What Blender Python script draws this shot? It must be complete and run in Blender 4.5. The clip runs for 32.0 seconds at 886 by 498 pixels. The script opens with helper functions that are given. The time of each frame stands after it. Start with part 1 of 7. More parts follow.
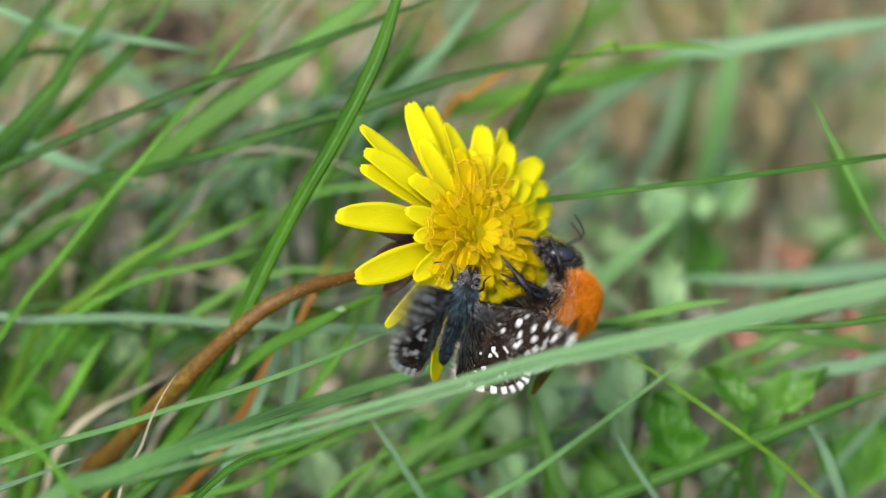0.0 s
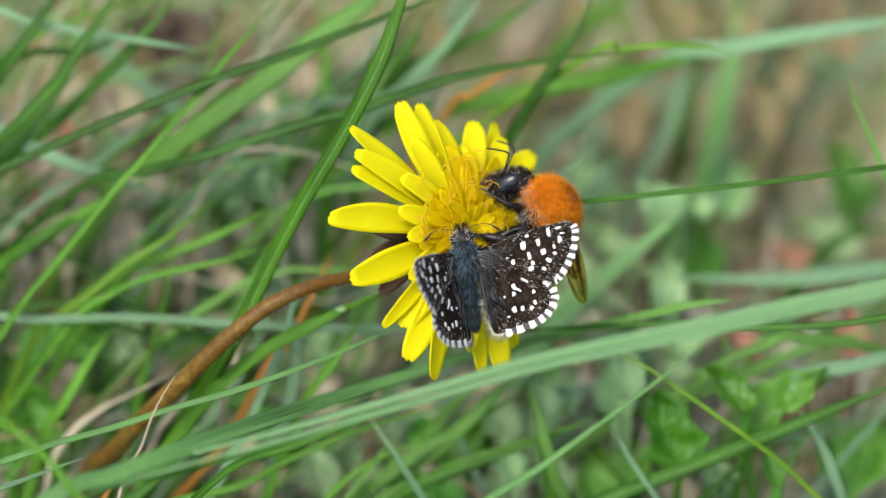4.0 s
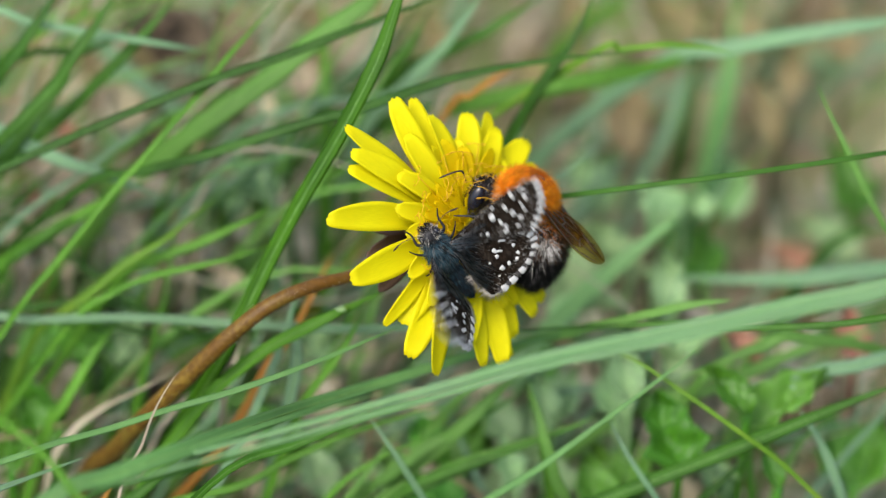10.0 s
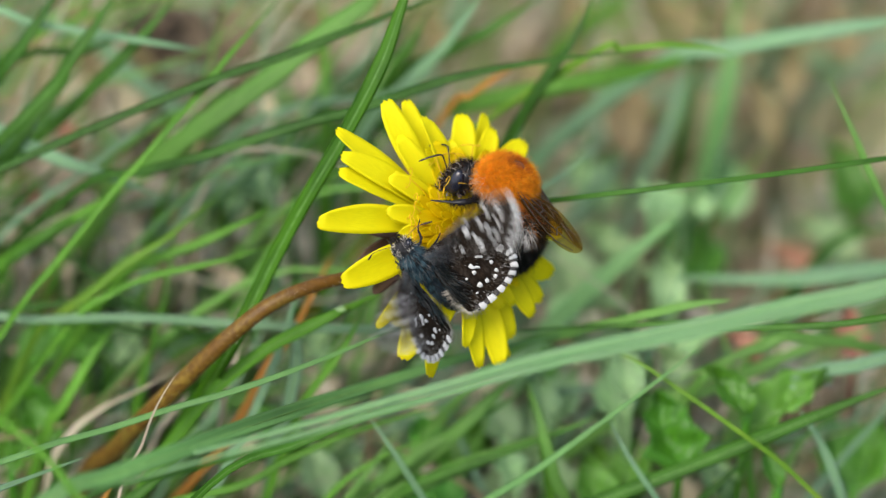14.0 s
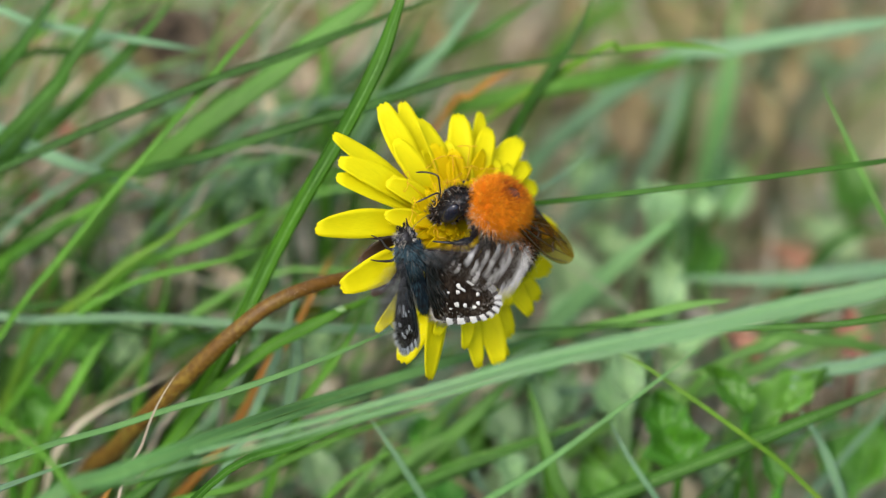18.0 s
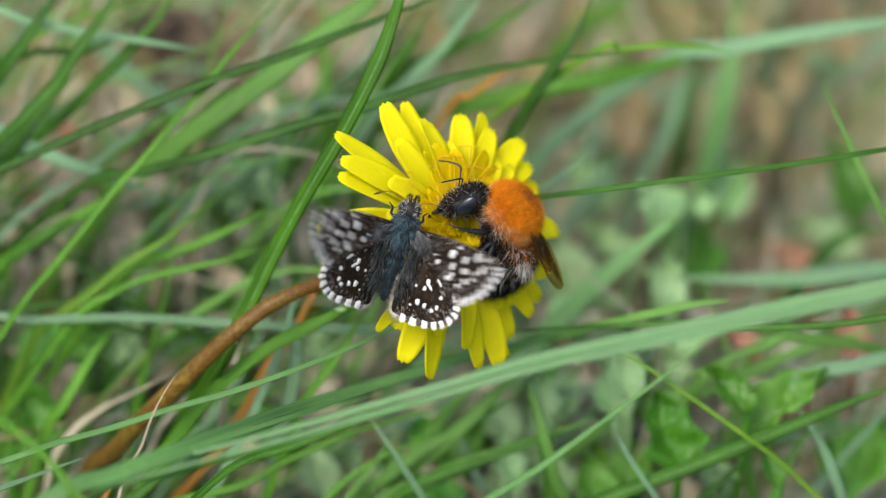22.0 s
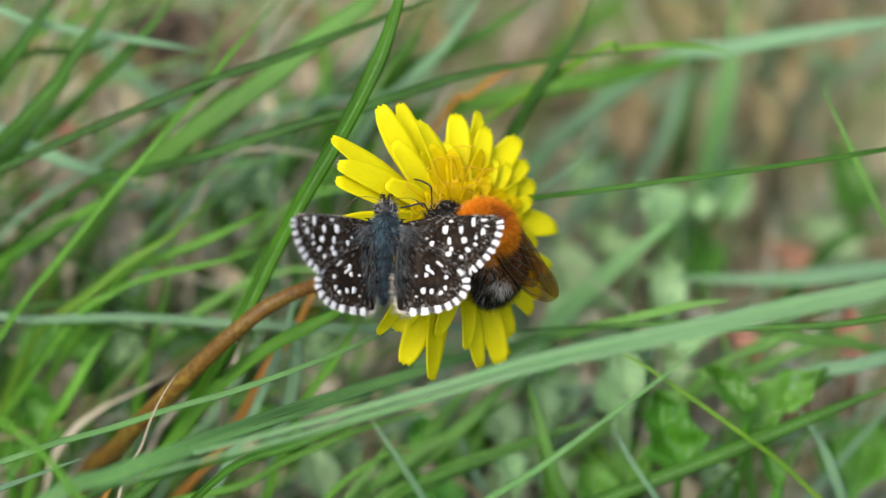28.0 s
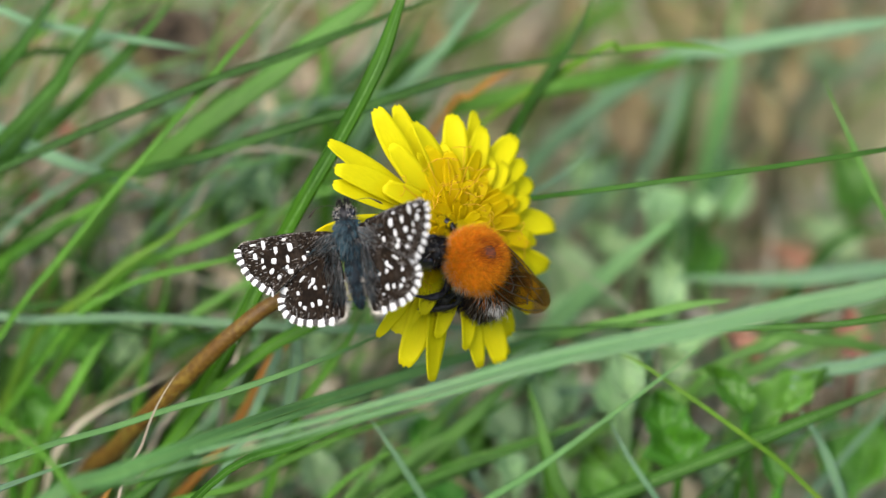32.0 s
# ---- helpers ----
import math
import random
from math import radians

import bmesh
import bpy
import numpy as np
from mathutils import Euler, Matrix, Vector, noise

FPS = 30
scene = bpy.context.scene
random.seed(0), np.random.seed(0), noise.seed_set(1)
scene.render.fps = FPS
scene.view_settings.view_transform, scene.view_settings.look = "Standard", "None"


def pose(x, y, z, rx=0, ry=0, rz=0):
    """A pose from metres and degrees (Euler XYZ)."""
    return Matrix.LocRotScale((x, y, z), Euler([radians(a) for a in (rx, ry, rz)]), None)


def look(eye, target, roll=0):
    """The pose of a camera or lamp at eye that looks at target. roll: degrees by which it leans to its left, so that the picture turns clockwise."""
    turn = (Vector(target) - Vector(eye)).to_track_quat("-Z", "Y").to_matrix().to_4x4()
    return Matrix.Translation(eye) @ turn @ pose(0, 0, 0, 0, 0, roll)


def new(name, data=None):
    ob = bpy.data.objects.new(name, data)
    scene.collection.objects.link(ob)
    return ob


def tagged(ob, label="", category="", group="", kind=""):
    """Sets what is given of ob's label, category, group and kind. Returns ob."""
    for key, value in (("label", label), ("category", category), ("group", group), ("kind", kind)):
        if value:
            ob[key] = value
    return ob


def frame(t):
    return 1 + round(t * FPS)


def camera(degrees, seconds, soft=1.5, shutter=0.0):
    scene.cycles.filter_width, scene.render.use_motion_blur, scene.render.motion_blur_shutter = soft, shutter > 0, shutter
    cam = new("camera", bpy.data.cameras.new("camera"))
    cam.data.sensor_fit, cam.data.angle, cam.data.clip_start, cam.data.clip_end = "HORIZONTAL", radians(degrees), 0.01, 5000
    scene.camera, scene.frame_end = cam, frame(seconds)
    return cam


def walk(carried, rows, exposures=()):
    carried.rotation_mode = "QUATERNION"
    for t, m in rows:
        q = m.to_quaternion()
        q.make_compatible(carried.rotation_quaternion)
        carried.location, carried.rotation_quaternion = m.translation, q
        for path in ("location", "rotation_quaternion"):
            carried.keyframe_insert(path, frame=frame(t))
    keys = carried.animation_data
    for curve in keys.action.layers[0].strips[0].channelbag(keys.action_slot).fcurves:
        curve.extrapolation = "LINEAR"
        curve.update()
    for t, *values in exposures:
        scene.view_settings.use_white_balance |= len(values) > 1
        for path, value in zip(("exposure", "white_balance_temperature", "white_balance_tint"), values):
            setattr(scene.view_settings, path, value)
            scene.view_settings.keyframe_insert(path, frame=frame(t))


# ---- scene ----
# Close study of a yellow flower head with two insects in a meadow; built in millimetres, 0.001 m each.
MM = 0.001
SLOPE = 45.0                       # the camera looks down by this angle
HEIGHT = 0.068                     # height of the flower above the soil
BED = pose(0, 0, HEIGHT, SLOPE)    # slanted frame through the flower: x right, y up the slope, z towards the camera


def at(x, y, z, rx=0, ry=0, rz=0):
    """A pose in the slanted frame, from millimetres and degrees."""
    return BED @ pose(x * MM, y * MM, z * MM, rx, ry, rz)


# ---- camera ----
cam = camera(10.19, 32.0, 1.2, 0.6)
cam.data.dof.use_dof = True
cam.data.dof.focus_distance = 0.5905
cam.data.dof.aperture_fstop = 9.5
EYE = at(0, 0, 600).translation
walk(cam, [(0, look(EYE, BED.translation)), (32, look(EYE, BED.translation))],
     [(0, 1.18), (7, 1.17), (13, 1.12), (20, 1.10), (32, 1.08)])      # the picture darkens slightly

# ---- light: bright overcast sky ----
world = bpy.data.worlds.new("overcast_sky")
scene.world = world
world.use_nodes = True
wt = world.node_tree
sky = wt.nodes.new("ShaderNodeTexSky")
sky.sky_type, sky.sun_disc = "NISHITA", False
sky.sun_elevation, sky.sun_rotation = radians(62), radians(221)
sky.dust_density, sky.air_density = 4.0, 1.0
wt.links.new(sky.outputs[0], wt.nodes["Background"].inputs[0])
wt.nodes["Background"].inputs[1].default_value = 0.13
sun = new("sun", bpy.data.lights.new("sun", "SUN"))
sun.data.energy, sun.data.angle, sun.data.color = 1.5, radians(35), (1.0, 0.97, 0.92)
sun.matrix_world = look((-0.35, -0.4, 1.0), (0, 0, 0))


# ---- materials ----
def nodes_of(name):
    m = bpy.data.materials.new(name)
    m.use_nodes = True
    nt = m.node_tree
    return m, nt, nt.nodes["Principled BSDF"]


def add(nt, kind, **values):
    n = nt.nodes.new(kind)
    for key, value in values.items():
        n.inputs[key].default_value = value
    return n


def mix(nt, fac, a, b):
    """Mix of two colours (tuples or sockets) by a socket or a number."""
    n = nt.nodes.new("ShaderNodeMix")
    n.data_type = "RGBA"
    for sock, value in ((n.inputs[0], fac), (n.inputs[6], a), (n.inputs[7], b)):
        if isinstance(value, bpy.types.NodeSocket):
            nt.links.new(value, sock)
        else:
            sock.default_value = (*value, 1) if isinstance(value, tuple) else value
    return n.outputs[2]


def ramp(nt, sock, lo, hi):
    n = nt.nodes.new("ShaderNodeMapRange")
    n.inputs[1].default_value, n.inputs[2].default_value = lo, hi
    nt.links.new(sock, n.inputs[0])
    return n.outputs[0]


def noise_of(nt, scale, stretch=(1, 1, 1), detail=3.0):
    co = nt.nodes.new("ShaderNodeTexCoord")
    mp = nt.nodes.new("ShaderNodeMapping")
    mp.inputs["Scale"].default_value = stretch
    nz = add(nt, "ShaderNodeTexNoise", Scale=scale, Detail=detail)
    nt.links.new(co.outputs["Object"], mp.inputs[0])
    nt.links.new(mp.outputs[0], nz.inputs["Vector"])
    return nz.outputs[0]


def surface(name, base, alt, fine, coarse, rough=0.6, bump=0.3, dist=0.0001, spec=0.4, leaf=0.0, stretch=(1, 1, 1), third=None, rand=0.0, grit=0.35):
    """A surface of two or three colours mottled at two scales (per metre), with a fine relief. leaf: share of light let through."""
    m, nt, p = nodes_of(name)
    f = noise_of(nt, fine, stretch)
    c = noise_of(nt, coarse)
    col = mix(nt, ramp(nt, c, 0.38, 0.64), base, alt)
    dark = mix(nt, grit, base, (0.0, 0.0, 0.0))
    if third:
        c2 = noise_of(nt, coarse * 0.43, (1.3, 0.8, 1.1))
        col = mix(nt, ramp(nt, c2, 0.52, 0.66), col, third)
    col = mix(nt, ramp(nt, f, 0.62, 0.36), col, dark)
    if rand:
        info = nt.nodes.new("ShaderNodeObjectInfo")
        hsv = nt.nodes.new("ShaderNodeHueSaturation")
        nt.links.new(col, hsv.inputs["Color"])
        for key, a, b in (("Value", 1 - rand, 1 + rand), ("Hue", 0.5 - rand * 0.06, 0.5 + rand * 0.06)):
            r = nt.nodes.new("ShaderNodeMapRange")
            r.inputs[3].default_value, r.inputs[4].default_value = a, b
            nt.links.new(info.outputs["Random"], r.inputs[0])
            nt.links.new(r.outputs[0], hsv.inputs[key])
        col = hsv.outputs[0]
    nt.links.new(col, p.inputs["Base Color"])
    p.inputs["Roughness"].default_value = rough
    p.inputs["Specular IOR Level"].default_value = spec
    if bump:
        b = add(nt, "ShaderNodeBump", Strength=bump, Distance=dist)
        nt.links.new(f, b.inputs["Height"])
        nt.links.new(b.outputs[0], p.inputs["Normal"])
    if leaf:
        tr = nt.nodes.new("ShaderNodeBsdfTranslucent")
        nt.links.new(col, tr.inputs[0])
        ms = nt.nodes.new("ShaderNodeMixShader")
        ms.inputs[0].default_value = leaf
        nt.links.new(p.outputs[0], ms.inputs[1])
        nt.links.new(tr.outputs[0], ms.inputs[2])
        nt.links.new(ms.outputs[0], nt.nodes["Material Output"].inputs[0])
    return m


def grass_mat(name, base, alt, third=None, rough=0.45):
    """Grass: lengthwise ribs and streaks from the blade's own lengthwise coordinate, mottled along it."""
    m, nt, p = nodes_of(name)
    uv = nt.nodes.new("ShaderNodeUVMap")
    tones = []
    for sx, sy, detail in ((1.0, 0.012, 3.0), (5.5, 0.03, 1.0), (0.25, 0.05, 2.0)):
        mp = nt.nodes.new("ShaderNodeMapping")
        mp.inputs["Scale"].default_value = (sx, sy, 1)
        nt.links.new(uv.outputs[0], mp.inputs[0])
        nz = add(nt, "ShaderNodeTexNoise", Scale=2.0, Detail=detail)
        nt.links.new(mp.outputs[0], nz.inputs["Vector"])
        tones.append(nz.outputs[0])
    col = mix(nt, ramp(nt, tones[0], 0.35, 0.65), base, alt)
    if third:
        col = mix(nt, ramp(nt, tones[2], 0.55, 0.7), col, third)
    col = mix(nt, ramp(nt, tones[1], 0.7, 0.3), col, tuple(c * 0.72 for c in base))
    col = mix(nt, ramp(nt, tones[2], 0.35, 0.8), col, tuple(c * 1.25 for c in alt))
    info = nt.nodes.new("ShaderNodeObjectInfo")
    hsv = nt.nodes.new("ShaderNodeHueSaturation")
    nt.links.new(col, hsv.inputs["Color"])
    r = nt.nodes.new("ShaderNodeMapRange")
    r.inputs[3].default_value, r.inputs[4].default_value = 0.82, 1.18
    nt.links.new(info.outputs["Random"], r.inputs[0])
    nt.links.new(r.outputs[0], hsv.inputs["Value"])
    nt.links.new(hsv.outputs[0], p.inputs["Base Color"])
    p.inputs["Roughness"].default_value = rough
    p.inputs["Specular IOR Level"].default_value = 0.1
    b = add(nt, "ShaderNodeBump", Strength=0.4, Distance=0.00008)
    nt.links.new(tones[1], b.inputs["Height"])
    nt.links.new(b.outputs[0], p.inputs["Normal"])
    tr = nt.nodes.new("ShaderNodeBsdfTranslucent")
    nt.links.new(hsv.outputs[0], tr.inputs[0])
    ms = nt.nodes.new("ShaderNodeMixShader")
    ms.inputs[0].default_value = 0.22
    nt.links.new(p.outputs[0], ms.inputs[1])
    nt.links.new(tr.outputs[0], ms.inputs[2])
    nt.links.new(ms.outputs[0], nt.nodes["Material Output"].inputs[0])
    return m


GREEN = grass_mat("grass_green", (0.054, 0.168, 0.012), (0.082, 0.215, 0.020))
DEEP = grass_mat("grass_deep_green", (0.014, 0.056, 0.005), (0.026, 0.086, 0.009))
MID = grass_mat("grass_mid_green", (0.026, 0.092, 0.008), (0.044, 0.132, 0.013))
HERO = grass_mat("grass_crisp_green", (0.022, 0.080, 0.004), (0.040, 0.12, 0.006))
WAXY = grass_mat("grass_soft_green", (0.12, 0.26, 0.085), (0.09, 0.215, 0.058))
LEAFSTALK = grass_mat("herb_stalk", (0.22, 0.42, 0.16), (0.17, 0.35, 0.12))
LIGHT = grass_mat("grass_light_green", (0.13, 0.275, 0.06), (0.10, 0.24, 0.042))
GLAUCOUS = grass_mat("grass_blue_green", (0.175, 0.295, 0.175), (0.115, 0.22, 0.11), None, 0.5)
FRONT = grass_mat("grass_waxy_green", (0.19, 0.32, 0.165), (0.09, 0.205, 0.075), None, 0.5)
YELLOWISH = grass_mat("grass_yellow_green", (0.075, 0.185, 0.013), (0.115, 0.23, 0.02), (0.20, 0.10, 0.03))
STRAW = grass_mat("dry_straw", (0.28, 0.24, 0.165), (0.37, 0.325, 0.24), None, 0.8)
BROWNED = grass_mat("browned_grass", (0.19, 0.145, 0.075), (0.25, 0.20, 0.115), None, 0.8)
RUST = grass_mat("rusty_dead_grass", (0.46, 0.20, 0.035), (0.36, 0.15, 0.035), None, 0.8)
DRYLEAF = surface("dry_leaf", (0.30, 0.13, 0.075), (0.34, 0.19, 0.12), 1800, 110, 0.75, 0.5, rand=0.25, grit=0.3)
RIB = surface("leaf_midrib", (0.10, 0.22, 0.04), (0.13, 0.26, 0.06), 1500, 150, 0.5, 0)
DEADPALE = grass_mat("dead_grass_pale", (0.40, 0.365, 0.255), (0.50, 0.465, 0.345), None, 0.8)
# for leaves added to darken the background, in place of dark soil
DARKLEAF = surface("fill_leaf_dark", (0.085, 0.062, 0.035), (0.13, 0.10, 0.06), 1500, 130, 0.8, 0.5, rand=0.2, grit=0.3)
# for leaves added where shaded gaps hide the tan ground
TANLEAF = surface("fill_leaf_tan", (0.32, 0.275, 0.17), (0.42, 0.37, 0.25), 1500, 130, 0.8, 0.5, rand=0.2, grit=0.3)
# for leaves added to brighten dark patches of the background
BEIGEFILL = surface("fill_leaf_beige", (0.50, 0.455, 0.32), (0.60, 0.56, 0.42), 1500, 130, 0.8, 0.5, rand=0.15, grit=0.3)
# for olive-brown leaves added to tone down bright soil
OLIVEFILL = surface("fill_leaf_olive", (0.16, 0.135, 0.05), (0.21, 0.17, 0.085), 1500, 130, 0.8, 0.5, rand=0.15, grit=0.3)
SHREDS = surface("litter_shreds", (0.21, 0.16, 0.09), (0.32, 0.26, 0.17), 1800, 110, 0.8, 0.5, grit=0.3)
LEAFGREEN = surface("herb_leaf", (0.12, 0.34, 0.035), (0.075, 0.245, 0.02), 1200, 160, 0.45, 0.5, leaf=0.25, rand=0.2, grit=0.3)
LEAFDARK = surface("herb_leaf_dark", (0.07, 0.24, 0.012), (0.045, 0.17, 0.008), 1500, 130, 0.45, 0.4, leaf=0.25, rand=0.15)
LEAFPALE = surface("herb_leaf_pale", (0.32, 0.50, 0.225), (0.23, 0.42, 0.14), 1200, 160, 0.45, 0.5, leaf=0.25, rand=0.2, grit=0.25)
SOIL = surface("litter_soil", (0.262, 0.25, 0.115), (0.365, 0.35, 0.195), 700, 75, 0.9, 0.9, 0.0008, 0.15, 0, (1, 1, 1), (0.15, 0.16, 0.06))
PEBBLE = surface("pebble", (0.45, 0.41, 0.38), (0.36, 0.30, 0.27), 900, 70, 0.8, 0.5, rand=0.15)
PETAL = surface("petal_yellow", (0.72, 0.665, 0.004), (0.69, 0.60, 0.003), 1800, 160, 0.55, 0.35, 0.00005, 0.12, 0.36, (4, 0.5, 4), grit=0.07)
PETALIN = surface("petal_golden", (0.85, 0.73, 0.004), (0.83, 0.65, 0.003), 1800, 200, 0.55, 0.08, 0.00004, 0.12, 0.68, (4, 1, 4), grit=0.03)
STIGMA = surface("stigma_ochre", (0.76, 0.47, 0.012), (0.66, 0.36, 0.010), 3000, 300, 0.6, 0.2, leaf=0.3, grit=0.1)
BRACT = surface("bract_dark", (0.125, 0.075, 0.052), (0.085, 0.042, 0.040), 2500, 200, 0.6, 0.4, leaf=0.05)
STEM = surface("stem_reddish", (0.105, 0.048, 0.005), (0.155, 0.10, 0.013), 1400, 120, 0.5, 0.5, 0.00008, 0.25, 0, (1, 1, 1), (0.105, 0.105, 0.014), grit=0.3)
STEMHAIR = surface("stem_hair", (0.55, 0.5, 0.42), (0.5, 0.45, 0.4), 2000, 200, 0.8, 0)
WINGTOP = surface("wing_scales_dark", (0.0085, 0.0055, 0.0035), (0.025, 0.016, 0.010), 5200, 800, 0.85, 0.4, 0.00006, 0.08, 0, (1, 0.4, 1), (0.036, 0.027, 0.020))
WINGUNDER = surface("wing_underside_pale", (0.62, 0.57, 0.51), (0.25, 0.19, 0.125), 3000, 420, 0.85, 0.5, 0.0001, 0.1, 0, (1, 0.5, 1), (0.74, 0.72, 0.68), grit=0.35)
WHITE = surface("white_scales", (0.66, 0.66, 0.645), (0.50, 0.49, 0.47), 5000, 700, 0.8, 0.4, 0.00006, 0.2, grit=0.25)
FRINGEDARK = surface("fringe_dark", (0.05, 0.045, 0.042), (0.08, 0.07, 0.065), 5000, 500, 0.8, 0.3)
FLYBODY = surface("insect_body_black", (0.02, 0.02, 0.022), (0.03, 0.03, 0.034), 4000, 400, 0.6, 0.3)
BLUEHAIR = surface("hair_slate_blue", (0.022, 0.052, 0.075), (0.010, 0.022, 0.034), 1500, 500, 0.6, 0, spec=0.15)
TEALHAIR = surface("hair_teal_grey", (0.075, 0.145, 0.175), (0.040, 0.085, 0.110), 1500, 500, 0.6, 0, spec=0.15)
GREYHAIR = surface("hair_grey", (0.26, 0.25, 0.235), (0.17, 0.165, 0.16), 1500, 500, 0.6, 0)
ANTENNA = surface("antenna_brown", (0.06, 0.042, 0.026), (0.03, 0.024, 0.018), 2500, 500, 0.6, 0)
DARKHAIR = surface("hair_dark_brown", (0.016, 0.014, 0.013), (0.035, 0.032, 0.03), 1500, 500, 0.7, 0, spec=0.12)
PALEHAIR = surface("hair_pale", (0.58, 0.54, 0.46), (0.70, 0.66, 0.58), 1500, 300, 0.7, 0)
WHITEHAIR = surface("hair_white", (0.72, 0.69, 0.64), (0.60, 0.57, 0.50), 1500, 300, 0.7, 0)
GINGER = surface("hair_ginger", (0.80, 0.235, 0.004), (0.70, 0.175, 0.004), 1500, 260, 0.7, 0, spec=0.15)
BROWNHAIR = surface("hair_brown", (0.10, 0.05, 0.02), (0.06, 0.03, 0.014), 1500, 260, 0.7, 0, spec=0.15)
AMBER = surface("hair_amber", (0.88, 0.34, 0.012), (0.82, 0.27, 0.008), 1500, 260, 0.7, 0, spec=0.15)
RUSTHAIR = surface("hair_rust", (0.50, 0.11, 0.005), (0.38, 0.075, 0.004), 1500, 260, 0.7, 0, spec=0.15)
GINGERSKIN = surface("ginger_skin", (0.50, 0.12, 0.006), (0.34, 0.07, 0.005), 3000, 260, 0.8, 0.4)
BLACKHAIR = surface("hair_black", (0.006, 0.006, 0.006), (0.012, 0.011, 0.010), 1500, 300, 0.7, 0, spec=0.1)
SKIN = surface("bee_skin_black", (0.010, 0.010, 0.012), (0.018, 0.017, 0.017), 3500, 300, 0.42, 0.3, 0.00005, 0.35)
EYE_MAT = surface("compound_eye", (0.010, 0.011, 0.018), (0.02, 0.022, 0.035), 9000, 300, 0.24, 0.15, 0.00003, 0.5)
BALD = surface("bald_patch", (0.16, 0.04, 0.012), (0.08, 0.02, 0.01), 3500, 600, 0.5, 0.3)


def membrane(name, tint, clear):
    """Smoky see-through insect wing."""
    m, nt, p = nodes_of(name)
    f = noise_of(nt, 2500)
    nt.links.new(mix(nt, ramp(nt, f, 0.4, 0.6), tint, tuple(c * 0.7 for c in tint)), p.inputs["Base Color"])
    p.inputs["Roughness"].default_value = 0.3
    tr = nt.nodes.new("ShaderNodeBsdfTransparent")
    tr.inputs[0].default_value = (0.90, 0.76, 0.46, 1)
    ms = nt.nodes.new("ShaderNodeMixShader")
    ms.inputs[0].default_value = clear
    nt.links.new(p.outputs[0], ms.inputs[1])
    nt.links.new(tr.outputs[0], ms.inputs[2])
    nt.links.new(ms.outputs[0], nt.nodes["Material Output"].inputs[0])
    return m


SMOKY = membrane("smoky_wing", (0.085, 0.055, 0.025), 0.89)
VEIN = surface("wing_vein", (0.035, 0.022, 0.014), (0.05, 0.03, 0.02), 4000, 300, 0.4, 0)

POLLEN = surface("pollen", (0.85, 0.62, 0.05), (0.8, 0.55, 0.04), 3000, 500, 0.7, 0)


def water(name):
    m, nt, p = nodes_of(name)
    p.inputs["Base Color"].default_value = (1, 1, 1, 1)
    p.inputs["Transmission Weight"].default_value = 1.0
    p.inputs["IOR"].default_value = 1.33
    p.inputs["Roughness"].default_value = 0.02
    return m


WATER = water("water")


# ---- mesh helpers (all in millimetres until linked) ----
class Shape:
    """Vertices and faces collected in millimetres."""

    def __init__(self):
        self.v, self.f, self.m, self.uv = [], [], [], []

    def add(self, verts, faces, mat=0):
        k = len(self.v)
        self.v.extend(tuple(p) for p in verts)
        self.f.extend(tuple(i + k for i in q) for q in faces)
        self.m.extend([mat] * len(faces))

    def mesh(self, name, mats, smooth=True):
        me = bpy.data.meshes.new(name)
        me.from_pydata([(a * MM, b * MM, c * MM) for a, b, c in self.v], [], self.f)
        for m in mats if isinstance(mats, (list, tuple)) else [mats]:
            me.materials.append(m)
        me.polygons.foreach_set("material_index", self.m)
        me.polygons.foreach_set("use_smooth", [smooth] * len(self.f))
        if len(self.uv) == len(self.v):
            flat = [c for q in self.f for i in q for c in self.uv[i]]
            me.uv_layers.new(name="UVMap").data.foreach_set("uv", flat)
        me.update()
        return me


def part(name, shape, mats, parent, label="", m=None):
    """Links a shape as one mesh object under a thing or a part."""
    ob = new(name, shape.mesh(name, mats) if isinstance(shape, Shape) else shape)
    ob.parent = parent
    if m is not None:
        ob.matrix_basis = m
    return tagged(ob, label)


def thing(name, m, label, category, group="", kind=""):
    ob = new(name)
    ob.empty_display_size = 0.002
    ob.matrix_world = m
    return tagged(ob, label, category, group, kind)


def tube(shape, pts, radii, sides=8, mat=0, flat=1.0):
    """A closed tube through points, with a radius at each; flat squeezes it along its second normal."""
    pts = [Vector(p) for p in pts]
    k = len(shape.v)
    verts, faces = [], []
    ref = Vector((0.13, 0.21, 1.0))
    for i, p in enumerate(pts):
        d = (pts[min(i + 1, len(pts) - 1)] - pts[max(i - 1, 0)]).normalized()
        if i == 0 and abs(d.dot(ref.normalized())) > 0.95:
            ref = Vector((1, 0.2, 0))
        a = (ref - d * ref.dot(d)).normalized()
        b = d.cross(a)
        ref = a
        for j in range(sides):
            w = 2 * math.pi * j / sides
            verts.append(p + (a * math.cos(w) * flat + b * math.sin(w)) * radii[i])
    n = len(pts)
    for i in range(n - 1):
        for j in range(sides):
            q = (j + 1) % sides
            faces.append((i * sides + j, i * sides + q, (i + 1) * sides + q, (i + 1) * sides + j))
    faces.append(tuple(reversed(range(sides))))
    faces.append(tuple((n - 1) * sides + j for j in range(sides)))
    shape.add(verts, faces, mat)


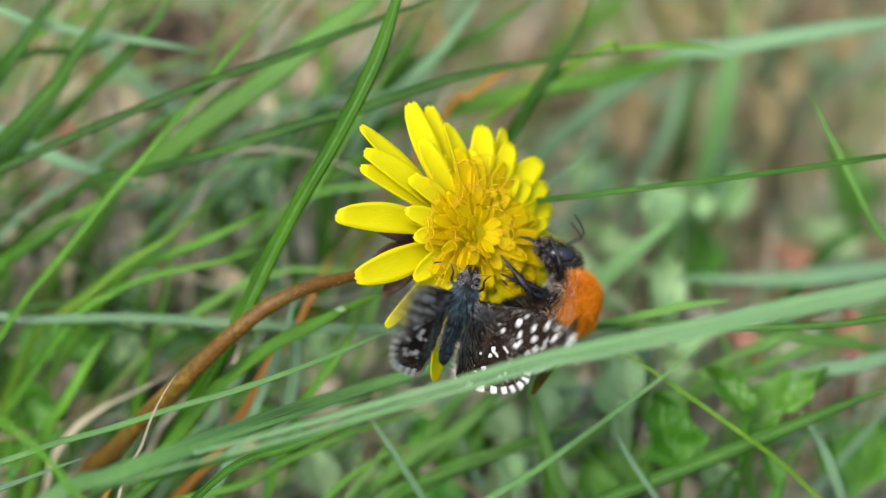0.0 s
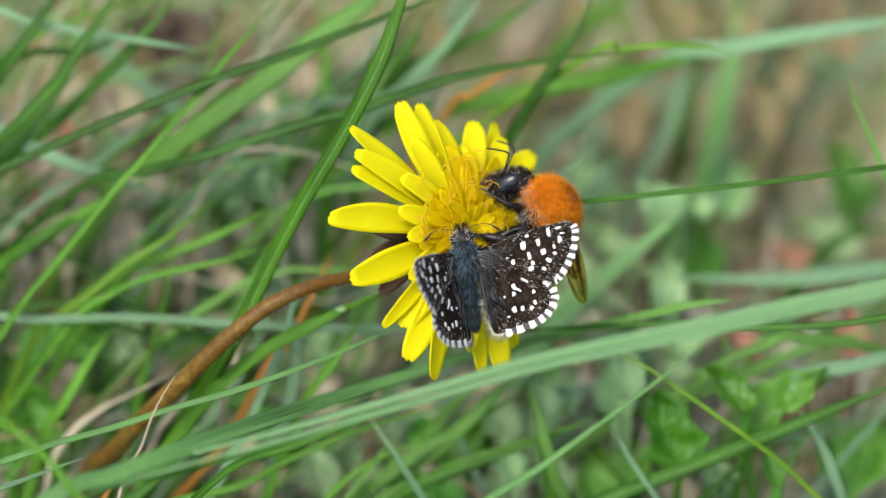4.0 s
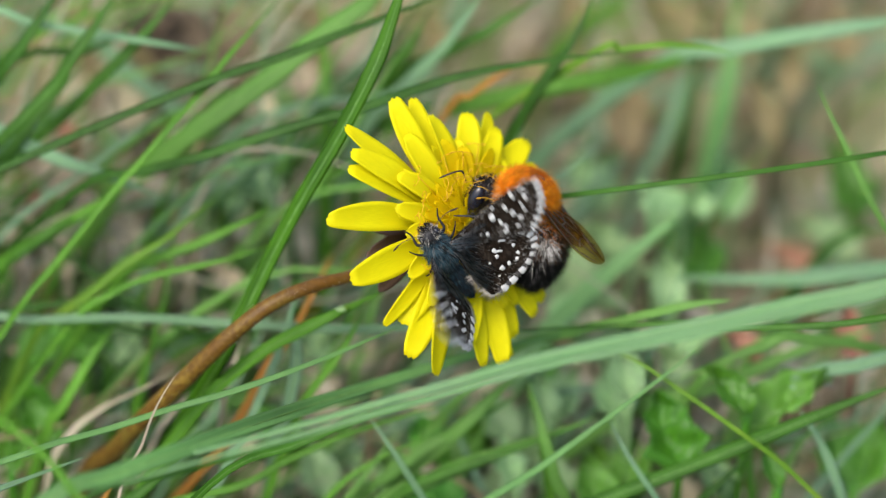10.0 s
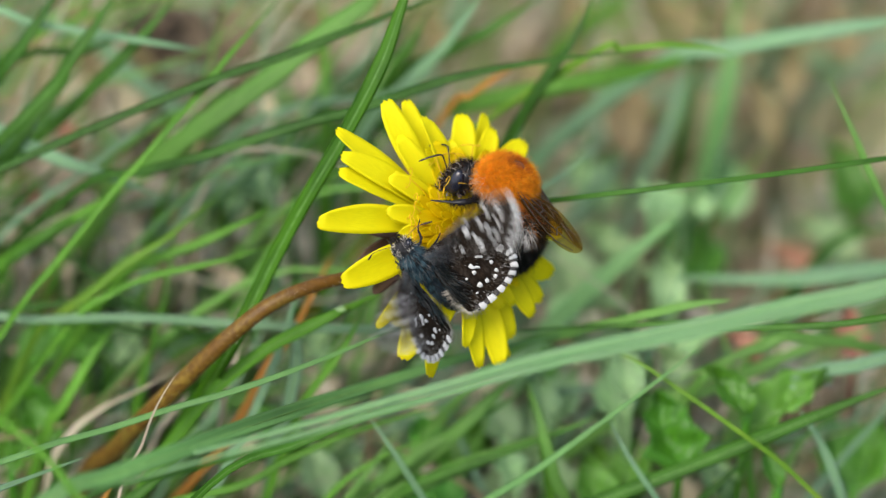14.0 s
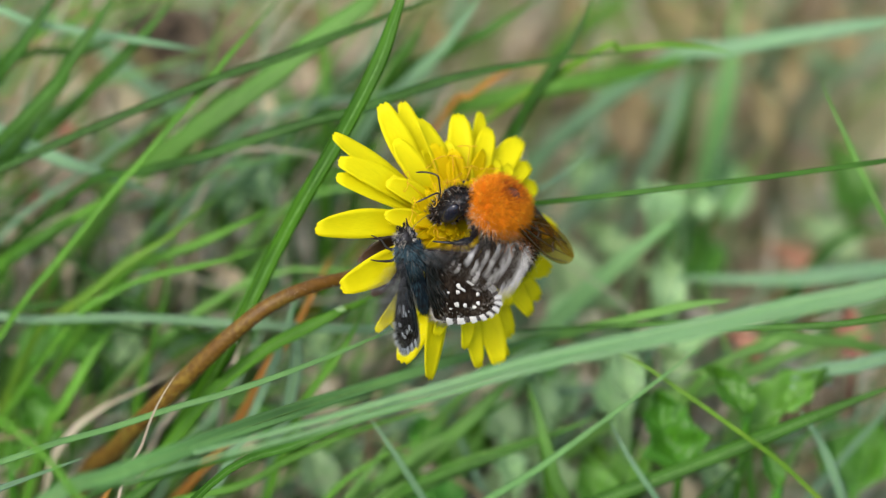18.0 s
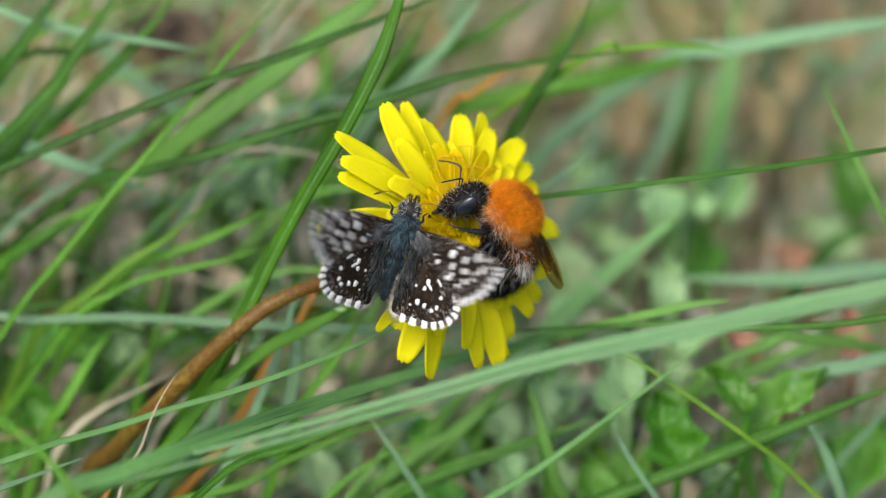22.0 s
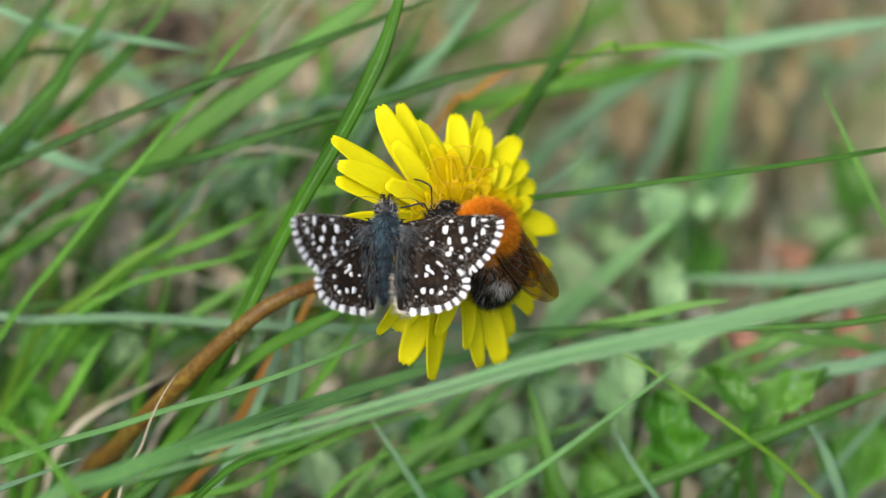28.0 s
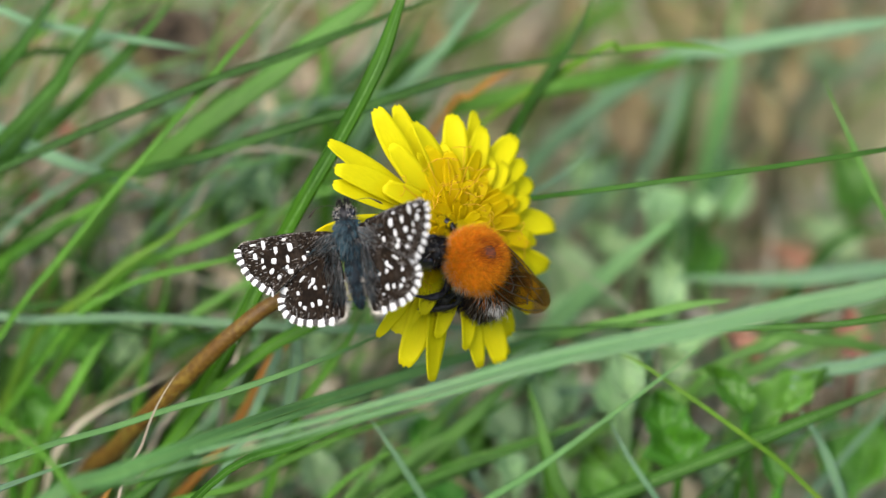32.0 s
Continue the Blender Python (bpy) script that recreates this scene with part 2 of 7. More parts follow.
def ball(shape, centre, radii, m=None, rings=12, sides=18, mat=0, taper=0.0, lump=0.0):
    """An egg: radii in x, y, z; taper narrows the -y end."""
    c = Vector(centre)
    verts, faces = [], []
    for i in range(rings + 1):
        th = math.pi * i / rings
        for j in range(sides):
            ph = 2 * math.pi * j / sides
            u = Vector((math.sin(th) * math.cos(ph), math.cos(th), math.sin(th) * math.sin(ph)))
            k = 1 - taper * (0.5 - 0.5 * u.y)
            p = Vector((u.x * radii[0] * k, u.y * radii[1], u.z * radii[2] * k))
            if lump:
                p *= 1 + lump * noise.noise(u * 3.0)
            verts.append(c + (m @ p if m is not None else p))
    for i in range(rings):
        for j in range(sides):
            q = (j + 1) % sides
            faces.append((i * sides + j, i * sides + q, (i + 1) * sides + q, (i + 1) * sides + j))
    shape.add(verts, faces, mat)


def smooth_path(pts, n):
    """n+1 points on a Catmull-Rom curve through the given points."""
    pts = [Vector(p) for p in pts]
    ext = [pts[0] * 2 - pts[1]] + pts + [pts[-1] * 2 - pts[-2]]
    out = []
    for k in range(n + 1):
        s = k / n * (len(pts) - 1)
        i = min(int(s), len(pts) - 2)
        t = s - i
        a, b, c, d = ext[i:i + 4]
        out.append(0.5 * ((2 * b) + (c - a) * t + (2 * a - 5 * b + 4 * c - d) * t * t + (3 * b - a - 3 * c + d) * t ** 3))
    return out


def fur(shape, rng, count, centre, radii, length, pick, m=None, lean=(0, -0.5, 0), width=0.045, wild=0.28, taper=0.0):
    """Tapered hairs on an egg. pick(u) gives a hair's material (None: bare) and a length factor."""
    c = Vector(centre)
    lean = Vector(lean)
    for _ in range(count):
        z, a = rng.uniform(-1, 1), rng.uniform(0, 2 * math.pi)
        r = math.sqrt(1 - z * z)
        u = Vector((r * math.cos(a), z, r * math.sin(a)))
        got = pick(u)
        if got is None:
            continue
        mat, fac = got
        k = 1 - taper * (0.5 - 0.5 * u.y)
        p = Vector((u.x * radii[0] * k, u.y * radii[1], u.z * radii[2] * k)) * 0.97
        nrm = Vector((u.x / radii[0], u.y / radii[1], u.z / radii[2])).normalized()
        d = (nrm + lean + Vector((rng.gauss(0, wild), rng.gauss(0, wild), rng.gauss(0, wild)))).normalized()
        hair = length * fac * rng.uniform(0.7, 1.15)
        side = d.cross(Vector((rng.gauss(0, 1), rng.gauss(0, 1), rng.gauss(0, 1)))).normalized() * width
        side2 = d.cross(side).normalized() * width
        mid = p + d * hair * 0.55
        tip = p + (d + lean * 0.35).normalized() * hair
        vs = [p + side, p - side * 0.5 + side2 * 0.87, p - side * 0.5 - side2 * 0.87]
        vs += [q + (mid - p) - (q - p) * 0.35 for q in vs] + [tip]
        if m is not None:
            vs = [m @ q for q in vs]
        shape.add([c + q for q in vs], [(0, 1, 4, 3), (1, 2, 5, 4), (2, 0, 3, 5), (3, 4, 6), (4, 5, 6), (5, 3, 6)], mat)


# ---- ground ----
def ground():
    """One sheet of soil: fine and uneven under the flower, coarse out to the horizon."""
    s = Shape()
    steps = [0.0]
    r = 0.0
    while r < 600000:
        r += max(4.0, r * 0.09) if r < 250 else r * 0.35
        steps.append(r)
    axis = [-a for a in reversed(steps[1:])] + steps
    n = len(axis)
    verts = []
    for y in axis:
        for x in axis:
            far = math.hypot(x, y)
            h = 2.2 * noise.noise(Vector((x / 28, y / 28, 0.3))) + 0.9 * noise.noise(Vector((x / 9, y / 9, 4.1))) if far < 900 else 0.0
            verts.append((x, y, h - 1.5))
    faces = [(j * n + i, j * n + i + 1, (j + 1) * n + i + 1, (j + 1) * n + i) for j in range(n - 1) for i in range(n - 1)]
    s.add(verts, faces)
    ob = new("ground", s.mesh("ground", SOIL))
    tagged(ob, "grey-brown meadow soil with dry litter between grasses", "ground", kind="structure")


ground()


def slant(x, y, z):
    """A place in the slanted frame (mm) as millimetres of the world."""
    return (BED @ Vector((x * MM, y * MM, z * MM))) / MM


CAMWARD = Vector((-0.12, -0.64, 0.76))      # near the camera's direction, so that blade faces meet the view


def blade_shape(path, width, keel=0.22, tip=0.35, base=0.75):
    """A grass blade along a path: keeled above, ribbed, tapering to its tip. width in mm."""
    s = Shape()
    n = len(path)
    verts = []
    run = random.Random(int(abs(path[0].x) * 10 + abs(path[-1].y) * 7)).uniform(0, 500)
    for i, p in enumerate(path):
        run += (p - path[i - 1]).length if i else 0.0
        d = (path[min(i + 1, n - 1)] - path[max(i - 1, 0)]).normalized()
        # broad side turned towards the camera
        a = d.cross(CAMWARD).normalized()
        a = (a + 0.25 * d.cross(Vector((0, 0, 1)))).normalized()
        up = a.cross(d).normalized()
        if up.z < 0:
            up = -up
        t = i / (n - 1)
        w = width * 0.5 * min(1.0, base + t * 2) * (1.0 if t < 1 - tip else max(0.03, ((1 - t) / tip) ** 0.7))
        for k in (-1.0, -0.55, 0.0, 0.55, 1.0):
            verts.append(p + a * w * k + up * w * (keel * abs(k) + (0.07 if abs(k) == 0.55 else 0.0)))
        verts.append(p - up * w * 0.16)
        s.uv += [(w * k, run) for k in (-1.0, -0.55, 0.0, 0.55, 1.0, 0.2)]
    faces = []
    for i in range(n - 1):
        o, q = i * 6, i * 6 + 6
        for k in range(4):
            faces.append((o + k, o + k + 1, q + k + 1, q + k))
        faces.append((o + 4, o + 5, q + 5, q + 4))
        faces.append((o + 5, o, q, q + 5))
    faces += [(0, 5, 4, 3, 2, 1), tuple(6 * (n - 1) + k for k in range(6))]
    s.add(verts, faces)
    return s


LABELS = {
    "grass_green": "mid-green narrow grass blade arching over the soil",
    "grass_crisp_green": "long crisp dark green grass blade beside the flower",
    "grass_mid_green": "mid-green narrow grass blade near the flower",
    "grass_soft_green": "pale green waxy grass blade among the herbs",
    "herb_stalk": "pale green fleshy herb stalk behind the flower",
    "browned_grass": "browned dry grass stalk among green blades",
    "grass_deep_green": "dark green grass blade with fine ribs",
    "grass_light_green": "light green grass blade in the meadow",
    "grass_blue_green": "pale blue-green waxy grass blade in the meadow",
    "grass_waxy_green": "broad pale green waxy grass blade crossing before the flower",
    "grass_yellow_green": "yellow-green grass stalk with reddish spots",
    "dry_straw": "dry tan straw stalk standing among the grass",
    "rusty_dead_grass": "dead rust-orange grass blade among green blades",
}


def blade(pts, width, mat, steps=18, tip=0.35):
    """A blade through places of the slanted frame, first place nearest its root, which is carried on into the soil."""
    path = [slant(*p) for p in pts]
    d = (path[0] - path[1]).normalized()
    h = max(path[0].z, 2.0)
    out = Vector((d.x, d.y, 0)).normalized() if math.hypot(d.x, d.y) > 0.05 else Vector((1, 0, 0))
    mid = path[0] + d * h * 0.35 - Vector((0, 0, h * 0.25))
    root = Vector((mid.x, mid.y, 0)) + out * h * 0.3 + Vector((0, 0, -2.5))
    path = smooth_path([root, mid] + path, steps + 6)
    base = Vector((root.x, root.y, 0))
    s = blade_shape(path, width, tip=tip)
    s.v = [(a - base.x, b - base.y, c) for a, b, c in s.v]
    ob = new("grass_blade" if mat not in (STRAW, RUST, BROWNED) else "dry_stalk", s.mesh("grass_blade", mat))
    ob.location = base * MM
    if width > 0.75:
        rib = Shape()
        n = len(path)
        mids = [Vector(s.v[i * 6 + 2]) for i in range(n)]
        tube(rib, mids, [width * 0.045 * (1 if i < n * 0.7 else (n - 1 - i) / (n * 0.3) + 0.1) for i in range(n)], 5)
        part("midrib", rib, RIB, ob)
    return tagged(ob, LABELS[mat.name], "grass", "grass blades round the flower")


SWAY = [blade(((-40.5, -34.8, -25.5), (-37.2, -28.8, -18.1), (-33.9, -23.7, -15.2), (-30.3, -18.6, -13.0), (-26.7, -13.0, -6.4), (-24.2, -8.1, -4.9), (-20.3, -0.1, -3.5), (-16.6, 6.6, -1.5), (-12.8, 13.0, -0.5), (-9.3, 19.5, 0.5), (-7.3, 23.9, 0.5), (-5.2, 30.1, 0.5), (-3.6, 34.1, 0.5)), 1.98, HERO, 58, 0.15)]
SWAY.append(blade(((6.0, 5.6, -8.3), (11.2, 6.2, -4.0), (21.6, 7.5, 0.0), (31.8, 8.8, 1.0), (41.9, 10.2, 1.0), (53.4, 12.0, 1.0), (59.7, 13.1, 1.0)), 0.68, MID, 34, 0.15))
blade(((58.7, -7.5, -3.0), (53.8, -8.3, -3.0), (49.1, -9.0, -3.0), (42.3, -9.5, -4.0), (35.5, -9.5, -5.0), (28.7, -9.2, -7.0), (21.9, -9.4, -8.7), (15.0, -9.7, -10.2), (5.3, -10.4, -10.9)), 0.91, MID, 42, 0.3)
blade(((57.5, -1.9, 36.0), (50.3, -4.0, 36.0), (39.6, -6.2, 35.0), (30.0, -8.4, 34.0), (20.4, -10.4, 33.0), (10.7, -12.5, 32.0), (1.0, -15.4, 30.0), (-8.7, -18.1, 30.0), (-18.4, -20.8, 30.0), (-28.1, -23.3, 30.0), (-37.9, -26.1, 30.0), (-45.0, -28.7, 30.0)), 1.42, FRONT, 54, 0.6)
blade(((57.0, -2.9, 41.0), (49.8, -5.0, 41.0), (39.2, -7.3, 40.0), (29.7, -9.4, 39.0), (20.2, -11.4, 38.0), (10.6, -13.5, 37.0), (1.0, -16.3, 35.0), (-8.6, -19.0, 35.0), (-18.2, -21.7, 35.0), (-27.9, -24.2, 35.0), (-37.5, -27.0, 35.0), (-44.6, -29.6, 35.0)), 1.06, FRONT, 54, 0.6)
blade(((58.9, -1.4, 22.0), (51.5, -3.5, 22.0), (40.5, -6.0, 22.0), (30.6, -8.0, 22.0), (20.8, -10.3, 20.0), (11.6, -12.5, 18.0)), 0.43, WAXY, 30, 0.6)
blade(((59.8, -3.4, 20.0), (51.2, -5.2, 20.0), (42.0, -7.2, 20.0), (32.8, -9.1, 18.0), (24.3, -11.0, 16.0), (14.4, -13.3, 14.0)), 0.44, GLAUCOUS, 30, 0.6)
blade(((-41.1, -27.0, 30.0), (-31.4, -23.7, 30.0), (-21.7, -20.6, 28.0), (-12.0, -18.0, 26.0), (-2.9, -15.5, 24.0)), 0.43, WAXY, 26, 0.6)
blade(((-43.2, -29.9, 28.0), (-31.5, -26.1, 28.0), (-19.8, -22.9, 26.0), (-9.4, -19.9, 24.0), (1.1, -17.2, 22.0)), 0.57, MID, 26, 0.6)
blade(((-46.4, -29.8, 36.0), (-37.5, -25.8, 35.0), (-29.4, -22.9, 30.0), (-22.1, -20.6, 18.0), (-15.3, -18.7, -0.0), (-7.2, -16.3, -8.0), (1.1, -13.8, -10.2), (8.1, -11.9, -11.6), (17.2, -10.2, -13.0)), 2.22, WAXY, 42, 0.5)
blade(((-26.9, -27.3, 14.0), (-17.4, -23.0, 20.0), (-12.1, -20.8, 20.0), (-6.9, -18.9, 20.0), (1.1, -16.8, 20.0), (7.7, -15.0, 20.0)), 1.02, MID, 30, 0.4)
blade(((-37.0, -32.5, -9.4), (-25.2, -29.2, -9.4), (-19.7, -26.3, -10.2), (-12.8, -23.2, -10.9), (-5.8, -20.9, -11.6), (1.1, -19.1, -12.3)), 0.99, GREEN, 30, 0.4)
blade(((-57.1, -26.9, 5.0), (-53.1, -25.6, 4.0), (-49.8, -24.5, 4.0), (-46.4, -23.3, 3.0), (-39.7, -21.5, 2.0), (-32.9, -19.3, 2.0), (-26.1, -17.4, 2.0), (-19.3, -15.1, 2.0), (-12.5, -12.5, 1.0), (-8.5, -10.8, -0.0), (-4.9, -9.3, -2.0)), 0.82, WAXY, 50, 0.3)
blade(((-39.2, -31.1, 4.0), (-37.6, -26.4, 4.0), (-36.2, -23.7, 4.0), (-35.2, -20.9, 4.0), (-34.2, -18.6, 4.0), (-32.8, -16.2, 4.0), (-31.5, -14.4, 4.0)), 0.37, STRAW, 34, 0.5)
blade(((-38.4, -32.1, -15.2), (-33.7, -24.3, -12.3), (-28.7, -18.1, -9.4), (-25.2, -14.9, -8.0), (-21.0, -11.9, -7.0), (-16.8, -9.7, -6.0), (-12.7, -7.7, -6.0), (-7.2, -5.1, -8.0)), 1.68, GREEN, 38, 0.2)
blade(((1.1, -33.8, -8.0), (5.2, -30.8, -7.0), (11.4, -26.9, -5.0), (18.3, -21.8, -4.0), (25.1, -16.8, -4.0), (31.7, -11.6, -4.0)), 0.91, WAXY, 30, 0.4)
blade(((49.5, -33.8, -8.0), (45.6, -30.2, -6.0), (41.0, -25.9, -5.0), (35.4, -21.8, -4.0), (28.6, -17.0, -5.0), (23.8, -13.8, -6.0), (21.1, -12.5, -7.0)), 0.61, YELLOWISH, 34, 0.3)
blade(((28.3, -34.1, -12.3), (25.7, -29.9, -9.4), (22.6, -25.2, -8.7), (20.2, -20.6, -9.4)), 0.69, GLAUCOUS, 22, 0.3)
blade(((0.4, -34.7, -10.9), (-2.7, -30.1, -8.0), (-5.8, -25.1, -6.0), (-9.1, -20.3, -6.0)), 0.84, GLAUCOUS, 22, 0.3)
blade(((12.3, -34.1, -13.8), (20.6, -30.5, -10.9), (28.8, -27.3, -9.4), (35.7, -24.5, -8.0), (42.6, -21.7, -8.0), (49.5, -18.9, -8.0), (56.4, -16.3, -8.0)), 1.91, MID, 34, 0.3)
blade(((8.2, -12.9, -18.1), (15.0, -10.5, -12.3), (24.0, -8.3, -10.2), (30.2, -6.9, -8.7), (35.5, -6.2, -8.0)), 1.15, LIGHT, 26, 0.2)
blade(((-59.3, -8.8, -18.1), (-51.4, -8.8, -15.9), (-40.9, -8.5, -15.2), (-33.9, -8.7, -15.2), (-26.9, -9.2, -15.2), (-12.9, -9.9, -14.5), (1.1, -9.7, -16.6), (12.4, -10.5, -19.5)), 1.16, GLAUCOUS, 38, 0.2)
blade(((-59.0, 8.1, -14.5), (-54.6, 9.8, -12.3), (-47.6, 12.9, -11.6), (-40.6, 15.9, -10.9), (-33.6, 18.7, -10.9), (-26.7, 21.3, -10.9), (-19.7, 23.7, -10.9), (-12.8, 26.3, -10.9), (-5.8, 29.1, -11.6), (2.5, 32.3, -13.0)), 1.15, DEEP, 46, 0.2)
blade(((-42.9, 5.9, -35.5), (-37.5, 10.2, -29.5), (-30.8, 15.0, -23.5), (-23.6, 19.9, -21.5), (-16.5, 25.5, -20.5), (-9.5, 30.7, -20.5), (-5.9, 34.0, -21.5)), 2.9, LIGHT, 34, 0.2)
blade(((-57.8, -16.1, -16.6), (-53.7, -9.4, -13.8), (-51.1, -5.8, -12.3), (-47.6, -1.7, -11.6), (-44.0, 2.7, -10.9), (-40.6, 7.0, -10.9), (-37.1, 10.8, -10.9), (-33.6, 14.9, -10.9), (-30.9, 18.0, -11.6), (-26.7, 23.4, -12.3), (-23.3, 27.4, -13.8), (-19.2, 32.3, -15.2)), 0.92, GREEN, 54, 0.2)
blade(((-45.5, 7.5, -21.5), (-37.5, 9.5, -16.6), (-30.3, 11.3, -14.5), (-23.3, 13.5, -13.0), (-16.3, 15.7, -12.3), (-11.4, 16.9, -12.3), (-4.5, 19.2, -12.3), (1.1, 21.0, -12.3), (8.1, 22.5, -12.3), (15.1, 23.5, -13.0), (24.2, 24.6, -13.8)), 1.31, DEEP, 50, 0.3)
blade(((18.0, 23.9, -16.6), (22.1, 24.6, -15.2), (27.0, 25.2, -14.5), (31.9, 25.0, -14.5), (35.7, 24.3, -14.5)), 0.85, YELLOWISH, 26, 0.3)
blade(((-16.5, 14.1, -49.5), (-6.1, 16.5, -43.5), (2.6, 18.4, -39.5), (12.0, 20.4, -37.5), (19.3, 21.8, -37.5), (26.6, 23.3, -38.5), (34.7, 25.1, -40.5)), 2.41, GREEN, 34, 0.2)
blade(((28.9, 24.3, -41.5), (36.0, 25.6, -37.5), (44.5, 27.1, -35.5), (51.7, 28.2, -34.5), (60.3, 29.7, -34.5)), 2.23, GLAUCOUS, 26, 0.2)
blade(((4.0, 7.2, -29.5), (7.5, 12.5, -23.5), (11.0, 18.4, -19.5), (13.8, 22.6, -18.1), (16.2, 26.0, -17.4), (19.0, 32.0, -17.4)), 1.55, DEEP, 30, 0.3)
blade(((-10.5, 14.6, -40.5), (-4.6, 20.9, -31.5), (0.4, 25.8, -27.5), (5.1, 32.1, -25.5)), 1.74, GLAUCOUS, 22, 0.3)
blade(((-6.8, 21.1, -37.5), (-0.3, 24.5, -31.5), (6.2, 28.0, -29.5), (13.3, 32.3, -29.5)), 1.58, MID, 22, 0.3)
blade(((-59.3, 16.1, -25.5), (-55.2, 21.6, -19.5), (-53.0, 24.3, -18.1), (-50.8, 27.5, -17.4), (-47.3, 32.7, -17.4)), 1.55, DEEP, 26, 0.2)
blade(((-59.1, 9.3, -23.5), (-55.1, 13.3, -18.1), (-51.5, 16.9, -16.6), (-47.9, 20.6, -15.9), (-45.8, 23.7, -15.2), (-43.0, 27.7, -15.2), (-40.2, 32.3, -15.2)), 1.54, MID, 34, 0.2)
blade(((-56.3, 10.1, -31.5), (-51.7, 13.6, -27.5), (-47.2, 17.1, -24.5), (-43.5, 20.6, -22.5), (-40.2, 23.8, -21.5), (-37.0, 27.3, -21.5), (-32.8, 32.2, -21.5)), 1.56, MID, 34, 0.2)
blade(((-58.6, 7.2, -25.5), (-54.0, 12.4, -21.5), (-49.7, 17.7, -20.5), (-44.8, 23.4, -21.5)), 1.6, MID, 22, 0.3)
blade(((-15.3, 10.4, -45.5), (-15.1, 21.2, -41.5), (-15.6, 33.6, -40.5)), 1.77, GREEN, 18, 0.3)
SWAY.append(blade(((58.6, -4.1, -12.3), (54.3, 3.4, -9.4), (52.7, 6.4, -8.7), (51.0, 10.0, -8.7), (49.4, 13.6, -8.7), (47.8, 17.1, -9.4), (46.2, 20.9, -9.4)), 0.78, LIGHT, 34, 0.3))
blade(((34.9, 5.5, -79.5), (36.2, 12.4, -75.5), (37.6, 18.5, -73.5), (38.8, 24.6, -73.5), (40.0, 35.4, -75.5)), 2.87, WAXY, 26, 0.3)
blade(((31.4, 8.6, -79.5), (32.7, 15.4, -75.5), (34.3, 23.1, -75.5), (36.3, 35.5, -77.5)), 2.03, DEEP, 22, 0.3)
blade(((15.8, -32.9, -16.6), (14.0, -28.6, -13.8), (13.0, -25.0, -12.3), (11.9, -20.8, -12.3), (10.5, -16.3, -13.8)), 1.46, LIGHT, 26, 0.3)
blade(((-8.7, -32.3, -19.5), (-1.7, -28.8, -16.6), (2.5, -26.9, -15.2), (8.1, -24.8, -15.2), (19.4, -20.8, -16.6)), 2.01, LIGHT, 26, 0.3)
blade(((-5.9, -29.6, -21.5), (-0.3, -24.5, -18.1), (3.2, -21.3, -16.6), (6.4, -18.2, -16.6), (10.3, -14.7, -18.1)), 1.86, LIGHT, 26, 0.3)
blade(((-21.0, -24.5, -18.1), (-19.6, -20.9, -14.5), (-18.6, -17.4, -13.0), (-18.0, -13.9, -12.3), (-18.1, -10.7, -13.0), (-19.2, -7.3, -15.2)), 1.69, GLAUCOUS, 30, 0.3)
blade(((-36.6, -34.8, -25.5), (-30.9, -28.5, -19.5), (-27.0, -23.8, -18.1), (-24.2, -19.2, -17.4), (-22.0, -15.0, -16.6), (-18.5, -10.1, -16.6), (-16.4, -5.9, -18.1), (-13.7, -0.6, -21.5)), 1.16, RUST, 38, 0.3)
blade(((-30.5, -34.4, -18.1), (-26.9, -27.2, -15.2), (-24.6, -23.0, -13.8), (-21.9, -16.7, -13.0), (-20.4, -13.0, -13.0), (-19.1, -9.0, -13.8), (-17.5, -3.4, -16.6)), 1.15, GLAUCOUS, 34, 0.3)
blade(((-26.9, -17.4, -15.2), (-26.1, -14.9, -13.8), (-25.0, -11.8, -14.5)), 0.77, STRAW, 18, 0.4)
blade(((-36.0, -24.4, -15.2), (-33.8, -20.9, -13.8), (-31.3, -17.7, -13.8)), 0.92, STRAW, 18, 0.4)
blade(((-42.9, -33.9, -9.4), (-41.4, -30.4, -8.0), (-40.1, -27.9, -8.0)), 0.76, RUST, 18, 0.4)
blade(((60.2, -13.4, -18.1), (50.2, -14.7, -16.6), (44.7, -15.5, -18.1), (36.5, -17.6, -21.5)), 1.86, GLAUCOUS, 22, 0.3)
blade(((44.5, -11.0, -15.2), (39.5, -12.1, -13.8), (36.0, -13.3, -13.8), (29.2, -16.2, -16.6)), 1.38, LIGHT, 22, 0.3)
blade(((60.8, -2.8, -39.5), (44.7, -3.9, -37.5), (28.8, -3.7, -39.5)), 2.24, GLAUCOUS, 18, 0.3)
blade(((-59.7, 29.6, -21.5), (-51.0, 28.1, -19.5), (-42.5, 26.7, -18.8), (-34.8, 25.5, -19.5), (-30.0, 24.8, -21.5)), 1.09, GLAUCOUS, 26, 0.3)
blade(((-58.6, 15.0, -25.5), (-52.6, 13.2, -21.5), (-47.6, 11.0, -20.5), (-42.7, 9.4, -21.5), (-34.4, 6.1, -25.5)), 1.71, GLAUCOUS, 26, 0.3)
blade(((-46.9, 27.9, -61.5), (-40.7, 22.5, -57.5), (-35.3, 18.7, -55.5), (-26.4, 14.6, -55.5)), 2.14, GLAUCOUS, 22, 0.3)
blade(((-58.8, -3.9, -27.5), (-55.6, -2.1, -23.5), (-49.8, 1.6, -21.5), (-43.4, 5.4, -21.5), (-35.9, 9.7, -25.5)), 1.72, GREEN, 26, 0.3)
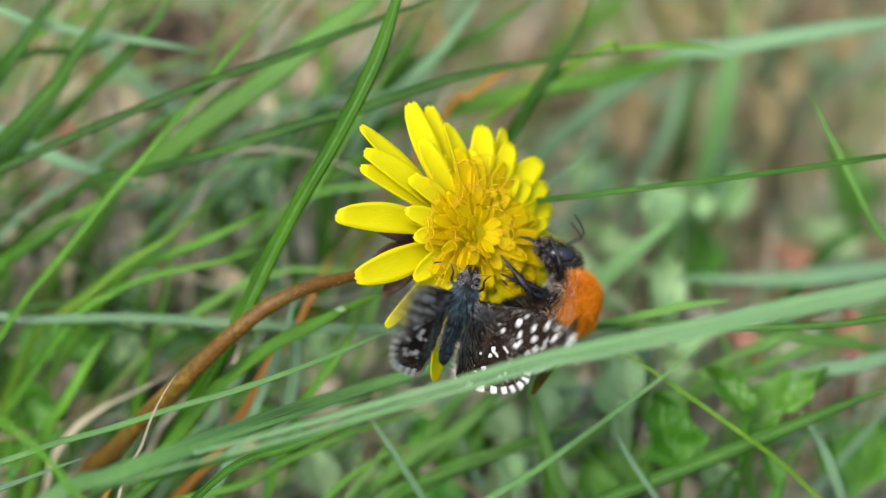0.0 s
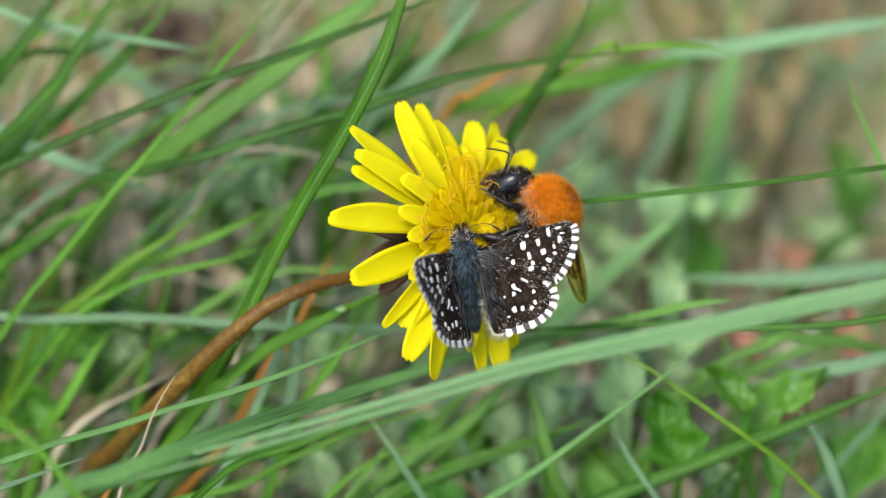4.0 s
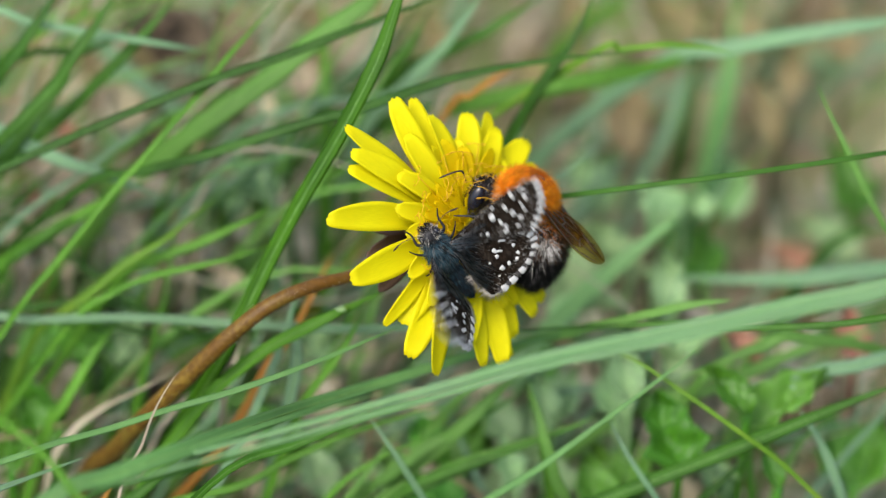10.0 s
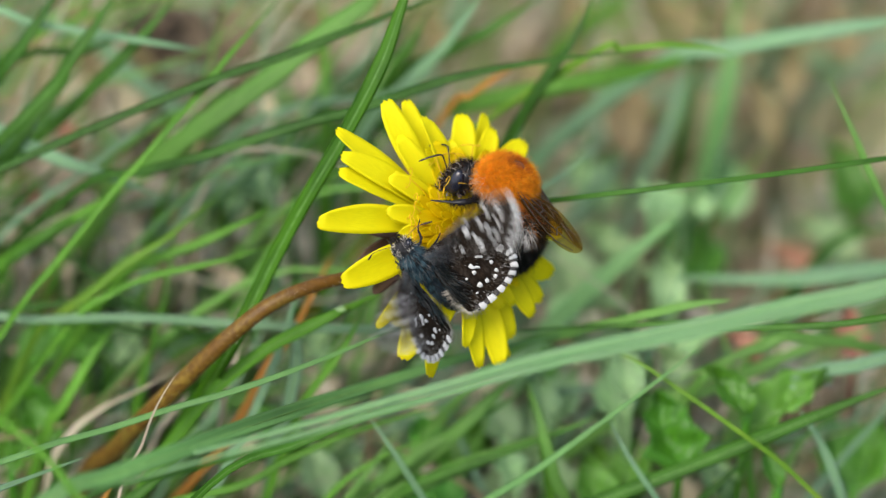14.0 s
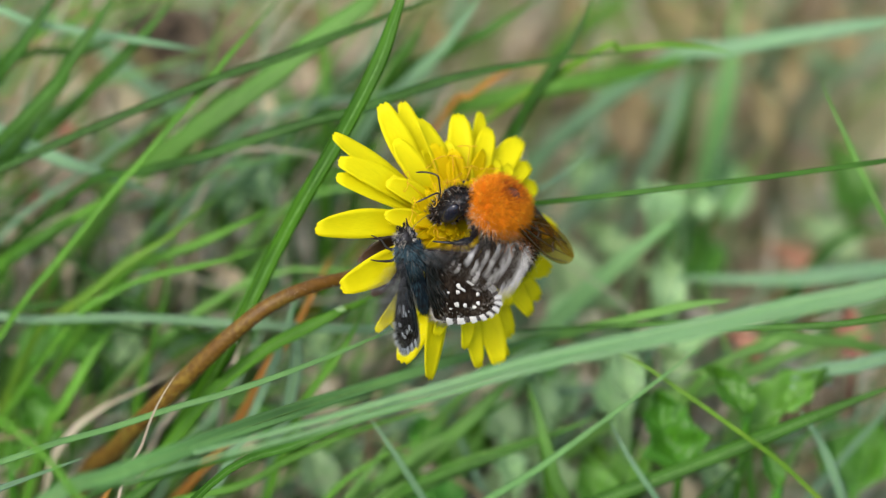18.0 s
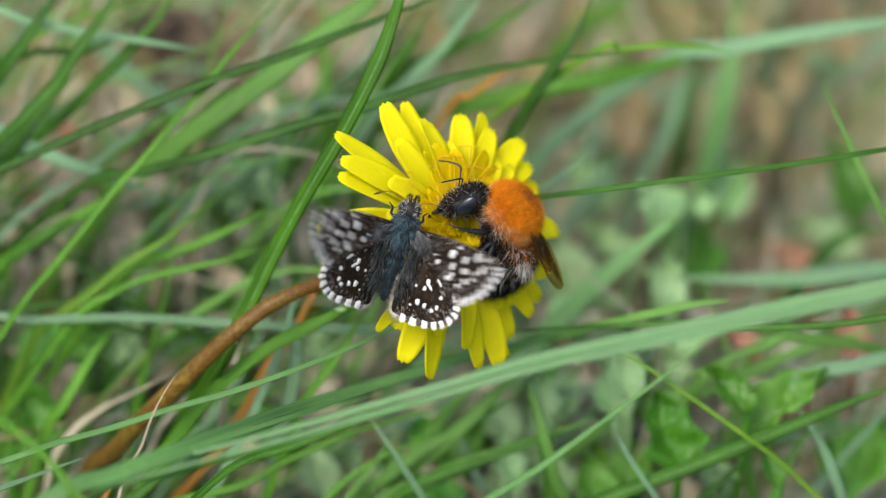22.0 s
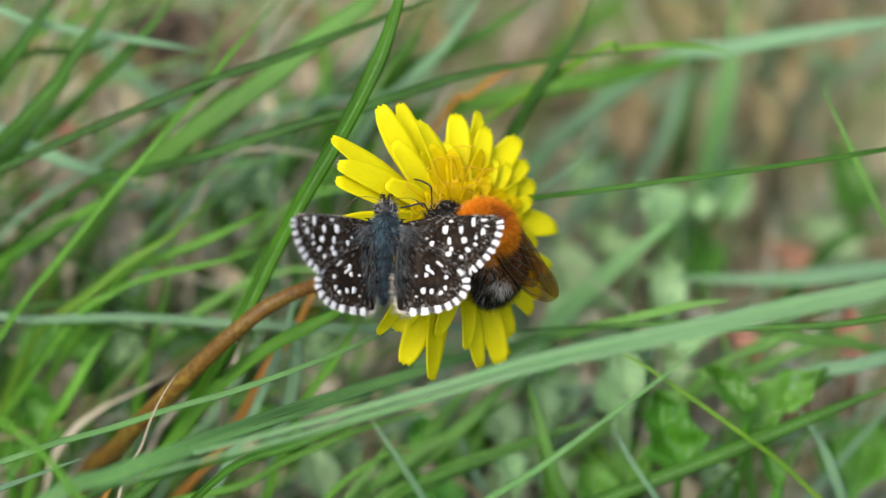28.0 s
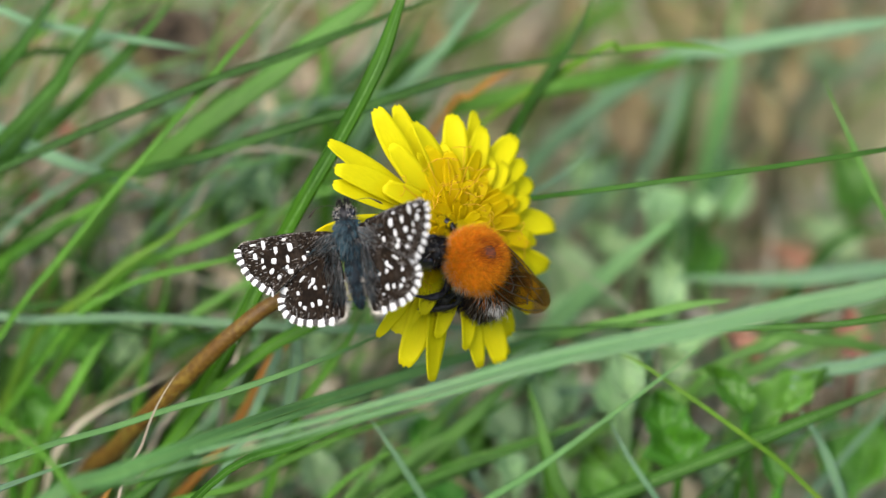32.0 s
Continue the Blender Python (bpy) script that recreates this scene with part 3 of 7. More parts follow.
blade(((-51.3, -11.3, -23.5), (-47.4, -8.0, -18.8), (-43.8, -5.5, -17.4), (-39.6, -2.0, -16.6), (-34.6, 1.1, -16.6), (-28.5, 6.4, -19.5)), 1.24, YELLOWISH, 30, 0.3)
blade(((-46.6, -9.7, -16.6), (-40.8, -5.5, -14.5), (-36.6, -3.6, -13.8), (-31.7, -2.4, -13.8), (-26.8, -1.3, -13.8), (-21.3, 0.4, -15.2)), 0.92, GREEN, 30, 0.3)
blade(((-41.3, -4.9, -21.5), (-36.2, -1.5, -18.8), (-30.5, 0.6, -18.1), (-25.6, 2.9, -18.1), (-20.7, 5.4, -19.5)), 1.32, GREEN, 26, 0.3)
blade(((-49.8, -23.3, -21.5), (-47.4, -19.6, -18.8), (-45.3, -16.1, -18.1), (-43.2, -12.6, -18.1), (-40.8, -9.1, -19.5)), 1.39, GREEN, 26, 0.3)
blade(((-49.6, -32.0, -19.5), (-48.8, -27.6, -16.6), (-47.9, -25.1, -15.9), (-46.1, -22.9, -15.2), (-44.4, -21.3, -15.2), (-40.9, -19.0, -15.2), (-37.4, -17.4, -15.9), (-33.3, -15.0, -18.1)), 1.00, STRAW, 38, 0.35)
blade(((-37.8, -33.1, 40.0), (-41.5, -27.4, 42.0), (-43.7, -24.4, 42.0), (-46.6, -21.6, 42.0), (-49.8, -19.1, 42.0), (-54.8, -15.8, 42.0)), 0.84, GREEN, 30, 0.3)
blade(((-57.0, -30.3, 6.0), (-53.1, -28.7, 5.0), (-49.2, -27.3, 3.0), (-42.6, -24.9, -0.0)), 0.82, GLAUCOUS, 22, 0.4)
blade(((-43.4, -34.0, -10.9), (-37.7, -30.4, -9.4), (-33.5, -26.3, -9.4), (-29.5, -22.2, -10.9)), 1.53, MID, 22, 0.4)
blade(((-15.7, -32.9, -16.6), (-10.1, -27.2, -14.5), (-1.7, -23.0, -13.8)), 0.92, GREEN, 18, 0.4)
blade(((12.1, -12.3, -39.5), (15.7, -8.3, -37.5), (19.9, -4.3, -35.5), (25.0, 0.1, -34.5), (30.4, 4.4, -35.5)), 2.71, LEAFSTALK, 26, 0.3)
blade(((-18.5, -21.6, -15.2), (-14.9, -15.8, -13.0), (-12.0, -11.9, -12.3), (-9.7, -7.3, -13.8)), 1.07, GREEN, 22, 0.3)
blade(((8.2, 4.7, -23.5), (11.0, 6.8, -19.5), (15.2, 9.6, -18.1), (19.8, 13.0, -19.5)), 0.62, GLAUCOUS, 22, 0.3)
blade(((24.8, -20.0, -29.5), (33.3, -17.8, -27.5), (45.4, -12.8, -27.5), (55.6, -10.0, -29.5)), 1.73, LIGHT, 22, 0.3)
blade(((0.4, 17.2, -27.5), (3.3, 19.2, -24.5), (6.8, 21.6, -23.5), (9.0, 22.7, -25.5)), 0.78, RUST, 22, 0.3)
blade(((-2.8, 13.9, -39.5), (-0.3, 18.5, -35.5), (2.0, 23.3, -35.5)), 1.12, STRAW, 18, 0.3)
blade(((-7.5, 20.3, -35.5), (-4.6, 25.2, -31.5), (-1.4, 31.0, -31.5)), 1.43, MID, 18, 0.3)
blade(((48.9, -2.2, -55.5), (53.2, 1.6, -53.5), (59.9, 3.0, -53.5)), 1.64, DEEP, 18, 0.3)
blade(((50.2, -34.3, -16.6), (48.6, -28.6, -13.8), (46.4, -23.6, -13.0), (44.0, -19.8, -13.8)), 1.23, GLAUCOUS, 22, 0.3)
blade(((-13.0, -33.2, -21.5), (-10.1, -28.8, -19.5), (-5.9, -23.2, -19.5)), 1.09, LIGHT, 18, 0.3)
blade(((31.4, -32.3, -18.1), (34.1, -29.4, -16.6), (38.3, -25.2, -16.6)), 1.24, DEEP, 18, 0.3)
blade(((6.8, -32.7, -25.5), (-1.7, -26.9, -23.5), (-10.2, -22.7, -25.5)), 0.78, BROWNED, 18, 0.3)
blade(((-30.9, 7.9, -25.5), (-24.4, 10.7, -23.5), (-15.9, 12.1, -23.5)), 0.70, WAXY, 18, 0.3)
blade(((-35.8, 3.0, -50), (-31.9, 5.2, -46), (-26.7, 7.8, -44), (-17.9, 10.9, -46)), 2.3, WAXY, 22, 0.3)
blade(((-33.3, 3.7, -44), (-26.5, 8.8, -40), (-20.6, 12.4, -39), (-15.6, 15.0, -41)), 1.2, GLAUCOUS, 22, 0.3)
blade(((-47.3, -19.2, -26), (-44.9, -15.5, -23), (-42.0, -11.2, -22), (-40.0, -8.1, -23)), 1.1, DEEP, 22, 0.3)
blade(((-55.6, -3.5, -24), (-51.8, 0.1, -21), (-48.6, 2.5, -20), (-45.5, 4.3, -21)), 1.2, MID, 22, 0.3)
blade(((-10.2, -31.2, -22), (-6.6, -28.1, -19), (-1.7, -24.5, -18), (3.9, -21.4, -18), (10.3, -17.6, -20)), 1.5, LIGHT, 22, 0.3)
blade(((13.5, -31.2, -22), (12.7, -25.3, -19), (12.0, -21.0, -18), (10.3, -17.5, -19)), 1.4, GREEN, 22, 0.3)
blade(((-5.9, -30.9, -16), (-0.3, -27.9, -14), (8.1, -25.0, -13), (18.6, -21.2, -14)), 1.2, MID, 22, 0.3)
blade(((31.0, -18.4, -26), (33.7, -15.5, -23), (38.6, -12.3, -22), (43.6, -10.6, -23)), 1.1, LIGHT, 22, 0.3)
blade(((30.2, -0.7, -70), (34.6, 8.4, -68), (38.4, 18.3, -68), (40.1, 29.0, -70)), 1.6, WAXY, 22, 0.3)
blade(((26.4, 8.5, -70), (29.3, 13.8, -68), (31.6, 19.8, -68), (32.8, 26.0, -70)), 1.6, GLAUCOUS, 22, 0.3)


def leaf(x, y, z, long, wide, turn, mat, name="herb_leaf", label="", lobes=0):
    """A broad herb leaf: a cupped, wavy outline with a midrib, on a short stalk down to the soil."""
    c = slant(x, y, z)
    m = pose(0, 0, 0, SLOPE * 0.6, 0, turn).to_3x3()
    n, k = (30, 6) if lobes else (14, 6)
    blade_s = Shape()
    top, bot = [], []
    for i in range(n + 1):
        t = i / n
        w = wide * 0.44 * math.sin(math.pi * min(1, (t * 0.97 + 0.02) ** 0.72)) ** (0.75 if t < 0.4 else 1.15) * (1 + 0.09 * math.sin(t * 27 + turn))
        if lobes:
            w *= 0.62 + 0.45 * abs(math.sin(lobes * math.pi * t ** 0.9))
        for j in range(-k, k + 1):
            q = j / k
            z0 = 0.26 * wide * abs(q) ** 1.3 + 0.035 * wide * math.sin(26 * t - 9 * abs(q)) - 0.10 * long * (t - 0.5) ** 2 + 0.05 * wide * math.sin(9 * t + 4 * q + turn) + (0.0 if j else -0.05 * wide)
            p = Vector(((q * w), (t - 0.5) * long, z0))
            top.append(m @ p)
            bot.append(m @ (p - Vector((0, 0, 0.25))))
    row = 2 * k + 1
    faces = [(i * row + j, i * row + j + 1, (i + 1) * row + j + 1, (i + 1) * row + j) for i in range(n) for j in range(row - 1)]
    off = len(top)
    rim = [j for j in range(row)] + [i * row + row - 1 for i in range(1, n + 1)] + [n * row + j for j in range(row - 2, -1, -1)] + [i * row for i in range(n - 1, 0, -1)]
    faces += [tuple(a + off for a in reversed(q)) for q in faces]
    faces += [(rim[a], rim[a - 1], rim[a - 1] + off, rim[a] + off) for a in range(len(rim))]
    foot = Vector((c.x, c.y, 0)) + (m @ Vector((0, -long * 0.5, 0))) * 0.6
    foot.z = -2.0
    blade_s.add([p + c - foot for p in top + bot], faces)
    ob = thing(name, Matrix.Translation(foot * MM), label or "broad light green herb leaf between the grasses", "leaf", "herb leaves")
    part("leaf_blade", blade_s, mat, ob)
    st = Shape()
    a = m @ Vector((0, -long * 0.48, 0)) + c - foot
    tube(st, smooth_path([(0, 0, 0), (a.x * 0.3, a.y * 0.3, a.z * 0.6), tuple(a)], 8), [0.55] * 9, 6)
    part("leaf_stalk", st, mat, ob)
    return ob


leaf(28.8, -4.3, -40.0, 8.7, 5.1, 10, LEAFPALE, label="pale green herb leaf low in the grass")
leaf(16.5, -7.6, -40.0, 6.6, 4.4, -60, LEAFPALE, label="pale green herb leaf low in the grass")
leaf(21.6, -17.8, -30.0, 7.9, 6.4, 10, LEAFPALE, label="pale green herb leaf low in the grass")
leaf(34.0, -29.2, -28.0, 7.1, 5.7, 60, LEAFPALE, label="pale green herb leaf low in the grass")
leaf(54.5, -25.9, -34.0, 10.1, 8.7, -30, LEAFGREEN)
leaf(18.9, -29.8, -26.0, 7.8, 6.4, 20, LEAFGREEN)
leaf(12.8, -18.8, -38.0, 5.8, 5.1, 30, LEAFPALE, label="pale green herb leaf low in the grass")
leaf(3.3, -25.2, -34.0, 8.7, 7.2, -40, LEAFDARK, label="dark green herb leaf low in the grass")
leaf(-2.5, -23.8, -36.0, 7.2, 5.8, 30, LEAFGREEN)
leaf(-6.1, -29.6, -36.0, 6.5, 5.1, 40, LEAFGREEN)
leaf(-11.9, -26.0, -38.0, 5.8, 4.4, -30, LEAFPALE, label="pale green herb leaf low in the grass")
leaf(10.6, -23.1, -36.0, 8.0, 5.8, -10, LEAFPALE, label="pale green herb leaf low in the grass")
leaf(-42.2, -14.4, -36.0, 9.4, 5.8, 70, LEAFGREEN)
leaf(-50.4, -12.3, -38.0, 8.7, 6.5, -60, LEAFGREEN, label="light green herb leaf low in the grass")
leaf(-35.2, -11.6, -40.0, 9.5, 5.8, 40, LEAFGREEN)
leaf(-40.1, -11.5, -36.0, 8.0, 5.8, -20, LEAFPALE, label="pale green herb leaf low in the grass")
leaf(-45.7, -10.7, -34.0, 7.2, 5.0, 80, LEAFGREEN)
leaf(-51.9, -20.0, -30.0, 8.6, 5.7, 30, LEAFDARK, label="dark green herb leaf low in the grass")
leaf(54.0, 10.8, -72.0, 8.4, 6.1, 30, LEAFDARK, label="dark green herb leaf low in the grass")
leaf(-25.2, 8.9, -44.0, 8.8, 5.9, 60, LEAFPALE, label="pale green herb leaf low in the grass")
leaf(46.9, -1.6, -70.0, 8.4, 4.6, 80, DRYLEAF, name="dry_leaf", label="curled reddish-brown dry leaf on the soil")
leaf(52.5, -10.8, -40.0, 8.0, 5.1, 10, DRYLEAF, name="dry_leaf", label="curled reddish-brown dry leaf on the soil")
leaf(38.5, -12.2, -44.0, 5.9, 4.4, 60, DRYLEAF, name="dry_leaf", label="curled reddish-brown dry leaf on the soil")
leaf(-50.3, 8.5, -42.0, 9.5, 5.8, 70, TANLEAF, name="dry_leaf", label="pale tan leaf standing in for a pale patch of ground")
leaf(-53.8, 7.0, -44.0, 5.1, 3.7, 20, DRYLEAF, name="dry_leaf", label="curled reddish-brown dry leaf on the soil")
leaf(-53.5, -2.9, -50.0, 6.7, 3.7, 40, DRYLEAF, name="dry_leaf", label="curled reddish-brown dry leaf on the soil")
leaf(-49.5, 15.5, -46.0, 5.1, 2.9, 60, DRYLEAF, name="dry_leaf", label="curled reddish-brown dry leaf on the soil")
leaf(-35.6, 7.0, -60.0, 3.8, 3.0, 20, DRYLEAF, name="dry_leaf", label="curled reddish-brown dry leaf on the soil")
# dark leaves added to cover bright patches at the upper left
leaf(-36.4, 24.2, -62.0, 11.3, 6.8, 40, DARKLEAF, name="dry_leaf", label="dark brown leaf standing in for dark soil")
leaf(-40.7, 29.0, -70.0, 9.1, 6.9, 80, DARKLEAF, name="dry_leaf", label="dark brown leaf standing in for dark soil")
leaf(-38.6, 15.1, -60.0, 6.8, 3.8, 60, DARKLEAF, name="dry_leaf", label="dark brown leaf standing in for dark soil")
# tan leaves added to lighten shaded gaps, in place of pale soil
leaf(-9.7, -23.5, -39.0, 8.7, 6.5, 60, TANLEAF, name="dry_leaf", label="pale tan leaf standing in for a pale patch of ground")
leaf(-14.1, -28.3, -39.0, 8.0, 5.8, 20, TANLEAF, name="dry_leaf", label="pale tan leaf standing in for a pale patch of ground")
leaf(-4.7, -29.7, -39.0, 8.0, 6.5, -30, TANLEAF, name="dry_leaf", label="pale tan leaf standing in for a pale patch of ground")
leaf(-16.3, -21.0, -39.0, 6.5, 5.8, 40, TANLEAF, name="dry_leaf", label="pale tan leaf standing in for a pale patch of ground")
leaf(17.5, -15.9, -52.0, 7.4, 5.9, 30, TANLEAF, name="dry_leaf", label="pale tan leaf standing in for a pale patch of ground")
leaf(11.3, -30.5, -39.0, 8.0, 5.8, -50, TANLEAF, name="dry_leaf", label="pale tan leaf standing in for a pale patch of ground")
leaf(-26.5, -24.6, -39.0, 6.5, 4.4, 30, TANLEAF, name="dry_leaf", label="pale tan leaf standing in for a pale patch of ground")
leaf(-22.1, -29.7, -39.0, 6.5, 5.1, -30, TANLEAF, name="dry_leaf", label="pale tan leaf standing in for a pale patch of ground")
leaf(29.5, -31.9, -39.0, 8.0, 5.8, 70, TANLEAF, name="dry_leaf", label="pale tan leaf standing in for a pale patch of ground")
leaf(53.8, -23.7, -52.0, 8.2, 6.7, 10, TANLEAF, name="dry_leaf", label="pale tan leaf standing in for a pale patch of ground")
leaf(-40.3, 15.2, -64.0, 8.3, 6.0, 40, TANLEAF, name="dry_leaf", label="pale tan leaf standing in for a pale patch of ground")
leaf(-52.8, -14.5, -41.0, 7.3, 3.6, 80, TANLEAF, name="dry_leaf", label="pale tan leaf standing in for a pale patch of ground")
leaf(-49.9, -0.7, -41.0, 7.3, 5.1, 30, TANLEAF, name="dry_leaf", label="pale tan leaf standing in for a pale patch of ground")
leaf(-54.2, 3.0, -41.0, 6.6, 5.1, -20, TANLEAF, name="dry_leaf", label="pale tan leaf standing in for a pale patch of ground")
leaf(-41.8, 3.0, -41.0, 7.3, 4.4, 50, TANLEAF, name="dry_leaf", label="pale tan leaf standing in for a pale patch of ground")
leaf(-33.1, 0.8, -41.0, 6.6, 4.4, 10, TANLEAF, name="dry_leaf", label="pale tan leaf standing in for a pale patch of ground")
leaf(-28.0, -4.3, -41.0, 6.6, 4.4, 60, TANLEAF, name="dry_leaf", label="pale tan leaf standing in for a pale patch of ground")
leaf(-37.5, -15.2, -41.0, 7.3, 4.4, 70, TANLEAF, name="dry_leaf", label="pale tan leaf standing in for a pale patch of ground")
# leaves added to lighten deeply shaded gaps under the front blades
leaf(-16.2, -28.0, -34.0, 7.9, 5.8, 20, LEAFPALE, label="pale green herb leaf low in the grass")
leaf(-9.0, -23.1, -36.0, 7.2, 5.8, 60, LEAFPALE, label="pale green herb leaf low in the grass")
leaf(6.9, -21.6, -34.0, 7.9, 5.8, 30, LEAFPALE, label="pale green herb leaf low in the grass")
leaf(15.7, -18.8, -38.0, 8.0, 6.5, -30, LEAFPALE, label="pale green herb leaf low in the grass")
leaf(8.4, -30.2, -34.0, 7.2, 5.8, -60, LEAFPALE, label="pale green herb leaf low in the grass")
leaf(0.4, -30.0, -30.0, 6.4, 5.0, 10, LEAFGREEN)
leaf(24.2, -27.2, -32.0, 6.5, 5.8, -20, LEAFGREEN)
leaf(29.0, 3.4, -44.0, 13.9, 12.5, 150, LEAFPALE, label="pale green lobed herb leaf in the grass", lobes=3)
leaf(21.4, 0.1, -48.0, 8.8, 6.7, 60, LEAFPALE, label="pale green lobed herb leaf in the grass", lobes=2)
leaf(29.0, -4.3, -44.0, 8.8, 6.7, 200, LEAFPALE, label="pale green lobed herb leaf in the grass", lobes=2)
leaf(20.3, -7.6, -46.0, 9.6, 5.0, 125, LEAFPALE, label="pale green lobed herb leaf in the grass", lobes=3)
leaf(33.3, -0.7, -56.0, 8.2, 7.6, 20, LEAFGREEN)
leaf(35.1, -17.4, -14.0, 8.0, 5.2, 48, LEAFDARK, label="dark green herb leaf in the grass")
leaf(27.8, -22.8, -18.0, 10.5, 9.6, 20, LEAFDARK, label="dark green lobed herb leaf in the grass", lobes=2)
leaf(42.9, -19.3, -18.0, 13.0, 9.2, -68, LEAFGREEN, label="light green lobed herb leaf in the grass", lobes=2)
leaf(40.5, -26.8, -14.0, 5.9, 3.0, 22, LEAFDARK, label="dark green herb leaf in the grass")
leaf(22.8, -15.2, -24.0, 7.8, 5.3, 10, LEAFPALE, label="pale green lobed herb leaf in the grass")
leaf(34.7, -28.9, -22.0, 6.4, 4.8, 150, LEAFPALE, label="pale green lobed herb leaf in the grass", lobes=2)
leaf(33.2, -11.6, -40.0, 7.3, 5.0, -70, LEAFPALE, label="pale green lobed herb leaf in the grass")
leaf(12.6, -18.6, -30.0, 6.4, 4.1, 15, LEAFPALE, label="pale green lobed herb leaf in the grass")
leaf(-42.6, 18.8, -58.0, 6.7, 6.0, 30, TANLEAF, name="dry_leaf", label="pale tan leaf standing in for a pale patch of ground")
leaf(-48.5, 7.5, -52.0, 8.2, 5.1, 60, DRYLEAF, name="dry_leaf", label="curled reddish-brown dry leaf on the soil")
leaf(-34.4, 17.1, -66.0, 7.6, 6.9, -30, DARKLEAF, name="dry_leaf", label="dark brown leaf standing in for dark soil")
leaf(-40.1, 9.8, -60.0, 6.8, 5.1, 10, TANLEAF, name="dry_leaf", label="pale tan leaf standing in for a pale patch of ground")
leaf(-23.4, 18.7, -54.0, 4.5, 3.0, 15, TANLEAF, name="dry_leaf", label="pale tan leaf standing in for a pale patch of ground")
leaf(-27.3, 9.1, -60.0, 6.0, 4.3, 70, TANLEAF, name="dry_leaf", label="pale tan leaf standing in for a pale patch of ground")
leaf(-52.4, 17.4, -64.0, 6.8, 5.1, 40, DARKLEAF, name="dry_leaf", label="dark brown leaf standing in for dark soil")
leaf(-19.1, 23.4, -62.0, 6.8, 5.1, 10, TANLEAF, name="dry_leaf", label="pale tan leaf standing in for a pale patch of ground")
leaf(-53.8, -4.4, -54.0, 6.7, 5.1, 80, TANLEAF, name="dry_leaf", label="pale tan leaf standing in for a pale patch of ground")
leaf(-36.1, -2.9, -56.0, 6.0, 5.1, 20, TANLEAF, name="dry_leaf", label="pale tan leaf standing in for a pale patch of ground")
leaf(-25.8, -14.5, -40.0, 6.6, 5.0, 120, TANLEAF, name="dry_leaf", label="pale tan leaf standing in for a pale patch of ground")
leaf(-16.4, -17.5, -44.0, 6.6, 5.8, 30, TANLEAF, name="dry_leaf", label="pale tan leaf standing in for a pale patch of ground")
leaf(-10.6, -13.2, -46.0, 6.6, 5.8, -20, TANLEAF, name="dry_leaf", label="pale tan leaf standing in for a pale patch of ground")
leaf(4.8, -18.9, -40.0, 8.0, 6.6, 60, TANLEAF, name="dry_leaf", label="pale tan leaf standing in for a pale patch of ground")
leaf(-49.1, -8.8, -50.0, 5.9, 5.0, 20, TANLEAF, name="dry_leaf", label="pale tan leaf standing in for a pale patch of ground")
leaf(-3.9, -20.3, -40.0, 5.8, 5.0, 50, TANLEAF, name="dry_leaf", label="pale tan leaf standing in for a pale patch of ground")
leaf(-39.2, -19.0, -46.0, 5.9, 5.0, 70, DARKLEAF, name="dry_leaf", label="dark brown leaf standing in for dark soil")
leaf(-48.6, -12.2, -34.0, 7.9, 4.9, 70, LEAFGREEN, label="light green herb leaf low in the grass", lobes=3)
leaf(-51.5, -21.3, -26.0, 9.3, 5.7, 40, LEAFDARK, label="dark green herb leaf low in the grass", lobes=3)
leaf(-53.1, -25.6, -28.0, 6.4, 4.1, -30, LEAFDARK, label="dark green herb leaf low in the grass", lobes=3)
leaf(-16.4, -11.6, -42.0, 5.8, 5.0, 20, LEAFPALE, label="pale green lobed herb leaf in the grass", lobes=3)
leaf(-10.4, -28.9, -36.0, 6.5, 5.8, 60, LEAFPALE, label="pale green lobed herb leaf in the grass", lobes=3)
leaf(8.3, -27.2, -30.0, 7.9, 4.9, 20, LEAFPALE, label="pale green lobed herb leaf in the grass", lobes=3)
# leaves added to lighten and green the background
leaf(-54.3, 0.8, -60.0, 11.3, 7.7, 40, LEAFPALE, label="pale green herb leaf low in the grass")
leaf(-44.4, -5.9, -58.0, 10.5, 7.7, 70, LEAFPALE, label="pale green herb leaf low in the grass")
leaf(-34.2, 3.1, -62.0, 9.8, 6.8, 30, LEAFPALE, label="pale green herb leaf low in the grass")
leaf(-46.6, 0.1, -56.0, 8.2, 5.9, -40, LEAFGREEN)
leaf(-28.6, -5.9, -54.0, 8.9, 6.8, 60, LEAFGREEN)
leaf(-33.5, -13.2, -48.0, 8.8, 6.7, 20, LEAFGREEN)
leaf(-43.6, -14.6, -46.0, 8.1, 5.8, 110, LEAFGREEN)
leaf(-20.9, -14.6, -46.0, 8.8, 6.7, 30, LEAFPALE, label="pale green herb leaf low in the grass")
leaf(-22.9, -23.3, -42.0, 9.5, 7.5, 70, LEAFGREEN)
leaf(-13.4, -23.2, -40.0, 9.5, 7.4, 20, LEAFGREEN)
leaf(-6.8, -27.5, -38.0, 10.2, 7.4, 50, LEAFPALE, label="pale green herb leaf low in the grass")
leaf(-1.7, -30.3, -36.0, 8.7, 7.4, -30, LEAFGREEN)
leaf(7.0, -23.1, -38.0, 9.4, 7.4, 20, LEAFGREEN)
leaf(12.7, -28.8, -34.0, 8.7, 6.6, 60, LEAFPALE, label="pale green herb leaf low in the grass")
leaf(19.9, -28.8, -34.0, 8.7, 7.4, 10, LEAFGREEN)
leaf(21.5, -24.6, -38.0, 8.0, 6.6, -30, LEAFPALE, label="pale green herb leaf low in the grass")
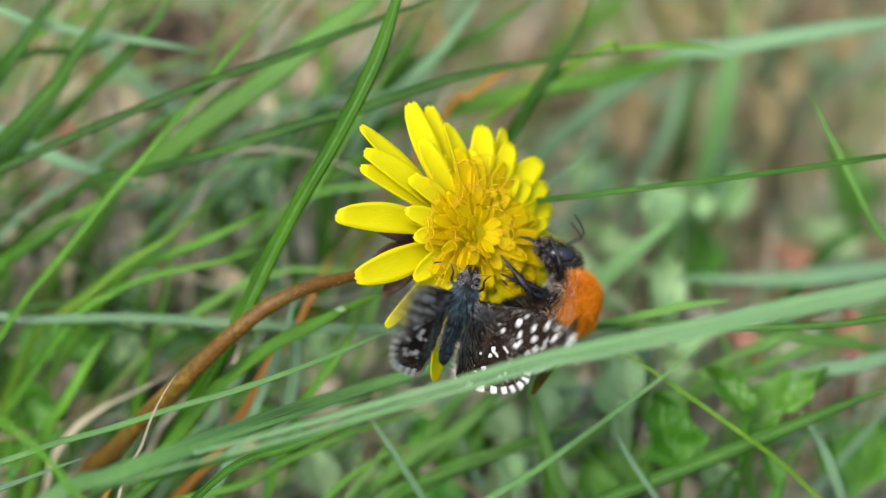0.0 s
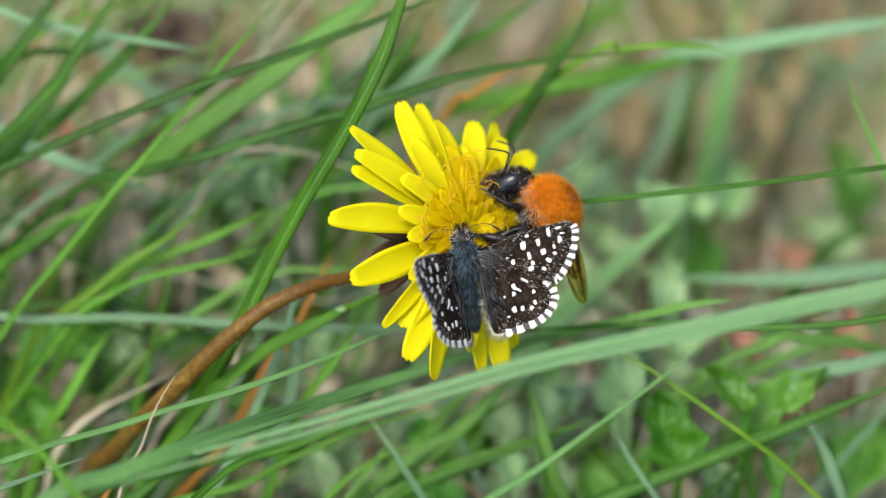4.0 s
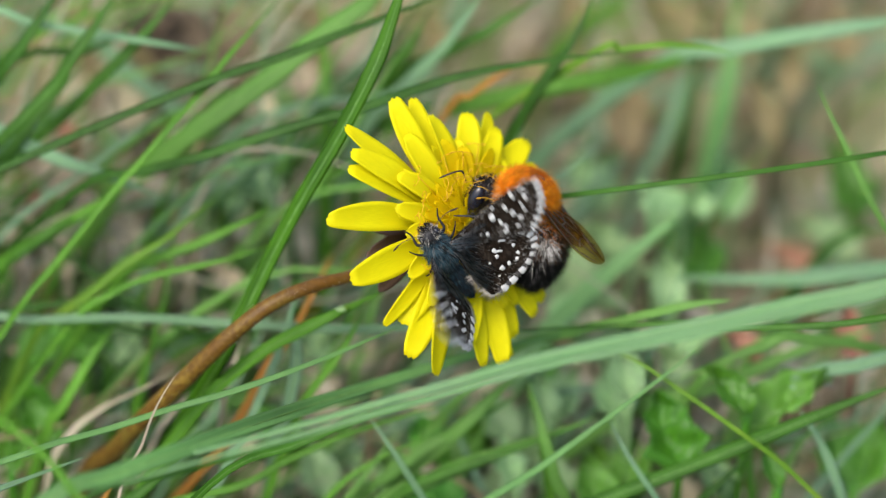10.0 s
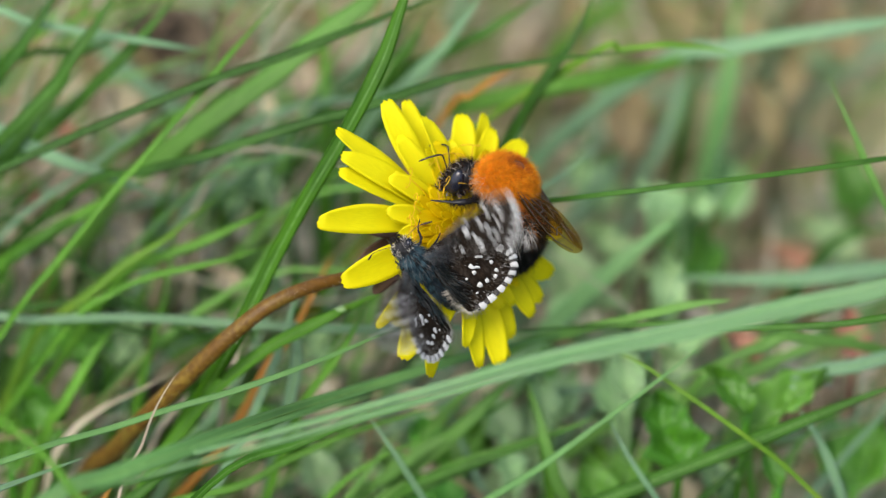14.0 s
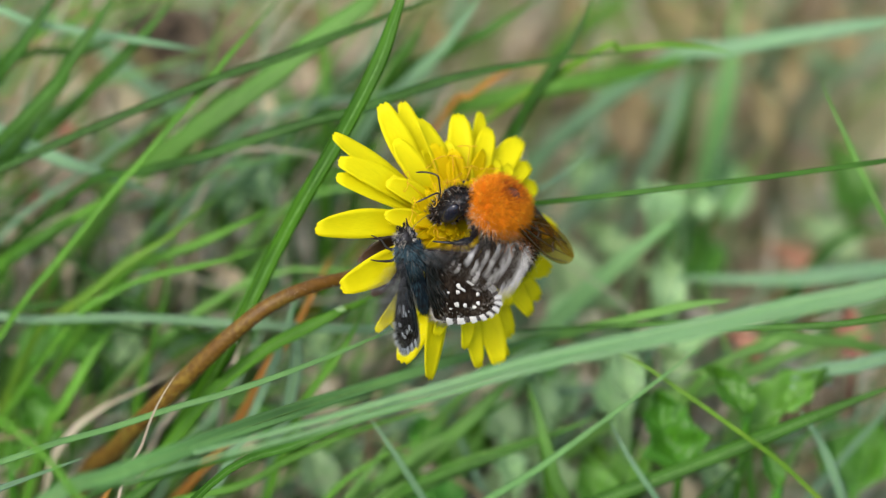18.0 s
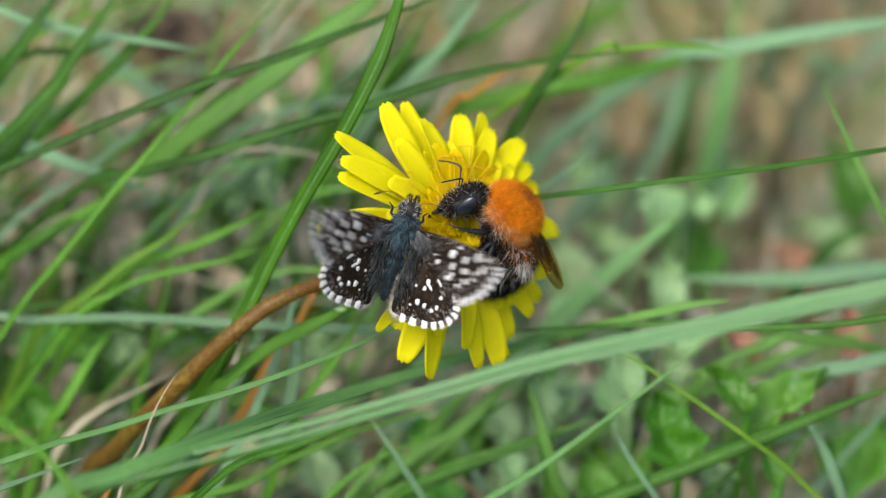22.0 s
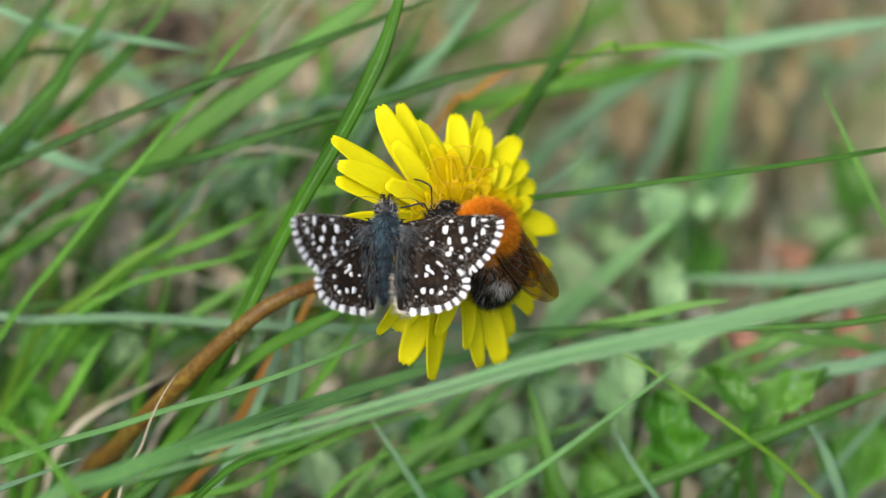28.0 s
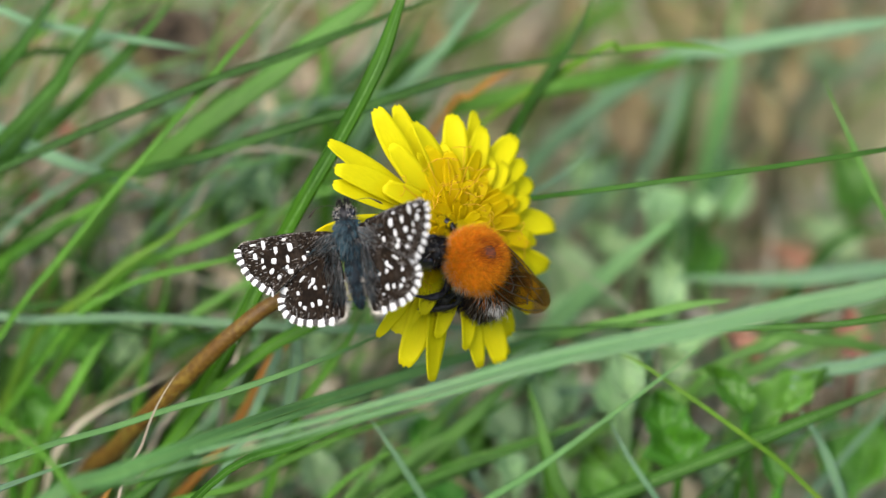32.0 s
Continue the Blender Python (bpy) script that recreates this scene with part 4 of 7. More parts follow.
leaf(19.7, -12.5, -50.0, 9.6, 7.6, 60, LEAFPALE, label="pale green herb leaf low in the grass")
leaf(16.1, -2.9, -56.0, 10.4, 8.5, 20, LEAFPALE, label="pale green herb leaf low in the grass")
leaf(6.4, -13.2, -50.0, 8.9, 6.7, 70, LEAFPALE, label="pale green herb leaf low in the grass")
leaf(12.9, -14.6, -44.0, 8.1, 5.8, -20, LEAFGREEN)
leaf(55.4, 8.6, -80.0, 9.3, 7.9, 20, LEAFGREEN)
leaf(52.0, 0.8, -76.0, 10.0, 7.9, 70, LEAFPALE, label="pale green herb leaf low in the grass")
leaf(28.6, -15.1, -34.0, 6.5, 5.7, 30, LEAFPALE, label="pale green herb leaf low in the grass")
leaf(50.7, -26.1, -40.0, 9.5, 8.3, 20, LEAFGREEN)
leaf(39.1, 8.6, -80.0, 9.3, 7.0, 0, LEAFPALE, label="pale green herb leaf low in the grass")
leaf(19.7, 8.6, -78.0, 9.3, 7.9, 40, LEAFPALE, label="pale green herb leaf low in the grass")
# more dark leaves added to darken the bright upper left
leaf(-28.6, 26.6, -56.0, 11.2, 8.5, 20, DARKLEAF, name="dry_leaf", label="dark brown leaf standing in for dark soil")
leaf(-36.4, 28.7, -62.0, 9.8, 8.6, 70, DARKLEAF, name="dry_leaf", label="dark brown leaf standing in for dark soil")
leaf(-40.1, 31.6, -60.0, 9.0, 6.8, 40, DARKLEAF, name="dry_leaf", label="dark brown leaf standing in for dark soil")
leaf(-32.5, 21.8, -58.0, 9.7, 6.8, -20, DARKLEAF, name="dry_leaf", label="dark brown leaf standing in for dark soil")
# beige leaves added to lighten the left and lower background
leaf(-47.5, 7.0, -44.0, 6.4, 3.2, 60, BEIGEFILL, name="dry_leaf", label="beige leaf added to lighten a patch low in the grass")
leaf(-43.5, 18.5, -60.0, 6.6, 4.4, 20, BEIGEFILL, name="dry_leaf", label="beige leaf added to lighten a patch low in the grass")
leaf(-23.3, 20.8, -62.0, 5.6, 1.6, 0, BEIGEFILL, name="dry_leaf", label="beige leaf added to lighten a patch low in the grass")
leaf(-53.2, 4.5, -46.0, 5.5, 3.8, 30, BEIGEFILL, name="dry_leaf", label="beige leaf added to lighten a patch low in the grass")
leaf(-43.2, 3.4, -50.0, 5.5, 3.4, 70, BEIGEFILL, name="dry_leaf", label="beige leaf added to lighten a patch low in the grass")
leaf(-55.4, -1.0, -46.0, 5.5, 3.8, 20, BEIGEFILL, name="dry_leaf", label="beige leaf added to lighten a patch low in the grass")
leaf(-36.9, 7.5, -56.0, 5.6, 3.9, 80, BEIGEFILL, name="dry_leaf", label="beige leaf added to lighten a patch low in the grass")
leaf(-10.4, -23.5, -38.0, 6.3, 4.7, 40, BEIGEFILL, name="dry_leaf", label="beige leaf added to lighten a patch low in the grass")
leaf(16.5, -17.4, -42.0, 5.5, 5.7, 10, BEIGEFILL, name="dry_leaf", label="beige leaf added to lighten a patch low in the grass")
leaf(28.7, -12.8, -46.0, 8.3, 5.3, 80, BEIGEFILL, name="dry_leaf", label="beige leaf added to lighten a patch low in the grass")
leaf(8.7, -27.0, -34.0, 6.3, 3.7, 50, BEIGEFILL, name="dry_leaf", label="beige leaf added to lighten a patch low in the grass")
leaf(-16.3, -18.1, -40.0, 5.5, 3.8, 20, BEIGEFILL, name="dry_leaf", label="beige leaf added to lighten a patch low in the grass")
leaf(32.6, -8.8, -50.0, 6.5, 3.8, 70, BEIGEFILL, name="dry_leaf", label="beige leaf added to lighten a patch low in the grass")
leaf(18.9, -8.8, -50.0, 4.6, 3.8, 30, BEIGEFILL, name="dry_leaf", label="beige leaf added to lighten a patch low in the grass")
leaf(53.9, -14.6, -44.0, 5.5, 4.8, 10, BEIGEFILL, name="dry_leaf", label="beige leaf added to lighten a patch low in the grass")
leaf(-1.0, -29.4, -32.0, 5.4, 3.7, 60, BEIGEFILL, name="dry_leaf", label="beige leaf added to lighten a patch low in the grass")
leaf(-32.7, -7.3, -48.0, 5.5, 3.4, 80, BEIGEFILL, name="dry_leaf", label="beige leaf added to lighten a patch low in the grass")
leaf(-48.3, -15.9, -40.0, 5.5, 2.8, 70, BEIGEFILL, name="dry_leaf", label="beige leaf added to lighten a patch low in the grass")
# olive-brown leaves added to darken the bright soil along the top
leaf(25.1, 19.4, -78.0, 14.5, 7.0, 0, OLIVEFILL, name="dry_leaf", label="olive-brown leaf added to darken a bright patch of soil")
leaf(43.4, 19.4, -80.0, 10.6, 5.0, 20, OLIVEFILL, name="dry_leaf", label="olive-brown leaf added to darken a bright patch of soil")
leaf(17.7, 32.6, -90.0, 8.8, 6.1, 30, OLIVEFILL, name="dry_leaf", label="olive-brown leaf added to darken a bright patch of soil")
leaf(31.9, 31.5, -90.0, 11.8, 7.1, 70, OLIVEFILL, name="dry_leaf", label="olive-brown leaf added to darken a bright patch of soil")
leaf(12.1, 24.1, -80.0, 6.8, 5.0, 10, OLIVEFILL, name="dry_leaf", label="olive-brown leaf added to darken a bright patch of soil")
leaf(48.3, 24.2, -84.0, 7.8, 4.6, -20, OLIVEFILL, name="dry_leaf", label="olive-brown leaf added to darken a bright patch of soil")
leaf(-1.9, 29.6, -84.0, 8.8, 5.1, 30, OLIVEFILL, name="dry_leaf", label="olive-brown leaf added to darken a bright patch of soil")
leaf(-19.0, 31.2, -84.0, 7.8, 6.1, 80, OLIVEFILL, name="dry_leaf", label="olive-brown leaf added to darken a bright patch of soil")
leaf(40.6, 30.8, -92.0, 9.8, 5.1, 60, OLIVEFILL, name="dry_leaf", label="olive-brown leaf added to darken a bright patch of soil")
leaf(54.8, 30.0, -92.0, 8.9, 6.1, 20, OLIVEFILL, name="dry_leaf", label="olive-brown leaf added to darken a bright patch of soil")
leaf(-42.0, 32.3, -92.0, 10.8, 7.2, 20, OLIVEFILL, name="dry_leaf", label="olive-brown leaf added to darken a bright patch of soil")
leaf(-35.7, 27.2, -92.0, 10.8, 7.2, 70, OLIVEFILL, name="dry_leaf", label="olive-brown leaf added to darken a bright patch of soil")
leaf(-51.5, 31.6, -92.0, 8.9, 6.1, 40, OLIVEFILL, name="dry_leaf", label="olive-brown leaf added to darken a bright patch of soil")
leaf(-57.0, 27.6, -92.0, 7.9, 5.1, 10, OLIVEFILL, name="dry_leaf", label="olive-brown leaf added to darken a bright patch of soil")
leaf(-28.6, 31.6, -92.0, 8.9, 6.1, -30, OLIVEFILL, name="dry_leaf", label="olive-brown leaf added to darken a bright patch of soil")
leaf(-42.0, 25.3, -92.0, 6.9, 5.1, 60, OLIVEFILL, name="dry_leaf", label="olive-brown leaf added to darken a bright patch of soil")
leaf(-17.6, 25.3, -92.0, 7.9, 5.1, 30, OLIVEFILL, name="dry_leaf", label="olive-brown leaf added to darken a bright patch of soil")
leaf(-8.2, 32.3, -92.0, 8.9, 6.1, 70, OLIVEFILL, name="dry_leaf", label="olive-brown leaf added to darken a bright patch of soil")
leaf(-49.1, 26.0, -92.0, 5.9, 4.1, 0, OLIVEFILL, name="dry_leaf", label="olive-brown leaf added to darken a bright patch of soil")
# further beige leaves, again to lighten low dark places
leaf(-7.6, -26.7, -46.0, 5.5, 3.8, 30, BEIGEFILL, name="dry_leaf", label="beige leaf added to lighten a patch low in the grass")
leaf(12.2, -30.0, -46.0, 5.5, 3.8, 70, BEIGEFILL, name="dry_leaf", label="beige leaf added to lighten a patch low in the grass")
leaf(22.5, -26.4, -46.0, 5.5, 3.8, 10, BEIGEFILL, name="dry_leaf", label="beige leaf added to lighten a patch low in the grass")
leaf(-19.4, -28.9, -46.0, 5.5, 3.8, 50, BEIGEFILL, name="dry_leaf", label="beige leaf added to lighten a patch low in the grass")
leaf(4.8, -20.5, -46.0, 5.5, 3.8, 20, BEIGEFILL, name="dry_leaf", label="beige leaf added to lighten a patch low in the grass")
leaf(17.3, -23.4, -46.0, 5.5, 4.3, 80, BEIGEFILL, name="dry_leaf", label="beige leaf added to lighten a patch low in the grass")
leaf(-13.5, -30.0, -46.0, 4.6, 3.8, 10, BEIGEFILL, name="dry_leaf", label="beige leaf added to lighten a patch low in the grass")
leaf(-39.2, -2.9, -46.0, 5.5, 3.8, 40, BEIGEFILL, name="dry_leaf", label="beige leaf added to lighten a patch low in the grass")
leaf(-33.4, -0.7, -46.0, 4.6, 2.9, 10, BEIGEFILL, name="dry_leaf", label="beige leaf added to lighten a patch low in the grass")
# beige and pale green leaves added to lighten the left middle
leaf(-26.4, 3.1, -56.0, 5.6, 3.9, 30, BEIGEFILL, name="dry_leaf", label="beige leaf added to lighten a patch low in the grass")
leaf(-22.3, 7.2, -56.0, 5.6, 3.4, 70, BEIGEFILL, name="dry_leaf", label="beige leaf added to lighten a patch low in the grass")
leaf(-30.5, -0.3, -56.0, 4.7, 3.9, 10, BEIGEFILL, name="dry_leaf", label="beige leaf added to lighten a patch low in the grass")
leaf(-19.3, 1.2, -56.0, 4.7, 3.4, 50, BEIGEFILL, name="dry_leaf", label="beige leaf added to lighten a patch low in the grass")
leaf(-24.5, -2.5, -56.0, 5.6, 3.9, -20, LEAFPALE, label="pale green herb leaf low in the grass")
leaf(-28.3, 6.8, -56.0, 5.6, 4.4, 40, LEAFPALE, label="pale green herb leaf low in the grass")
leaf(-18.2, 6.8, -56.0, 4.7, 3.4, 80, LEAFPALE, label="pale green herb leaf low in the grass")
leaf(-40.6, 0.1, -56.0, 5.6, 3.9, 20, LEAFPALE, label="pale green herb leaf low in the grass")
leaf(-51.8, 1.6, -56.0, 5.6, 3.9, 60, LEAFPALE, label="pale green herb leaf low in the grass")


def litter():
    """Loose dry stalks and shreds on the soil, and the shorter grass between, too many to count."""
    rng = random.Random(5)
    for name, mat, count, label, low, high in (
            ("dead_grass", DEADPALE, 650, "tangled dry pale grass litter above the soil", 14, 50),
            ("browned_grass", BROWNED, 260, "tangled browned grass stalks above the soil", 14, 50),
            ("brown_litter", SHREDS, 420, "brown shreds of dead leaves on the soil", 5, 15),
            ("fine_grass", GREEN, 110, "fine green grass tangled over the soil", 18, 55),
            ("fine_pale_grass", GLAUCOUS, 200, "fine pale blue-green grass tangled over the soil", 18, 55),
            ("short_grass", GREEN, 45, "short green grass growing from the soil", 22, 60),
            ("pale_short_grass", GLAUCOUS, 80, "short pale blue-green grass growing from the soil", 22, 60),
            ("light_short_grass", LIGHT, 50, "short light green grass growing from the soil", 20, 52)):
        s = Shape()
        for _ in range(count):
            x, y = rng.uniform(-115, 115), rng.uniform(-45, 190)
            h = rng.uniform(low, high)
            # the soil lies barer on one side
            if x > 12 and y > 35 and mat in (GREEN, GLAUCOUS, LIGHT, DEADPALE) and rng.random() < (0.75 if mat is DEADPALE else 0.15):
                continue
            a = rng.gauss(0.45, 0.7) if "grass" in name and name != "dead_grass" else rng.uniform(0, 6.28)
            if name in ("dead_grass", "browned_grass", "brown_litter", "fine_grass", "fine_pale_grass"):
                a = rng.uniform(0, 6.28) if rng.random() < 0.5 else rng.gauss(0.5, 0.5)
                rise = rng.uniform(0, 5) if name == "brown_litter" else abs(rng.gauss(0, 13))
                pts = [(x, y, 0.3), (x + h * 0.5 * math.cos(a), y + h * 0.5 * math.sin(a), 1 + rise), (x + h * math.cos(a + 0.2), y + h * math.sin(a + 0.2), 0.6 + rise * rng.uniform(0.3, 1.2))]
                if any((BED.inverted() @ (Vector(p) * MM)).z > -0.03 for p in pts):
                    continue
                w = rng.uniform(2, 4.5) if name == "brown_litter" else rng.uniform(0.4, 0.9 if mat is DEADPALE else 1.3)
            else:
                lean = rng.uniform(0.35, 1.1)
                top = min(h * (1.1 - 0.6 * lean), 34 + 0.25 * max(0, y))
                pts = [(x, y, -2), (x + h * 0.3 * lean * math.cos(a), y + h * 0.3 * lean * math.sin(a), top * 0.65), (x + h * lean * math.cos(a), y + h * lean * math.sin(a), top)]
                # keep the space round the flower clear
                if any((BED.inverted() @ (Vector(p) * MM)).z > -0.022 for p in pts):
                    continue
                w = rng.uniform(0.8, 2.0)
            b = blade_shape(smooth_path(pts, 6), w)
            s.add(b.v, b.f)
            s.uv += b.uv
        ob = new(name, s.mesh(name, mat))
        tagged(ob, label, "grass" if "grass" in name else "litter", kind="stuff")


litter()


def tangle():
    """Thin grass blades crossing behind the flower, rooted in the soil, too many to count."""
    rng = random.Random(12)
    for name, mat, count, label in (("thin_grass", GREEN, 38, "thin green grass blades crossing behind the flower"),
                                    ("thin_dark_grass", DEEP, 26, "thin dark green grass blades crossing behind the flower"),
                                    ("thin_pale_grass", GLAUCOUS, 46, "thin grey-green grass blades crossing behind the flower"),
                                    ("thin_bleached_grass", DEADPALE, 30, "thin bleached grass stalks crossing behind the flower"),
                                    ("thin_light_grass", LIGHT, 36, "thin light green grass blades crossing behind the flower"),
                                    ("thin_dry_grass", BROWNED, 10, "thin browned grass stalks crossing behind the flower")):
        s = Shape()
        for _ in range(count):
            x, y, z = rng.uniform(-62, -8), rng.uniform(-34, 32), -rng.uniform(24, 58)
            if rng.random() < 0.25 and mat is GREEN:
                x, y = rng.uniform(0, 58), rng.uniform(-34, -18)
            if rng.random() < 0.4 and mat in (GLAUCOUS, DEADPALE, LIGHT):
                x, y = rng.uniform(-25, 58), rng.uniform(-34, -12)
            a, n = radians(rng.gauss(42, 24 if mat is not DEADPALE else 40)), rng.uniform(16, 46)
            bend = rng.gauss(0, 0.1) * n
            pts = [(x - n * 0.5 * math.cos(a), y - n * 0.5 * math.sin(a), z - 4), (x - bend * math.sin(a), y + bend * math.cos(a), z), (x + n * 0.5 * math.cos(a), y + n * 0.5 * math.sin(a), z - rng.uniform(0, 5))]
            path = [slant(*p) for p in pts]
            if min(p.z for p in path) < 3:
                continue
            d = (path[0] - path[1]).normalized()
            h = path[0].z
            mid = path[0] + d * h * 0.3 - Vector((0, 0, h * 0.3))
            root = Vector((mid.x, mid.y, -2.5)) + Vector((d.x, d.y, 0)) * h * 0.25
            b = blade_shape(smooth_path([root, mid] + path, 14), rng.uniform(0.35, 0.6 if mat in (DEADPALE, BROWNED) else 1.1))
            s.add(b.v, b.f)
            s.uv += b.uv
        tagged(new(name, s.mesh(name, mat)), label, "grass", kind="stuff")


tangle()


def meadow():
    """The same low grass carrying on round about, outside the close view, thinning out unevenly with distance."""
    rng = random.Random(40)
    for name, mat in (("meadow_grass", GREEN), ("pale_meadow_grass", LIGHT)):
        s = Shape()
        for _ in range(5600):
            a = rng.uniform(0, 2 * math.pi)
            r = 3200 * rng.random() ** 1.7
            x, y = r * math.cos(a), 60 + r * math.sin(a)
            if abs(x) < 122 and -52 < y < 200:
                continue
            if rng.random() < 0.55 * (r / 3200) + 0.5 * noise.noise(Vector((x / 420, y / 420, 2.0))):
                continue
            h = (rng.uniform(18, 40) if y < 0 and r < 600 else rng.uniform(28, 80)) * (1 + r / 4000)
            a, lean = rng.uniform(0, 6.28), rng.uniform(0.3, 1.2)
            pts = [(x, y, -2), (x + h * 0.35 * lean * math.cos(a), y + h * 0.35 * lean * math.sin(a), h * 0.65), (x + h * lean * math.cos(a), y + h * lean * math.sin(a), h * (1.05 - 0.35 * lean))]
            if max(abs(pts[2][0]) - 95, -pts[2][1] - 45) < 0 and pts[2][1] < 195:
                continue
            b = blade_shape(smooth_path(pts, 4), rng.uniform(2.0, 4.0) * (1 + r / 1500))
            s.add(b.v, b.f)
            s.uv += b.uv
        tagged(new(name, s.mesh(name, mat)), "low green meadow grass growing all round the flower" if mat is GREEN else "low light green meadow grass growing all round", "grass", kind="stuff")


meadow()


def pebble(x, y, z, r):
    s = Shape()
    ball(s, (0, 0, 0), (r, r * 0.8, r * 0.55), None, 10, 14, lump=0.25)
    p = slant(x, y, z)
    ob = new("pebble", s.mesh("pebble", PEBBLE))
    ob.location = (p.x * MM, p.y * MM, r * 0.25 * MM)
    tagged(ob, "pale grey-pink pebble half sunk in the soil", "stone", "pebbles on the soil")


pebble(30.3, -12.7, -40.0, 2.9)
pebble(48.5, 1.6, -60.0, 4.1)
pebble(57.8, 20.5, -90.0, 4.3)
pebble(-46.0, 8.5, -70.0, 2.3)
pebble(-22.8, 19.7, -50.0, 1.6)
pebble(-51.7, -20.5, -46.0, 1.8)
pebble(-45.2, 15.5, -80.0, 2.3)


def water_drop(x, y, z, r):
    s = Shape()
    ball(s, (0, 0, 0), (r, r, r * 0.8), None, 10, 14)
    p = slant(x, y, z)
    ob = new("water_drop", s.mesh("water_drop", WATER))
    ob.location = p * MM
    tagged(ob, "clear round water drop resting on a herb leaf", "water drop", "water drops on the leaf")


water_drop(43.5, -16.9, -16.0, 0.44)
water_drop(47.9, -16.6, -16.0, 0.41)
water_drop(41.5, -21.6, -16.0, 0.38)



def seed_husk(x, y, z):
    """A small two-lobed husk caught on a grass blade."""
    c = slant(x, y, z)
    ob = thing("seed_husk", Matrix.Translation(c * MM), "tiny yellow-green seed husk caught on a grass blade", "seed")
    h = Shape()
    ball(h, (0, 0, 0), (0.85, 0.42, 0.4), None, 8, 12, taper=0.3)
    part("husk", h, LEAFPALE, ob)
    h = Shape()
    ball(h, (0.6, 0.15, 0.18), (0.4, 0.25, 0.25), None, 6, 10)
    part("husk_tip", h, YELLOWISH, ob)
    return ob


seed_husk(-12.4, -7.35, -5.6)

# ---- the flower ----
BASE = slant(-48.8, -33.2, -36.0)
ROOT = Vector((BASE.x, BASE.y, 0))
dandelion = thing("dandelion", Matrix.Translation(ROOT * MM), "yellow dandelion-like flower on a curved reddish stem", "flower")


def flower_stem():
    """Leaning hollow stalk, reddish, thickest below, with short pale hairs near the head."""
    path = [tuple(ROOT - Vector((0, 0, 2)))] + [tuple(slant(*p)) for p in ((-45.1, -29.3, -26.0), (-41.0, -25.2, -17.0), (-36.3, -20.4, -9.0), (-31.2, -15.6, -4.0), (-26.2, -10.9, -1.0), (-21.4, -7.1, 0.0), (-16.7, -4.8, -0.5), (-11.2, -3.3, -3.0), (-6.5, -2.0, -6.0))]
    pts = [Vector(p) - ROOT for p in smooth_path(path, 40)]
    s = Shape()
    rad = [1.28 - 0.60 * (i / 40) ** 1.5 for i in range(41)]
    tube(s, pts, rad, 14)
    rng = random.Random(9)
    stem = part("stem", s, STEM, dandelion, "reddish-brown curved flower stem")
    h = Shape()
    for _ in range(260):
        i = int(rng.uniform(14, 39.9))
        p = pts[i].lerp(pts[i + 1], rng.random())
        d = Vector((rng.gauss(0, 1), rng.gauss(0, 1), rng.gauss(0, 1))).normalized()
        ax = (pts[i + 1] - pts[i]).normalized()
        d = (d - ax * d.dot(ax)).normalized()
        a = p + d * rad[i] * 0.95
        tube(h, [a, a + d * rng.uniform(0.15, 0.4) + ax * 0.1], [0.022, 0.006], 3)
    part("stem_hairs", h, STEMHAIR, stem)
    return stem


flower_stem()
head = new("flower_head")
head.parent = dandelion
tagged(head, "golden yellow flower head with strap-shaped petals")


def petal_shape(long, wide, start, rise, cup, seed, arch=0.9):
    """A strap petal along +y with a toothed end; rise in mm at its tip."""
    rng = random.Random(seed)
    s = Shape()
    n, k = 12, 3
    ux = rng.uniform(-0.09, 0.09)
    twist = rng.uniform(-0.6, 0.6)
    top, bot = [], []
    for i in range(n + 1):
        t = i / n
        y = start + (long - start) * t
        w = wide * 0.53 * (0.28 + 0.72 * math.sin(min(1.0, t * 1.35) * math.pi / 2)) * (1 - 0.52 * (max(0, t - 0.58) / 0.42) ** 1.9)
        z = rise * t ** 0.8 + arch * math.sin(t * math.pi)
        for j in range(-k, k + 1):
            q = j / k
            tooth = (0.30 if j % 2 else 0.0) * rng.uniform(0.4, 1.3) + 0.35 * q * q if i == n else 0.22 * q * q * t ** 9
            p = Vector((q * w + 2.2 * ux * (y - start) * (1 - t), y - tooth, z + cup * q * q * w * (1 - 0.5 * t) + twist * q * w * t - (0.07 if j in (-1, 1) else 0.0)))
            top.append(p)
            bot.append(p - Vector((0, 0, 0.14)))
    row = 2 * k + 1
    faces = [(i * row + j, i * row + j + 1, (i + 1) * row + j + 1, (i + 1) * row + j) for i in range(n) for j in range(row - 1)]
    off = len(top)
    rim = [j for j in range(row)] + [i * row + row - 1 for i in range(1, n + 1)] + [n * row + j for j in range(row - 2, -1, -1)] + [i * row for i in range(n - 1, 0, -1)]
    faces += [tuple(a + off for a in reversed(q)) for q in faces]
    faces += [(rim[a], rim[a - 1], rim[a - 1] + off, rim[a] + off) for a in range(len(rim))]
    s.add(top + bot, faces)
    return s


def petal(az, long, wide=2.6, start=1.5, rise=2.0, cup=0.35, mat=PETAL, base=0.0, arch=0.9):
    part("petal", petal_shape(long, wide, start, rise - base, cup, int(az * 7 + long * 13) % 999, arch), mat, head, "", pose(0, 0, base * MM, 0, 0, az - 90))


